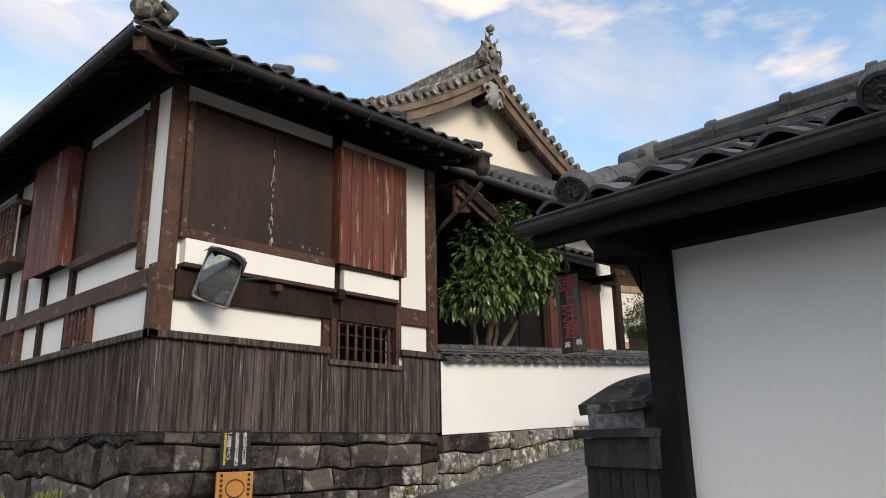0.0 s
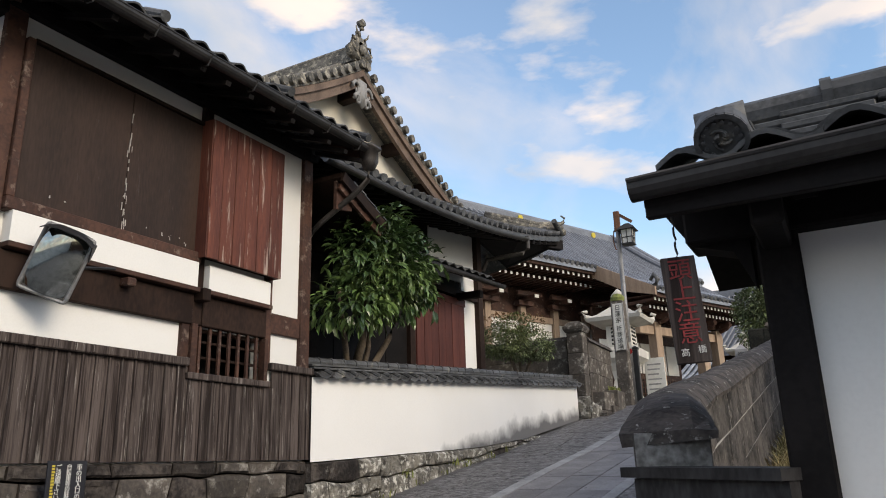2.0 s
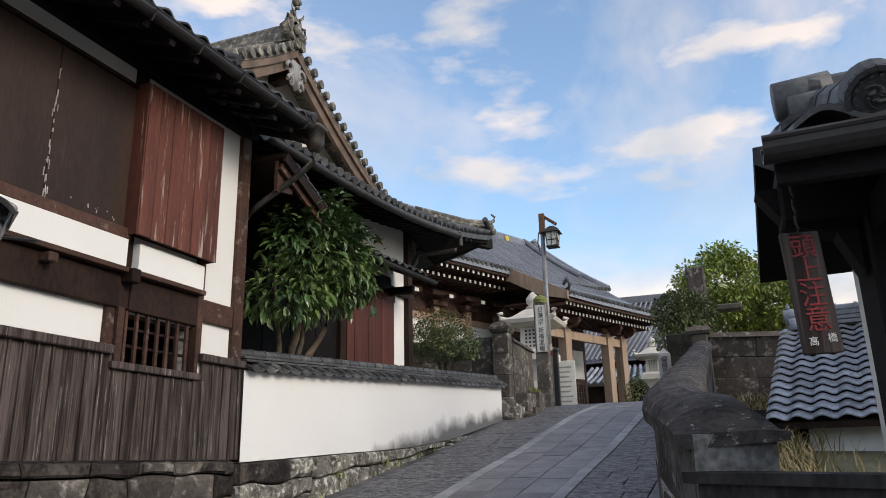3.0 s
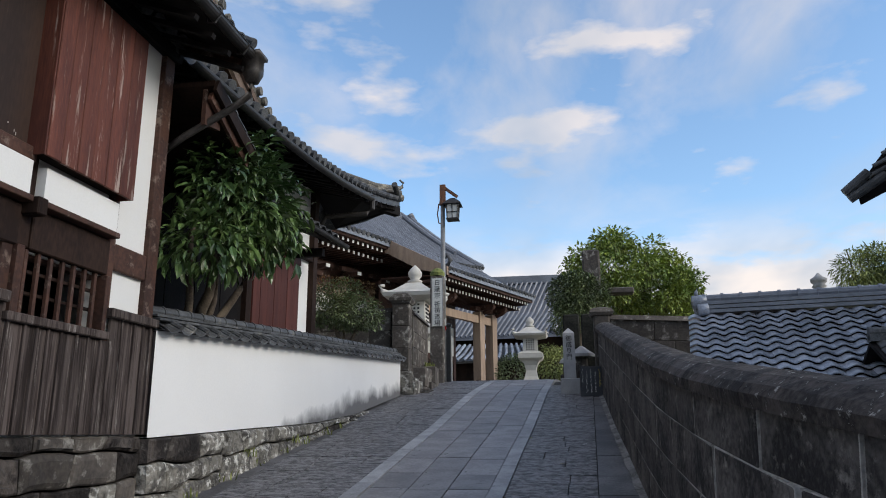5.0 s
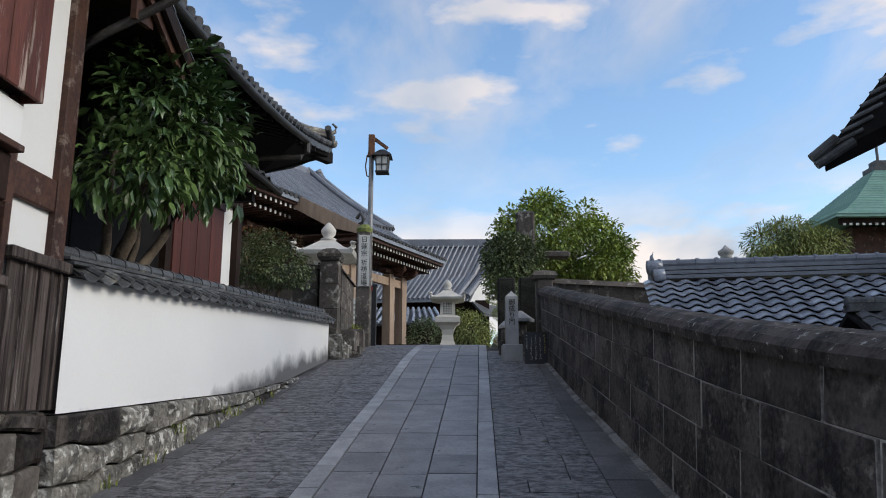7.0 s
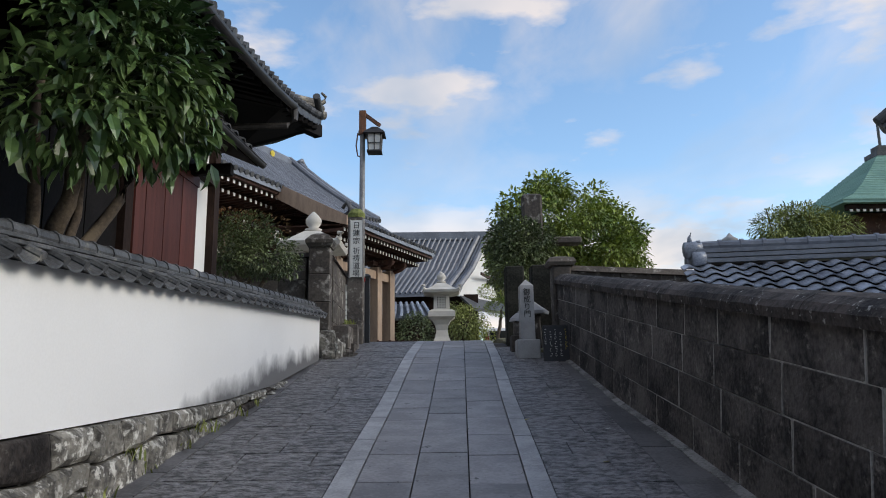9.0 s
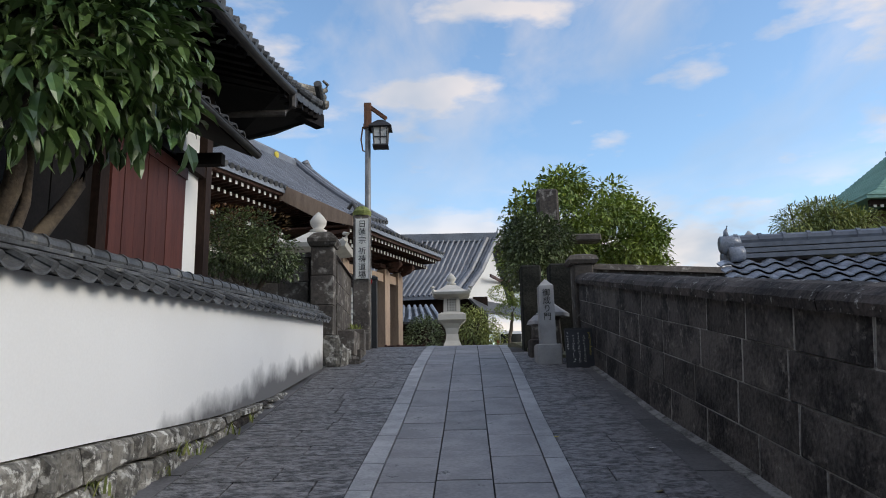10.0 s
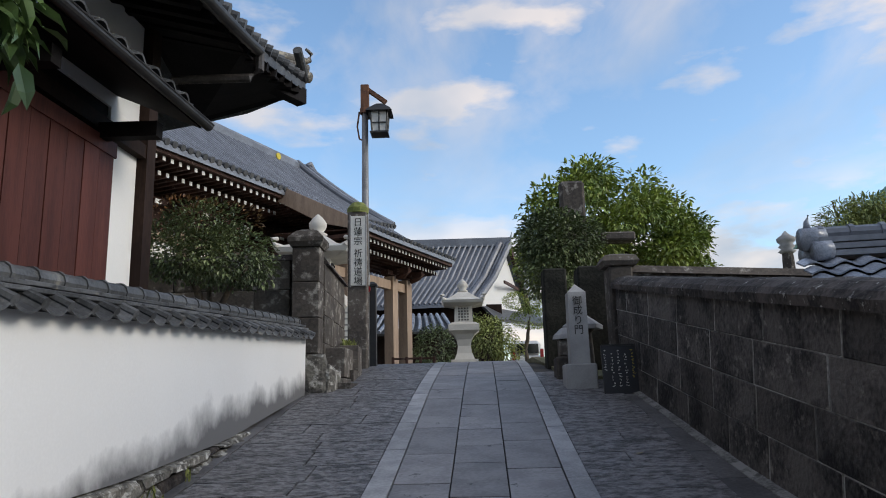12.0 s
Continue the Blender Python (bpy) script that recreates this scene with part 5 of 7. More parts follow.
part("arm", Mesh().cbox(-6.63, -6.47, 20.34, 20.46, 7.95, 8.45, 0.01).beam((-6.5, 20.4, 8.36), (-6.14, 20.4, 8.08), 0.08, 0.08), RUST, lamp, "rust-stained iron arm")
part("band", Mesh().tube([(-6.55, 20.4, 7.86), (-6.55, 20.4, 7.96)], 0.1, 12).tube([(-6.66, 20.4, 7.9), (-6.7, 20.4, 7.6), (-6.66, 20.4, 7.35), (-6.55, 20.4, 7.3)], 0.018, 6), RUST, lamp)
lan = part("lantern", Mesh().lathe(-6.26, 20.35, [(0.25, 7.82), (0.21, 7.88), (0.06, 8.02)], square=True), IRON, lamp, "black square lantern with white panes")
part("base_plate", Mesh().lathe(-6.26, 20.35, [(0.17, 7.40), (0.17, 7.43)], square=True), IRON, lan)
part("diffuser", Mesh().lathe(-6.26, 20.35, [(0.125, 7.43), (0.155, 7.82)], square=True), PAPER, lan)
for i in range(4):
    for j in range(3):
        a = math.pi / 2 * i
        f = (j - 1) * 0.98
        lo = Matrix.Rotation(a, 3, "Z") @ Vector((0.135, 0.135 * f, 0))
        hi = Matrix.Rotation(a, 3, "Z") @ Vector((0.165, 0.165 * f, 0))
        part("bar", Mesh().beam((-6.26 + lo.x, 20.35 + lo.y, 7.41), (-6.26 + hi.x, 20.35 + hi.y, 7.83), 0.022, 0.022), IRON, lan)
    lo = Matrix.Rotation(math.pi / 2 * i, 3, "Z")
    p, q = lo @ Vector((0.152, -0.152, 0)), lo @ Vector((0.152, 0.152, 0))
    part("bar", Mesh().beam((-6.26 + p.x, 20.35 + p.y, 7.6), (-6.26 + q.x, 20.35 + q.y, 7.6), 0.02, 0.02), IRON, lan)
post2 = thing("gate_post", "slim black iron gate post beside the pillar", "post", at=(-6.45, 20.6, 3.0))
part("post", Mesh().cbox(-6.52, -6.38, 20.55, 20.7, 2.95, 4.5, 0.01), IRON, post2)
part("cap", Mesh().lathe(-6.45, 20.62, [(0.09, 4.5), (0.09, 4.55), (0.02, 4.6)], square=True), IRON, post2)
tagb = thing("notice_tag", "small red and white round tag strapped to the pole", "sign", at=(-6.48, 20.32, 4.5))
part("plate", Mesh().tube([(-6.52, 20.32, 4.42), (-6.52, 20.30, 4.42)], 0.07, 14), TAIL, tagb)
part("paper", Mesh().box(-6.58, -6.46, 20.30, 20.318, 4.5, 4.68), SIGN_WHITE, tagb)

# ---- granite lanterns ----


def stone_lantern(x, y, z0, s, label):
    t = thing("stone_lantern", label, "stone lantern", "temple lanterns", at=(x, y, z0))

    def prof(pr):
        return [(r * s, z0 + h * s) for r, h in pr]
    part("base", Mesh().lathe(x, y, prof([(0.55, 0), (0.55, 0.25), (0.42, 0.34), (0.42, 0.42)]), square=True), GRANITE, t)
    part("shaft", Mesh().lathe(x, y, prof([(0.32, 0.42), (0.24, 0.62), (0.2, 0.85), (0.24, 1.05), (0.34, 1.22)]), square=True), GRANITE, t)
    part("platform", Mesh().lathe(x, y, prof([(0.36, 1.22), (0.48, 1.32), (0.48, 1.5), (0.36, 1.58)]), square=True), GRANITE, t)
    fb = part("firebox", Mesh().lathe(x, y, prof([(0.29, 1.58), (0.27, 2.12)]), square=True), GRANITE, t)
    for a in range(4):
        rm = Matrix.Rotation(a * math.pi / 2, 3, "Z")
        for i in range(4):
            for j in range(5):
                c = rm @ Vector((0.285 * s, (-0.135 + 0.09 * i) * s, 0))
                e = rm @ Vector((0.31 * s, (-0.135 + 0.09 * i) * s, 0))
                # black plugs on the solid face stand in for the dark of lattice holes
                part("lattice_hole", Mesh().beam((x + c.x, y + c.y, z0 + (1.66 + 0.09 * j) * s), (x + e.x * 0 + c.x * 1.04, y + c.y * 1.04, z0 + (1.66 + 0.09 * j) * s), 0.045 * s, 0.045 * s), INK, fb)
    part("roof", Mesh().lathe(x, y, prof([(0.34, 2.10), (0.62, 2.18), (0.66, 2.26), (0.42, 2.36), (0.24, 2.5), (0.16, 2.56)]), square=True), GRANITE, t)
    for i in (-1, 1):
        for j in (-1, 1):
            m_ = Mesh().tube([(x + 0.5 * s * i, y + 0.5 * s * j, z0 + 2.26 * s), (x + 0.64 * s * i, y + 0.64 * s * j, z0 + 2.3 * s), (x + 0.68 * s * i, y + 0.68 * s * j, z0 + 2.4 * s), (x + 0.6 * s * i, y + 0.6 * s * j, z0 + 2.42 * s)], 0.06 * s, 8, 0.04 * s)
            part("corner_scroll", m_, GRANITE, t)
    part("jewel", Mesh().lathe(x, y, prof([(0.14, 2.56), (0.18, 2.62), (0.1, 2.66), (0.16, 2.74), (0.17, 2.82), (0.1, 2.92), (0.02, 3.0)]), 14), GRANITE, t, "", True)
    return t


stone_lantern(-4.68, 30.0, 3.2, 0.98, "carved pale granite lantern with a latticed fire box")
stone_lantern(-9.25, 29.9, 3.2, 1.72, "large carved granite lantern with a scrolled roof")

# ---- temple hall, facing across the lane ----
HD, HN, HP = Vector((0.4, 0.9165, 0)), Vector((0.9165, -0.4, 0)), Vector((-4.9, 42, 0))


def hp(a, n, z):
    p = HP + HD * a + HN * n
    return (p.x, p.y, z)


def hbox(a0, a1, n0, n1, z0, z1):
    return Mesh().prism([hp(a0, n0, z0), hp(a1, n0, z0), hp(a1, n1, z0), hp(a0, n1, z0)], (0, 0, z1 - z0))


hall = thing("temple_hall", "wooden temple hall with a great grey tile roof and pillared porch", "temple", at=(-14, 36, 3.2))
part("podium", hbox(-24, -0.9, -12, -1.2, 2.6, 3.45), GRANITE_GREY, hall)
# main roof
rows = []
for s in range(9):
    q = s / 8
    row = []
    for k in range(19):
        a = -24 + 24.0 * k / 18
        top_a = -24 + 23.3 * k / 18
        lift = 0.35 * max(0, (a + 5) / 5) ** 2
        row.append(hp(a * (1 - q) + top_a * q, -3.3 - 4.9 * q, (10.72 + lift) * (1 - q) + 14.6 * q - 0.75 * q * (1 - q)))
    rows.append(row)
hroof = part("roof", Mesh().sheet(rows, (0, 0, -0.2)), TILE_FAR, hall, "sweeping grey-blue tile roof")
for k in range(70):
    a = -24 + 24 * k / 69
    ta = -24 + 23.3 * k / 69
    pts = []
    for s in range(7):
        q = s / 6
        pts.append(hp(a * (1 - q) + ta * q, -3.3 - 4.9 * q, (10.76 + 0.35 * max(0, (a + 5) / 5) ** 2) * (1 - q) + 14.64 * q - 0.75 * q * (1 - q)))
    part("cover_run", Mesh().tube(pts, 0.075, 6), TILE_FAR, hroof)
    part("tile_end", Mesh().tube([hp(a, -3.24, pts[0][2] - 0.0), hp(a, -3.42, pts[0][2] + 0.06)], 0.115, 10), TILE, hroof)
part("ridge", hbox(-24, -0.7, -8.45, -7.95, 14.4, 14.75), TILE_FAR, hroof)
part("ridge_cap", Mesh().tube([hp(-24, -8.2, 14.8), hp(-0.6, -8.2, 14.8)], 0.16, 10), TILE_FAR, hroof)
for a in (-3.5, -9.5, -15):
    part("crest", Mesh().tube([hp(a, -7.95, 14.58), hp(a, -7.88, 14.58)], 0.17, 12), SIGN_YELLOW, hroof, "gilt crest")
m = Mesh()
m.tube([hp(-0.8, -8.0, 14.5), hp(-0.4, -8.0, 14.75), hp(-0.65, -8.0, 15.0), hp(-0.9, -8.0, 14.85)], 0.22, 8, 0.12)
m.tube([hp(-0.9, -7.9, 14.5), hp(-0.35, -7.9, 14.4), hp(-0.3, -7.9, 14.75)], 0.16, 8, 0.08)
part("ridge_ornament", m, TILE_FAR, hroof, "", True)
vpts = []
for s in range(9):
    q = s / 8
    vpts.append(hp(-0.1 * (1 - q) - 0.75 * q, -3.3 - 4.9 * q, (11.15) * (1 - q) + 14.85 * q - 0.75 * q * (1 - q)))
part("verge_ridge", Mesh().tube(vpts, 0.2, 8), TILE_FAR, hroof)
vp2 = [(p[0] - HD.x * 0.8, p[1] - HD.y * 0.8, p[2] + 0.03) for p in vpts[2:]]
part("verge_ridge", Mesh().tube(vp2, 0.16, 8), TILE_FAR, hroof)
# under-eave: two tiers of rafters with white-painted ends
part("eave_board", hbox(-24, -0.1, -3.6, -3.42, 10.42, 10.62), WOOD_BROWN, hroof)
part("soffit", Mesh().sheet([[hp(-24, -3.4, 10.5), hp(-0.1, -3.4, 10.5)], [hp(-24, -6.2, 10.6), hp(-0.1, -6.2, 10.6)]], (0, 0, -0.05)), WOOD_BROWN, hroof)
me_r = Mesh().box(-0.06, 0.06, -2.3, 0.0, -0.07, 0.07).mesh("rafter", WOOD_BROWN)
me_w = Mesh().box(-0.062, 0.062, 0.0, 0.02, -0.072, 0.072).mesh("rafter_end", SIGN_WHITE)
ang = -math.degrees(math.atan2(0.4, 0.9165))


def rafters(a0, a1, step, n, z, parent, rise=0.0):
    a = a0
    while a < a1:
        p = hp(a, n, z + rise * (a - a0))
        mm = Matrix.Translation(p) @ Matrix((HD, HN, Vector((0, 0, 1)))).transposed().to_4x4()
        place("rafter", me_r, mm, parent)
        place("rafter_end", me_w, mm, parent)
        a += step


rafters(-23, -0.3, 0.36, -3.6, 10.32, hroof)
rafters(-23, -8.5, 0.36, -4.15, 10.02, hroof)
# walls
part("wall", hbox(-24, -1.2, -6.3, -6.1, 3.4, 10.6), WOOD_BROWN, hall, "dark timber wall")
for k in range(10):
    a0 = -23.2 + k * 2.3
    part("plaster_panel", hbox(a0 + 0.2, a0 + 2.1, -6.1, -6.04, 6.0, 8.3), PAPER, hall)
    part("post", hbox(a0 - 0.18, a0 + 0.18, -6.1, -5.86, 3.4, 9.0), WOOD_LIGHT, hall)
    br = part("bracket", hbox(a0 - 0.5, a0 + 0.5, -6.0, -5.6, 9.0, 9.22), WOOD_BROWN, hall)
    part("arm", hbox(a0 - 0.12, a0 + 0.12, -6.0, -4.9, 9.22, 9.42), WOOD_BROWN, br)
    part("arm_end", hbox(a0 - 0.13, a0 + 0.13, -4.9, -4.86, 9.24, 9.4), SIGN_WHITE, br)
    part("arm", hbox(a0 - 0.8, a0 + 0.8, -5.5, -5.3, 9.42, 9.62), WOOD_BROWN, br)
part("rail_beam", hbox(-24, -1.2, -6.1, -5.95, 8.3, 8.6), WOOD_LIGHT, hall)
part("rail_beam", hbox(-24, -1.2, -6.1, -5.95, 5.7, 6.0), WOOD_LIGHT, hall)
# porch roof
rows = []
for s in range(6):
    q = s / 5
    row = []
    for k in range(13):
        a = -8.9 + 8.9 * k / 12
        row.append(hp(a, -3.8 * q, (9.0 + 0.25 * ((a + 6) / 6) ** 2 * (1 if a < -6 else 0.1)) * (1 - q) + 11.15 * q - 0.35 * q * (1 - q)))
    rows.append(row)
proof = part("porch_roof", Mesh().sheet(rows, (0, 0, -0.16)), TILE_FAR, hall, "tiled porch roof with white-tipped rafters")
for k in range(26):
    a = -8.85 + 8.8 * k / 25
    part("tile_end", Mesh().tube([hp(a, 0.04, 9.06), hp(a, -0.6, 9.36)], 0.1, 10), TILE, proof)
    part("cover_run", Mesh().tube([hp(a, -0.5, 9.31), hp(a, -2.0, 9.98), hp(a, -3.7, 11.1)], 0.075, 6), TILE_FAR, proof)
part("eave_board", hbox(-8.8, -0.05, -0.35, -0.12, 8.72, 8.88), WOOD_BROWN, proof)
part("soffit", Mesh().sheet([[hp(-8.8, -0.15, 8.86), hp(-0.05, -0.15, 8.86)], [hp(-8.8, -4, 9.1), hp(-0.05, -4, 9.1)]], (0, 0, -0.05)), WOOD_BROWN, proof)
rafters(-8.7, -0.1, 0.3, -0.32, 8.66, proof)
rafters(-8.4, -0.3, 0.3, -0.85, 8.42, proof)
part("barge_board", Mesh().prism([hp(-8.95, 0.0, 8.75), hp(-8.95, 0.0, 9.15), hp(-8.95, -3.6, 11.0), hp(-8.95, -3.6, 10.3), hp(-8.95, -1.6, 9.2)], (-0.05, -0.1, 0)), WOOD_LIGHT, proof, "pale curved barge board")
m = Mesh()
m.tube([hp(-8.9, -0.1, 9.2), hp(-8.9, 0.1, 9.45), hp(-8.9, -0.1, 9.75), hp(-8.9, -0.3, 9.5)], 0.14, 8, 0.08)
part("corner_ornament", m, TILE, proof, "", True)
for a in (-6.9, -3.1, -1.75):
    part("column", hbox(a - 0.24, a + 0.24, -2.05, -1.6, 3.4, 7.95), WOOD_LIGHT, hall, "pale square porch column")
    br = part("bracket", hbox(a - 0.6, a + 0.6, -2.0, -1.65, 8.0, 8.2), WOOD_BROWN, hall)
    part("arm", hbox(a - 0.1, a + 0.1, -2.2, -0.9, 8.05, 8.3), WOOD_BROWN, br)
    part("carved_nose", Mesh().tube([hp(a, -1.5, 7.9), hp(a, -1.1, 8.0), hp(a, -0.85, 8.2), hp(a, -0.9, 8.3)], 0.13, 8, 0.06), WOOD_BROWN, br, "", True)
part("tie_beam", hbox(-8.2, -1.3, -1.95, -1.7, 7.35, 7.75), WOOD_LIGHT, hall, "carved pale tie beam")
part("porch_wall", hbox(-8.6, -1.7, -4.3, -4.15, 3.4, 9.0), WOOD_BROWN, hall)
for k in range(3):
    a0 = -8.3 + k * 2.15
    part("paper_panel", hbox(a0, a0 + 0.95, -4.15, -4.1, 5.85, 7.4), PAPER, hall)
    part("paper_panel", hbox(a0 + 1.05, a0 + 2.0, -4.15, -4.1, 5.85, 7.4), PAPER, hall)
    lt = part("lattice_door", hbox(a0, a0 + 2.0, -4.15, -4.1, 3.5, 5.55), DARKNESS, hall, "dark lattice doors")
    for j in range(9):
        part("bar", hbox(a0 + 0.05 + j * 0.235, a0 + 0.11 + j * 0.235, -4.1, -4.05, 3.5, 5.55), WOOD_BROWN, lt)
    for j in range(7):
        part("bar", hbox(a0, a0 + 2.0, -4.09, -4.06, 3.6 + j * 0.3, 3.65 + j * 0.3), WOOD_BROWN, lt)
nb = thing("notice_board", "white notice board with grey print beside the porch", "sign", at=(-8.2, 31.2, 3.2))
part("board", Mesh().cbox(-8.75, -7.95, 31.2, 31.26, 3.25, 5.6, 0.01), SIGN_WHITE, nb)
for k in range(9):
    part("print_line", Mesh().box(-8.65, -8.1 - 0.05 * (k % 3), 31.192, 31.2, 5.3 - 0.2 * k, 5.36 - 0.2 * k), GRANITE_GREY, nb)
bench = thing("low_fence", "low wooden rail fence by the porch", "fence", at=(-7.0, 33, 3.2))
for k in range(4):
    part("post", Mesh().cbox(-7.3 + 0.5 * k, -7.2 + 0.5 * k, 34, 34.1, 3.2, 4.0, 0.01), WOOD_BROWN, bench)
for z in (3.6, 3.9):
    part("rail", Mesh().cbox(-7.3, -5.7, 34.02, 34.08, z, z + 0.07, 0.01), WOOD_BROWN, bench)

# ---- distant house with a white gable ----
fh = thing("distant_house", "distant hall with a blue-grey tile roof and white gable", "house", at=(-6, 58, 3.2))
# dark wood colour stands in for shade below the eave
part("wall", Mesh().box(-16, -1.9, 55.6, 62, 3.2, 8.6), WOOD_DARK, fh, "lower storey coloured dark for the shade under its eave")
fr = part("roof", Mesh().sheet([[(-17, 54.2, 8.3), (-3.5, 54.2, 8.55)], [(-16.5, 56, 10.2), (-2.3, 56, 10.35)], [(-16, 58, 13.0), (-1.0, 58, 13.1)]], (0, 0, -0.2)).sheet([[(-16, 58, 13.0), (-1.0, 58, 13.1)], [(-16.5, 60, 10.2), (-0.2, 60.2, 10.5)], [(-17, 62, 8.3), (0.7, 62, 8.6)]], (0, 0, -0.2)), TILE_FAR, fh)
for k in range(40):
    u = k / 39
    part("cover_run", Mesh().tube([(-17 + 13.5 * u, 54.15, 8.36 + 0.25 * u), (-16.5 + 14.2 * u, 56, 10.26 + 0.15 * u), (-16 + 15 * u, 57.9, 13.05 + 0.1 * u)], 0.09, 6), TILE_FAR, fr)
part("ridge", Mesh().box(-16, -1.0, 57.8, 58.2, 13.0, 13.6), TILE_FAR, fr)
part("ridge_tip", Mesh().tube([(-1.2, 58, 13.3), (-0.9, 58, 13.6), (-0.85, 58, 14.0)], 0.16, 8, 0.04), TILE_FAR, fr)
part("verge", Mesh().tube([(-1.0, 57.9, 13.2), (-2.3, 56, 10.5), (-3.5, 54.2, 8.7)], 0.22, 8).tube([(-1.7, 57.9, 13.2), (-3.0, 56, 10.5), (-4.2, 54.2, 8.7)], 0.2, 8), TILE_FAR, fr)
part("gable", Mesh().prism([(-1.4, 58, 12.6), (-3.3, 54.9, 8.4), (0.1, 61.4, 8.4)], (-0.1, 0.05, 0)), PLASTER, fh, "white plaster gable")
part("barge_board", Mesh().beam((-1.0, 58.0, 12.95), (0.65, 61.9, 8.5), 0.2, 0.5), WOOD_BROWN, fr)
part("gable_rail", Mesh().beam((-1.6, 56.4, 10.2), (-0.3, 60.2, 10.2), 0.12, 0.2), WOOD_BROWN, fh)
part("lower_roof", Mesh().sheet([[(-2.4, 53.2, 7.4), (3.2, 60, 7.4)], [(-3.2, 55.2, 8.5), (0.8, 61.5, 8.5)]], (0, 0, -0.2)), TILE, fh)
# flat near-black panel painted in place of a shaded opening
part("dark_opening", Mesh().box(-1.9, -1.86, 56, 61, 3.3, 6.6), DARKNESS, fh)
hut = thing("tiled_shed", "low dark shed with a ribbed tile roof", "shed", at=(-7.5, 46, 3.2))
part("wall", Mesh().box(-10, -5.6, 45.4, 47.5, 3.2, 6.1), WOOD_DARK, hut)
hr = part("roof", Mesh().sheet([[(-10.6, 44.4, 5.75), (-5.1, 44.4, 5.95)], [(-10.2, 45.6, 6.25), (-5.3, 45.6, 6.35)], [(-9.8, 46.8, 6.95), (-5.6, 46.8, 6.95)]], (0, 0, -0.12)), TILE, hut)
for k in range(14):
    part("cover_run", Mesh().tube([(-10.5 + 0.41 * k, 44.4, 5.82 + 0.014 * k), (-10.15 + 0.37 * k, 45.6, 6.32 + 0.008 * k), (-9.8 + 0.32 * k, 46.7, 7.0)], 0.1, 6), TILE_SKY, hr)

# ---- right stone wall ----
CL = [(3.62, -2.12), (4.5, -2.33), (5.7, -2.46), (8, -2.51), (12, -2.52), (17.2, -2.52)]
CZ = [(3.62, 1.72), (5.3, 1.95), (7.2, 2.21), (9.1, 2.52), (11.15, 2.87), (12.65, 3.12), (15.1, 3.54), (17.2, 3.90)]
rw = thing("stone_wall", "long dark stone block wall with a rounded coping", "wall", kind="structure", at=(-2.45, 10, 1.2))
ysr = sorted({3.66 + (17.2 - 3.66) * k / 36 for k in range(37)} | {4.5, 5.7, 8.0, 12.0})
m = Mesh()
for a, b in zip(ysr, ysr[1:]):
    ca, cb = lerp(CL, a), lerp(CL, b)
    m.prism([(ca - 0.12, a, 0.2), (ca + 0.12, a, 0.2), (ca + 0.12, a, min(lerp(CZ, a), lerp(CZ, b))), (ca - 0.12, a, min(lerp(CZ, a), lerp(CZ, b)))], (cb - ca, b - a, 0))
part("wall_core", m, MORTAR, rw)
BLK = [ashlar_mesh("stone_block", STONE_WALL, 70 + k, 0.018) for k in range(5)]
BEDDING = Mesh().box(-0.5, 0.5, -0.5, 0.5, -0.5, 0.5).mesh("mortar_bed", MORTAR)
r_ = random.Random(77)
for course in range(5):
    y = 3.62 + (0.0 if course % 2 else 0.33)
    if y > 3.7:
        y = 3.62
    first = True
    while y < 17.15:
        w_ = r_.uniform(0.72, 1.15)
        if first and course % 2 == 0:
            w_ = 0.4
        first = False
        y1 = min(y + w_, 17.2)
        yc = (y + y1) / 2
        zt = lerp(CZ, yc) - course * 0.345
        slope = math.degrees(math.atan((lerp(CZ, y1) - lerp(CZ, y)) / (y1 - y)))
        turn = -math.degrees(math.atan((lerp(CL, y1) - lerp(CL, y)) / (y1 - y)))
        if zt > road_z(yc) - 0.1:
            place("stone_block", BLK[r_.randrange(5)], scaled((lerp(CL, y) + lerp(CL, y1)) / 2 + r_.uniform(-0.0015, 0.0015), yc, zt - 0.172, 0.316, (y1 - y) - 0.013, 0.333, slope, 0, turn), rw)
            place("mortar_bed", BEDDING, scaled((lerp(CL, y) + lerp(CL, y1)) / 2, yc, zt - 0.172, 0.305, (y1 - y) + 0.002, 0.346, slope, 0, turn), rw)
        y = y1
# rounded coping stones
y = 3.58
k = 0
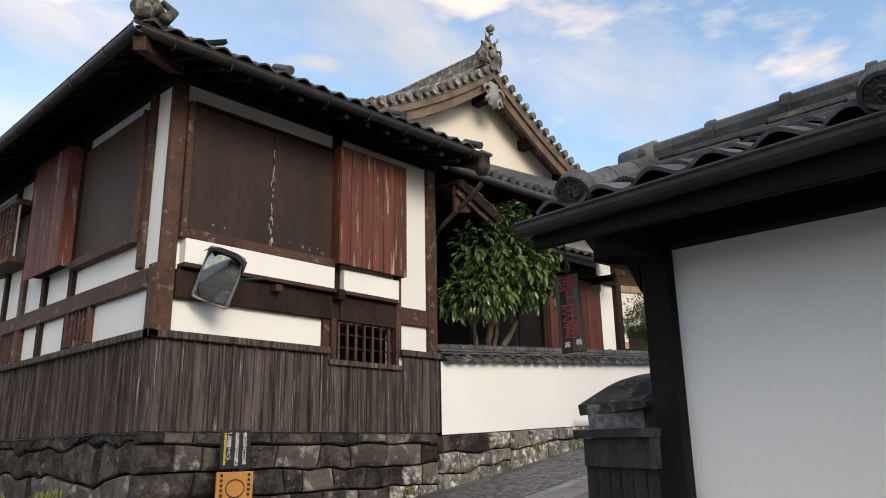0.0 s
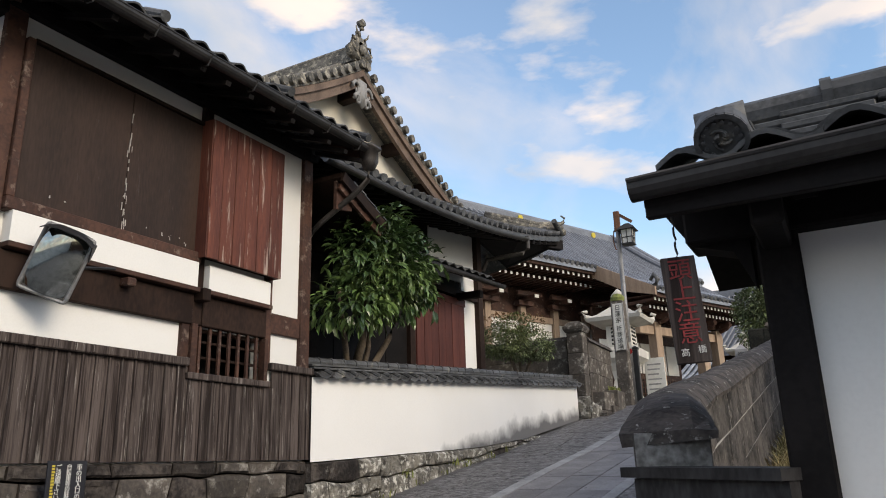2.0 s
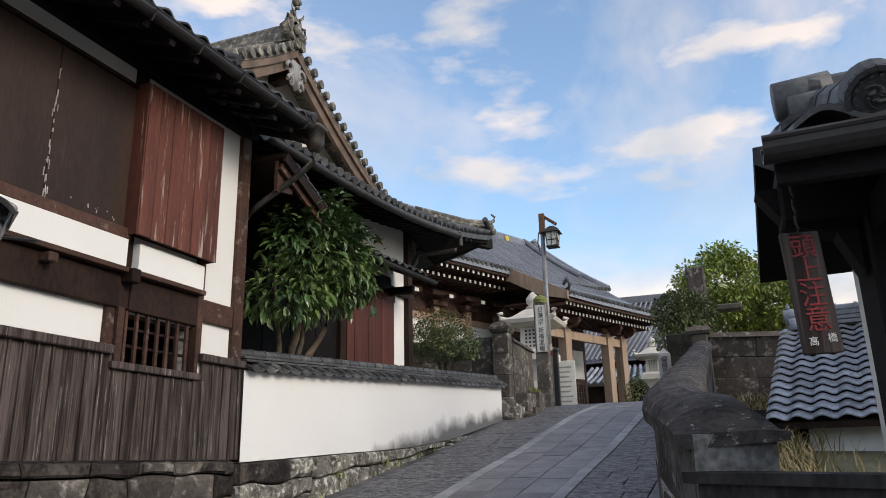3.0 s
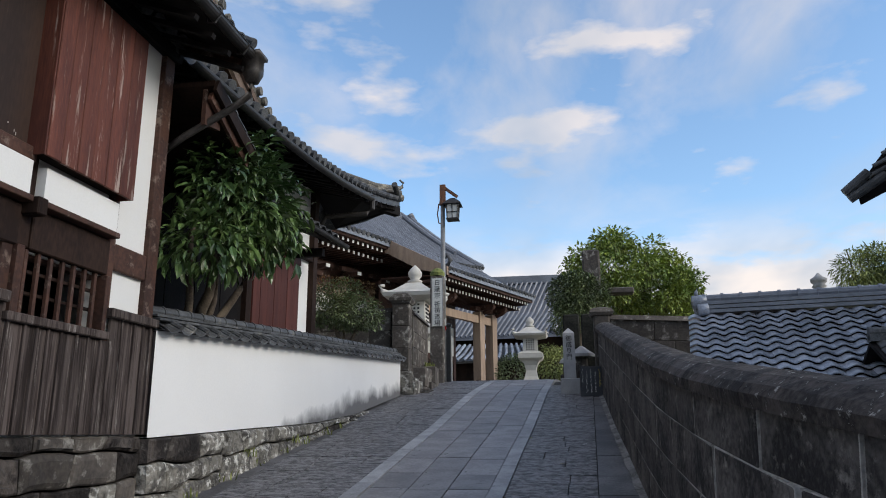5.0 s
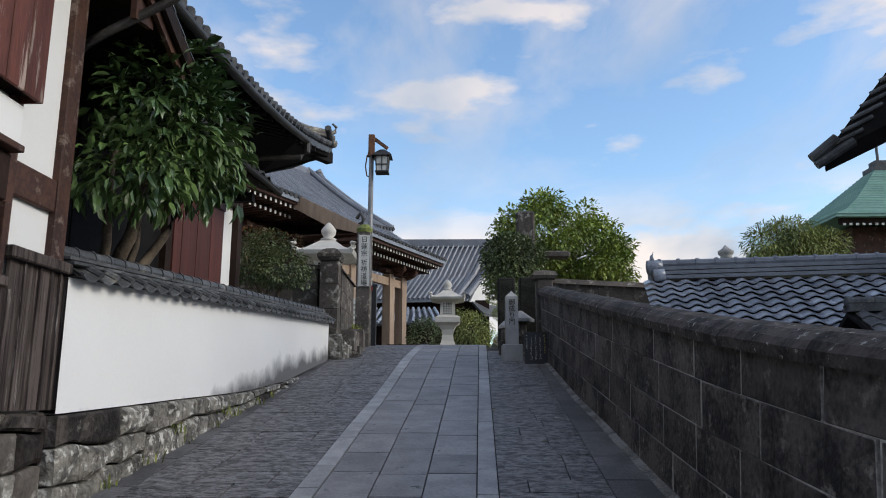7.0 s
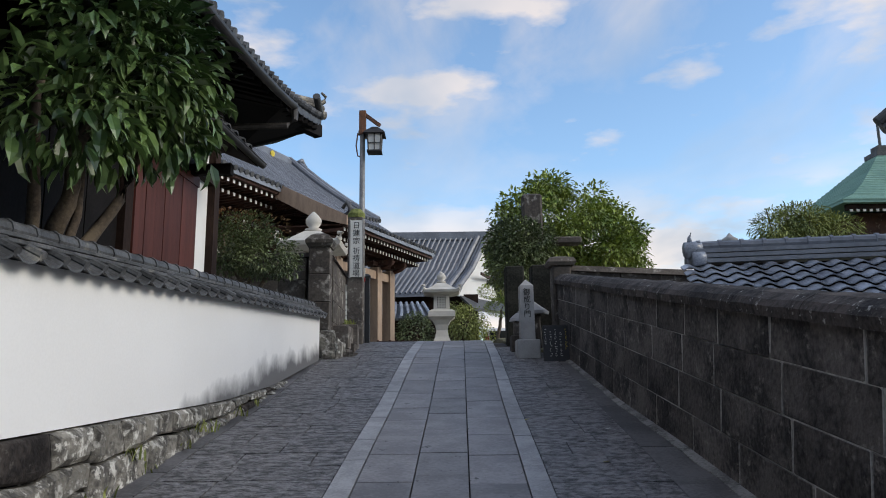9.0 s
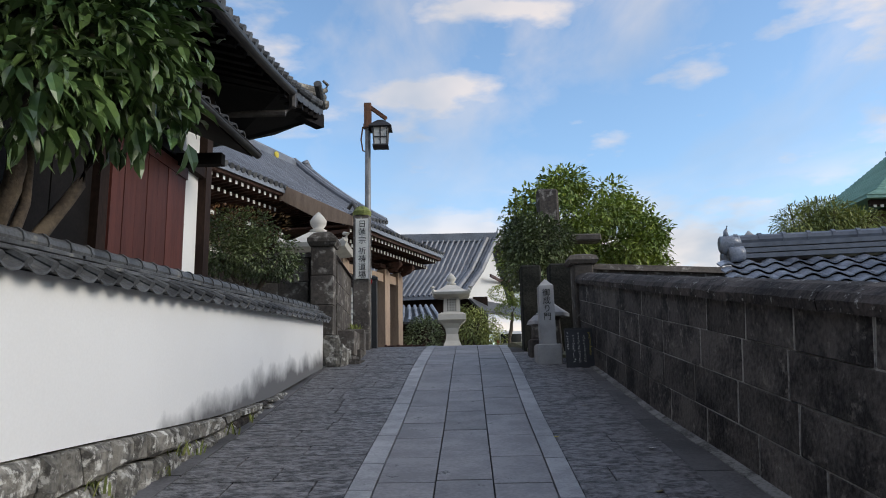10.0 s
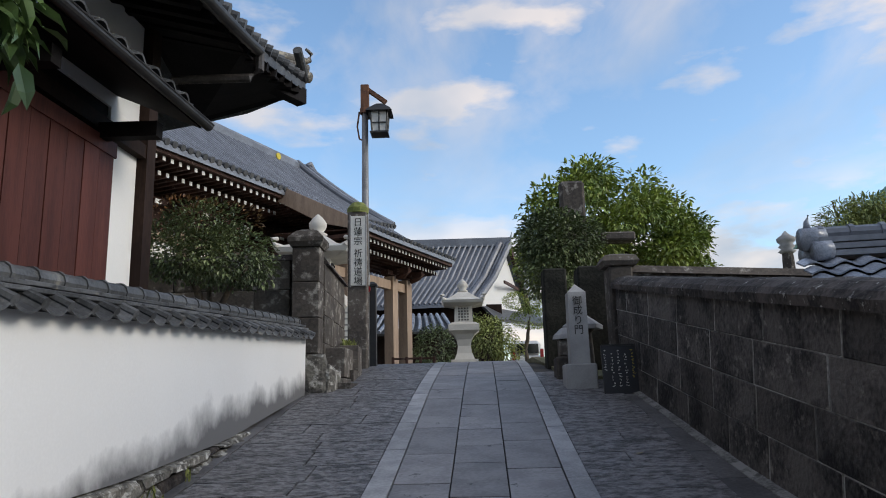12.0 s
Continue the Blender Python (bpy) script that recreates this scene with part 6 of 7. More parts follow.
while y < 17.1:
    y1 = min(y + r_.uniform(0.95, 1.3), 17.2)
    ca, cb, za, zb = lerp(CL, max(y, 3.62)), lerp(CL, y1), lerp(CZ, max(y, 3.62)), lerp(CZ, y1)
    rows = []
    for j in range(7):
        q = j / 6
        yy_ = y + 0.006 + (y1 - y - 0.012) * q
        cx, cz = ca + (cb - ca) * q, za + (zb - za) * q
        row = []
        for dx, dz in ((-0.205, -0.055), (-0.215, 0.015), (-0.18, 0.06), (-0.10, 0.105), (0.0, 0.122), (0.10, 0.105), (0.17, 0.05), (0.2, 0.0), (0.195, -0.03)):
            hip = min(1.0, 0.05 + (yy_ - 3.58) / 0.30)
            dz = dz * hip if dz > 0 else dz
            nz_ = noise.noise(Vector((dx * 9, yy_ * 5, cz * 3))) * 0.010
            row.append((cx + dx, yy_, cz + dz + nz_))
        rows.append(row)
    mm = Mesh()
    n9 = 9
    mm.add([p for row in rows for p in row], [(i * n9 + j, i * n9 + j + 1, (i + 1) * n9 + j + 1, (i + 1) * n9 + j) for i in range(6) for j in range(8)]
           + [(i * n9 + 8, i * n9, (i + 1) * n9, (i + 1) * n9 + 8) for i in range(6)] + [tuple(range(9)), tuple(reversed(range(54, 63)))])
    part("coping_stone", mm, STONE_COPE, rw)
    y = y1
# end pillar and the cross wall behind it
xw = thing("cross_wall", "weathered brown masonry wall with a thin flat coping", "wall", kind="structure", at=(-1, 17.6, 2.6))
part("wall_core", Mesh().box(-2.5, 1.6, 17.5, 17.68, 2.2, 3.98), JOINT, xw)


def cross(u0, u1, z0, z1, r2, me):
    place("stone_block", me, scaled((u0 + u1) / 2, 17.5, 4.12 - 0.05 * (u0 + 2.5) - (z0 + z1) / 2, (u1 - u0) * 0.99, 0.2, (z1 - z0) * 0.985, 0, 2.5), xw)


courses(-2.4, 1.6, [0.46, 0.44, 0.46, 0.4], cross, 0.5, 0.95, 15, lambda u, z, r2: r2.choice(OLD))
part("coping", Mesh().prism([(-2.45, 17.34, 4.10), (-2.45, 17.72, 4.10), (-2.45, 17.66, 4.21), (-2.45, 17.40, 4.21)], (4.0, 0, -0.2)), STONE_OLD, xw)
part("end_pillar", Mesh().cbox(-2.74, -2.40, 17.22, 17.6, 2.3, 4.18, 0.03), STONE_OLD, xw)
part("pillar_cap", Mesh().lathe(-2.57, 17.41, [(0.22, 4.18), (0.26, 4.24), (0.22, 4.32), (0.1, 4.36)], square=True), STONE_OLD, xw)

# ---- gatehouse beside the start ----
gh = thing("gatehouse", "low gatehouse with white wall, black timbers and thick tile roof", "gatehouse", at=(0, 3.3, 0))
part("plaster_wall", Mesh().box(-1.5, 4.5, 3.18, 3.34, -0.3, 2.39), PLASTER, gh, "plain white wall in the shade of the eaves")
part("corner_post", Mesh().cbox(-1.64, -1.5, 3.12, 3.28, -0.3, 2.62, 0.01), WOOD_BLACK, gh)
part("wall_plate", Mesh().cbox(-1.88, 4.5, 3.10, 3.32, 2.38, 2.58, 0.01), WOOD_BLACK, gh)
part("side_wall", Mesh().box(-1.56, -1.5, 3.34, 3.9, -0.3, 2.56), WOOD_BLACK, gh)
part("rear_wall", Mesh().box(-1.56, 4.5, 3.9, 4.0, -0.3, 2.6), PLASTER, gh)
g_roof = part("roof", Mesh().sheet([[(-1.92, 2.66, 2.475), (4.6, 2.66, 2.67)], [(-1.92, 3.4, 2.78), (4.6, 3.4, 3.03)], [(-1.92, 4.15, 2.475), (4.6, 4.15, 2.67)]], (0, 0, -0.07)), WOOD_BLACK, gh, "grey tile roof with round end tiles")
part("gutter", gutter_mesh((-1.95, 2.62, 2.475), (4.6, 2.62, 2.67), 0.05), METAL, gh, "dark box gutter")
part("fascia", Mesh().cbox(-1.92, 4.6, 2.665, 2.70, 2.37, 2.47, 0.004), WOOD_BLACK, gh)
for k in range(7):
    x = -1.45 + k * 0.8
    part("rafter", Mesh().beam((x, 2.72, 2.40), (x, 3.14, 2.53), 0.07, 0.07), WOOD_BLACK, gh)
part("arm_beam", Mesh().cbox(-1.62, -1.52, 2.78, 3.12, 2.32, 2.44, 0.01), WOOD_BLACK, gh)
part("arm_beam", Mesh().prism([(-1.95, 3.15, 2.52), (-1.66, 3.15, 2.52), (-1.66, 3.15, 2.2), (-1.72, 3.15, 2.34), (-1.86, 3.15, 2.38)], (0, 0.12, 0)), WOOD_BLACK, gh)
PAN2 = pantile(0.24, 0.26, TILE)
fm, wdt, ln = slope_frame((-1.86, 2.63, 2.485), (4.5, 2.63, 2.675), (-1.86, 3.4, 2.80))
for i in range(26):
    for j in range(3):
        place("roof_tile", PAN2, fm @ pose(i * 0.245 + rnd.uniform(-0.006, 0.006), j * 0.25, 0.012 + rnd.uniform(0, 0.008), rnd.uniform(-2, 2)), g_roof)
DISC, RUN = disc_end(0.084, TILE), round_tile(0.068, 0.27, TILE)
for x in (-1.65, -0.44, 0.8, 2.05, 3.3):
    fm2, _, _ = slope_frame((x, 2.63, 2.575 + 0.03 * (x + 1.65)), (x + 1, 2.63, 2.605 + 0.03 * (x + 1.65)), (x, 3.4, 2.9 + 0.03 * (x + 1.65)))
    place("tile_end", DISC, fm2 @ pose(0, -0.03, 0.0, 20), g_roof)
    for j in range(3):
        place("cover_tile", RUN, fm2 @ pose(0, 0.04 + j * 0.25, 0.0), g_roof)
for j in range(4):
    for k in range(13):
        x0 = -1.62 + k * 0.46 + 0.12 * (j % 2)
        part("ridge_tile", Mesh().cbox(x0, x0 + 0.45, 3.26 + 0.02 * j, 3.54 - 0.02 * j, 2.785 + 0.035 * j + 0.05 * (x0 + 1.62), 2.815 + 0.035 * j + 0.05 * (x0 + 1.62), 0.006), TILE, g_roof)
for k in range(16):
    x0 = -1.70 + k * 0.36
    part("ridge_cap", Mesh().tube([(x0, 3.4, 2.96 + 0.05 * (x0 + 1.62)), (x0 + 0.04, 3.4, 2.96 + 0.05 * (x0 + 1.62))], 0.078, 10).tube([(x0 + 0.04, 3.4, 2.96 + 0.05 * (x0 + 1.62)), (x0 + 0.36, 3.4, 2.965 + 0.05 * (x0 + 1.62))], 0.066, 10), TILE, g_roof)
m = Mesh()
m.tube([(-1.78, 3.32, 2.86), (-1.64, 3.32, 2.87)], 0.065, 10)
m.tube([(-1.80, 3.48, 2.86), (-1.64, 3.48, 2.87)], 0.065, 10)
m.tube([(-1.82, 3.4, 2.95), (-1.62, 3.4, 2.965)], 0.075, 12)
part("ridge_ornament", m, TILE, g_roof, "rounded ridge-end tiles", True)
fence = thing("wooden_fence", "low black boarded fence panel with a plank ledge", "fence", at=(-1.8, 3.3, 0))
FA, FB = Vector((-1.60, 3.13, 0)), Vector((-2.22, 3.56, 0))
FU = (FB - FA).normalized()
part("ledge", Mesh().beam(FA + Vector((0, 0, 1.555)), FB + FU * 0.04 + Vector((0, 0, 1.565)), 0.22, 0.04), WOOD_WORN, fence)
part("post", Mesh().beam(FB + Vector((0, 0, 0.1)), FB + Vector((0, 0, 1.54)), 0.08, 0.08, (0, 1, 0)), WOOD_WORN, fence)
for k in range(5):
    p = FA + FU * (0.1 + 0.135 * k)
    part("board", Mesh().beam(p + Vector((0, 0, 0.0)), p + Vector((0, 0, 1.5)), 0.125, 0.03, FU.cross(Vector((0, 0, 1)))), WOOD_WORN, fence)
part("rail", Mesh().beam(FA + Vector((-0.03, -0.03, 1.47)), FB + Vector((-0.03, -0.03, 1.47)), 0.05, 0.14), WOOD_WORN, fence)
hs = thing("hanging_sign", "narrow weathered wooden board with faded red lettering on a chain", "sign", at=(-1.9, 2.84, 2.1))
bd = part("board", Mesh().cbox(-0.056, 0.056, -0.01, 0.01, -0.36, 0.0, 0.003), WOOD_GREY, hs)
hm = pose(-1.87, 2.84, 2.27, 0, -3, 20)
bd.matrix_basis = hm
writing("頭上注意", 0.078, hm @ pose(0, -0.0115, -0.012, 90), RED_PAINT, hs, 0.92)
writing("高", 0.028, hm @ pose(-0.026, -0.0115, -0.312, 90), SIGN_WHITE, hs)
writing("橋", 0.028, hm @ pose(0.028, -0.0115, -0.305, 90), SIGN_WHITE, hs)
for k in range(6):
    part("chain_link", Mesh().tube([(-1.87, 2.84, 2.27 + k * 0.026), (-1.866 - 0.005 * (k % 2), 2.842, 2.282 + k * 0.026), (-1.87, 2.84, 2.297 + k * 0.026)], 0.004, 5), IRON, hs)

# ---- small roof house below the wall ----
rh = thing("tiled_house", "low white-walled house with a blue-grey pantile roof", "house", at=(1.5, 14, 1.5))
O, RX, RD = Vector((-0.86, 15.1, 3.79)), Vector((0.985, -0.17, 0.0)), Vector((-0.24, -0.97, -0.50))
corner = O + RD * 3.5
fm, wdt, ln = slope_frame(corner, corner + RX * 7.0, O)
rroof = part("roof", Mesh().sheet([[corner - RX * 0.04, corner + RX * 7], [O - RX * 0.04, O + RX * 7]], (0, 0, -0.08)).sheet([[O, O + RX * 7], [O + Vector((0.4, 2.4, -1.3)), O + RX * 7 + Vector((0.4, 2.4, -1.3))]], (0, 0, -0.08)), WOOD_DARK, rh, "blue-grey pantiles in neat rows")
BT = pantile(0.30, 0.275, TILE_SKY, 0.028, 0.048)
for i in range(22):
    for j in range(int(ln / 0.272)):
        place("roof_tile", BT, fm @ pose(i * 0.30 + j * 0.0, j * 0.272, 0.012), rroof)
m = Mesh()
for k, (h, w_) in enumerate(((0.05, 0.17), (0.13, 0.15), (0.21, 0.13))):
    m.beam(O + Vector((0, 0, h)), O + RX * 7 + Vector((0, 0, h)), w_ * 2, 0.06)
rg = part("ridge", m, TILE_FAR, rroof)
for k in range(22):
    p = O + RX * (0.02 + k * 0.32) + Vector((0, 0, 0.29))
    part("ridge_cap", Mesh().tube([p, p + RX * 0.05], 0.105, 10).tube([p + RX * 0.05, p + RX * 0.33], 0.085, 10), TILE_FAR, rg)
m = Mesh()
for dy in (-0.14, 0.14):
    m.tube([O + Vector((-0.10, dy, 0.08)), O + Vector((0.08, dy, 0.09))], 0.11, 12)
m.tube([O + Vector((-0.16, 0, 0.24)), O + Vector((0.08, 0, 0.26))], 0.13, 12)
m.tube([O + Vector((-0.08, 0, 0.34)), O + Vector((-0.08, 0, 0.44)), O + Vector((-0.05, 0, 0.52))], 0.05, 8, 0.01)
part("ridge_ornament", m, TILE_SKY, rroof, "rounded ridge-end tiles with a spike", True)
wc = corner + RD * -0.35 + RX * 0.35
part("wall", Mesh().prism([wc, wc + RX * 6.4, wc + RX * 6.4 + Vector((0.7, 3.0, 0)), wc + Vector((0.7, 3.0, 0))], (0, 0, -1.6)), PLASTER, rh)
part("corner_post", Mesh().beam(wc + Vector((0.03, -0.04, -0.08)), wc + Vector((0.03, -0.04, -1.6)), 0.14, 0.14, (0, 1, 0)), WOOD_DARK, rh)
sr = thing("dark_roof_corner", "dark tiled roof corner of a neighbouring house", "house", at=(4.5, 11, 1.2))
C = Vector((1.48, 13.62, 5.58))
E1, E2 = Vector((0.75, -0.35, 1.03)).normalized(), Vector((0.86, -0.32, 0.40)).normalized()
sroof = part("roof", Mesh().sheet([[C, C + E2 * 5], [C + E1 * 4, C + E1 * 4 + E2 * 5]], (0.12, 0.2, -0.2)), WOOD_BLACK, sr, "thick dark eave seen from below")
for k in range(16):
    p = C + E1 * (0.1 + 0.24 * k) + Vector((-0.02, -0.02, 0.05))
    part("cover_tile", Mesh().tube([p + E2 * 0.1, p + E2 * 0.6], 0.036, 10), TILE, sroof)
part("corner_tiles", Mesh().tube([C - E1 * 0.12 + Vector((-0.1, 0, 0.06)), C + E1 * 0.35], 0.085, 10).tube([C - E1 * 0.1 + Vector((-0.05, 0, -0.06)), C + E2 * 0.5], 0.08, 10), TILE, sroof)
part("wall", Mesh().box(4.6, 9, 8.5, 13.5, 1.0, 7.2), WOOD_DARK, sr)
# low shed in front of the tiled house
low_shed = thing("low_shed", "low shed with an old dark tiled roof in the yard", "shed", at=(2.4, 11.7, 1.2))
A = Vector((0.74, 12.0, 2.90))
for side, dv in ((1, Vector((-0.12, -1.1, -0.52))), (-1, Vector((0.12, 1.1, -0.52)))):
    part("roof_slope", Mesh().sheet([[A, A + RX * 4], [A + dv, A + RX * 4 + dv]], (0, 0, -0.06)), WOOD_BLACK, low_shed)
    fm, wdt, ln = slope_frame(A + dv + (RX * 4 if side < 0 else Vector((0, 0, 0))), A + dv + (Vector((0, 0, 0)) if side < 0 else RX * 4), A + (RX * 4 if side < 0 else Vector((0, 0, 0))))
    for i in range(14):
        for j in range(4):
            place("roof_tile", EAVE_TILE, fm @ pose(i * 0.275, j * 0.29, 0.012), low_shed)
part("ridge", Mesh().beam(A + Vector((0, 0, 0.05)), A + RX * 4 + Vector((0, 0, 0.05)), 0.26, 0.1), TILE, low_shed)
for k in range(12):
    p = A + RX * (k * 0.33) + Vector((0, 0, 0.12))
    part("ridge_cap", Mesh().tube([p, p + RX * 0.05], 0.095, 10).tube([p + RX * 0.05, p + RX * 0.33], 0.08, 10), TILE, low_shed)
part("wall", Mesh().prism([A + Vector((0.3, -0.7, -0.45)), A + RX * 3.8 + Vector((0, -0.7, -0.45)), A + RX * 3.8 + Vector((0, 0.7, -0.45)), A + Vector((0.3, 0.7, -0.45))], (0, 0, -1.5)), WOOD_DARK, low_shed)
# finial of a hidden far roof; the shaft is added to hold it up
pag = thing("far_roof_finial", "slim grey finial of a far roof, on an added shaft behind the tiled roof", "pagoda", at=(7.4, 34, 2.4))
part("shaft", Mesh().lathe(7.4, 34, [(0.30, 2.3), (0.22, 7.20), (0.2, 7.40)], 8), STONE_OLD, pag)
part("ringed_top", Mesh().lathe(7.4, 34, [(0.2, 7.40), (0.32, 7.48), (0.2, 7.58), (0.3, 7.66), (0.22, 7.76), (0.32, 7.86), (0.34, 7.98), (0.16, 8.10), (0.03, 8.25)], 12), GRANITE_GREY, pag, "", True)
# copper roof far off
cr = thing("copper_roof_hall", "far hall with a green copper pyramid roof", "temple", at=(17.4, 39, 2.5))
part("wall", Mesh().box(13.8, 21, 35.5, 42.5, 2.3, 9.4), WOOD_BROWN, cr)
CPROF = [(5.1, 9.5), (5.1, 9.65), (4.0, 10.15), (2.9, 10.9), (1.8, 11.85), (0.75, 12.8), (0.42, 13.1)]
croof = part("roof", Mesh().lathe(17.4, 39, CPROF, square=True), COPPER, cr)
for k in range(26):
    z = 9.65 + 3.4 * k / 26
    r = lerp([(z_, r_0) for r_0, z_ in CPROF[1:]], z) + 0.01
    part("seam", Mesh().beam((17.4 - r, 39 - r, z), (17.4 + r, 39 - r, z), 0.04, 0.035), COPPER, croof)
    part("seam", Mesh().beam((17.4 - r, 39 - r, z), (17.4 - r, 39 + r, z), 0.04, 0.035), COPPER, croof)
part("finial", Mesh().lathe(17.4, 39, [(0.55, 13.0), (0.55, 13.25), (0.32, 13.3), (0.32, 13.6)], square=True), TILE, cr)
part("finial_rod", Mesh().tube([(17.4, 39, 13.5), (17.4, 39, 15.0)], 0.07, 8), TILE, cr)
part("eave", Mesh().box(12.6, 22.2, 34.2, 34.4, 9.25, 9.5), WOOD_DARK, cr)
for k in range(34):
    part("rafter_end", Mesh().box(12.7 + k * 0.28, 12.82 + k * 0.28, 34.16, 34.2, 9.17, 9.27), SIGN_WHITE, croof)

# ---- plants ----
plant("broad_leaved_tree", "small evergreen tree with large glossy drooping leaves and pale trunks", "tree", (-7.75, 9.35, 2.55),
      [([(-7.70, 9.35, 2.5), (-7.72, 9.3, 3.1), (-7.5, 9.1, 3.6), (-7.3, 9.0, 4.3)], 0.09), ([(-7.72, 9.42, 2.5), (-7.66, 9.55, 3.0), (-7.4, 9.7, 3.5), (-7.2, 9.8, 4.2)], 0.07), ([(-7.74, 9.25, 2.5), (-7.74, 9.05, 3.1), (-7.6, 8.7, 3.6), (-7.4, 8.4, 4.0)], 0.06), ([(-7.7, 9.3, 2.6), (-7.6, 9.4, 3.3), (-7.6, 9.3, 4.6)], 0.05)],
      [(-7.3, 9.15, 4.55, 0.62, 0.85, 0.72), (-7.25, 9.5, 4.25, 0.55, 0.75, 0.6), (-7.35, 8.7, 3.85, 0.45, 0.7, 0.38), (-7.35, 9.3, 5.05, 0.42, 0.55, 0.38), (-7.0, 9.5, 4.5, 0.42, 0.6, 0.55), (-7.55, 8.35, 3.72, 0.3, 0.32, 0.25), (-7.1, 10.0, 4.25, 0.3, 0.32, 0.35), (-7.0, 9.2, 5.2, 0.22, 0.3, 0.2), (-6.85, 10.05, 4.7, 0.22, 0.25, 0.28), (-7.5, 8.15, 3.7, 0.2, 0.22, 0.16), (-7.2, 9.75, 5.15, 0.25, 0.28, 0.2), (-6.85, 9.8, 4.0, 0.2, 0.25, 0.25)],
      2500, 0.185, LEAF_BIG, 4, 0.42, 0.38, shell=0.35)
plant("clipped_shrub", "rounded garden shrub with small dark leaves and russet tips", "shrub", (-7.95, 16.0, 2.75),
      [([(-7.9, 16.0, 2.7), (-7.95, 16.0, 3.3), (-8.1, 15.9, 3.8), (-8.3, 15.9, 4.1)], 0.07), ([(-7.95, 16.0, 3.3), (-7.7, 16.0, 3.8), (-7.5, 16.05, 4.1)], 0.05), ([(-7.95, 16.0, 3.4), (-8.0, 16.2, 4.4)], 0.04)],
      [(-8.3, 15.9, 4.3, 0.6, 0.55, 0.42), (-7.75, 15.95, 4.2, 0.62, 0.55, 0.4), (-8.05, 16.0, 4.6, 0.55, 0.5, 0.34), (-7.45, 16.0, 4.05, 0.36, 0.4, 0.25), (-8.65, 15.9, 4.25, 0.3, 0.35, 0.28)],
      6500, 0.062, LEAF_DARK, 8, 0.1, 0.5, shell=0.45, extra=([(-8.3, 15.9, 4.75, 0.5, 0.4, 0.2), (-7.8, 15.95, 4.68, 0.5, 0.4, 0.2)], 420, LEAF_RED))
rt = random.Random(12)
blobs = []
for k in range(64):
    a, b = rt.uniform(0, 6.28), rt.uniform(-0.35, 1)
    rr_ = math.sqrt(max(0, 1 - b * b))
    blobs.append((-1.45 + 1.74 * rr_ * math.cos(a), 23.2 + 1.7 * rr_ * math.sin(a), 5.7 + 1.6 * b - 0.45 * max(0.0, math.cos(a)) * rr_, rt.uniform(0.42, 0.68), rt.uniform(0.42, 0.68), rt.uniform(0.26, 0.42)))
plant("spreading_tree", "broad evergreen tree with a domed yellow-green crown", "tree", (-1.2, 23.3, 3.2),
      [([(-1.2, 23.3, 3.1), (-1.2, 23.25, 4.2), (-1.7, 23.0, 5.2), (-2.2, 22.8, 6.4)], 0.16), ([(-1.2, 23.25, 4.0), (-0.6, 23.1, 5.0), (0.1, 23.0, 5.8)], 0.11), ([(-1.2, 23.25, 4.2), (-1.0, 23.4, 5.6), (-0.8, 23.4, 6.9)], 0.12), ([(-1.2, 23.2, 3.9), (-0.4, 22.6, 4.5), (0.4, 22.4, 4.9)], 0.07)],
      blobs + [(-1.4, 23.2, 5.5, 1.2, 1.2, 0.8)], 24000, 0.135, LEAF_TREE, 6, 0.1, 0.44, shell=0.2)
plant("dense_bush", "dense dark green bush on the gate mound", "shrub", (-3.05, 20.3, 3.1),
      [([(-3.05, 20.3, 3.0), (-3.05, 20.3, 4.0), (-3.0, 20.3, 5.0)], 0.1), ([(-3.05, 20.3, 3.6), (-3.4, 20.2, 4.6)], 0.06)],
      [(-3.05, 20.2, 5.15, 0.72, 0.6, 0.62), (-3.2, 20.2, 4.55, 0.55, 0.5, 0.45), (-2.75, 20.2, 5.2, 0.6, 0.5, 0.5), (-3.3, 20.2, 5.3, 0.45, 0.4, 0.4)],
      6500, 0.085, LEAF_DARK, 9, 0.2, 0.5, shell=0.5)
plant("bamboo_clump", "feathery light green bamboo clump", "bamboo", (7.8, 30, 2.4),
      [([(7.8, 30, 2.4), (7.7, 30, 5), (7.2, 30, 8.3)], 0.06), ([(8.1, 30, 2.4), (8.3, 30, 5), (8.8, 30, 8.3)], 0.06), ([(7.9, 30.2, 2.4), (8.0, 30.2, 8.5)], 0.05)],
      [(7.5, 30, 7.5, 0.9, 0.8, 0.8), (8.6, 30, 7.65, 1.0, 0.8, 0.85), (9.6, 30, 7.4, 1.0, 0.8, 0.7), (8.2, 30, 8.15, 0.7, 0.6, 0.35)],
      5500, 0.2, LEAF_LIGHT, 10, 0.3, 0.22, shell=0.2)
plant("garden_maple", "soft light green shrub behind the granite lantern", "shrub", (-3.9, 33, 3.2),
      [([(-3.9, 33, 3.2), (-3.8, 33, 4.3), (-3.5, 33, 5.0)], 0.06)], [(-3.75, 33, 4.5, 0.95, 0.8, 0.75), (-3.2, 33, 4.1, 0.6, 0.6, 0.55), (-4.1, 33, 5.0, 0.55, 0.5, 0.4)],
      3200, 0.12, LEAF_LIGHT, 14, 0.2, 0.4, shell=0.25)
plant("garden_shrub", "low dark shrub beside the shed", "shrub", (-5.8, 36, 3.2), [([(-5.8, 36, 3.2), (-5.7, 36, 4.4)], 0.05)], [(-5.8, 36, 4.4, 0.8, 0.7, 0.9)], 1800, 0.13, LEAF_DARK, 15, 0.2, 0.45)
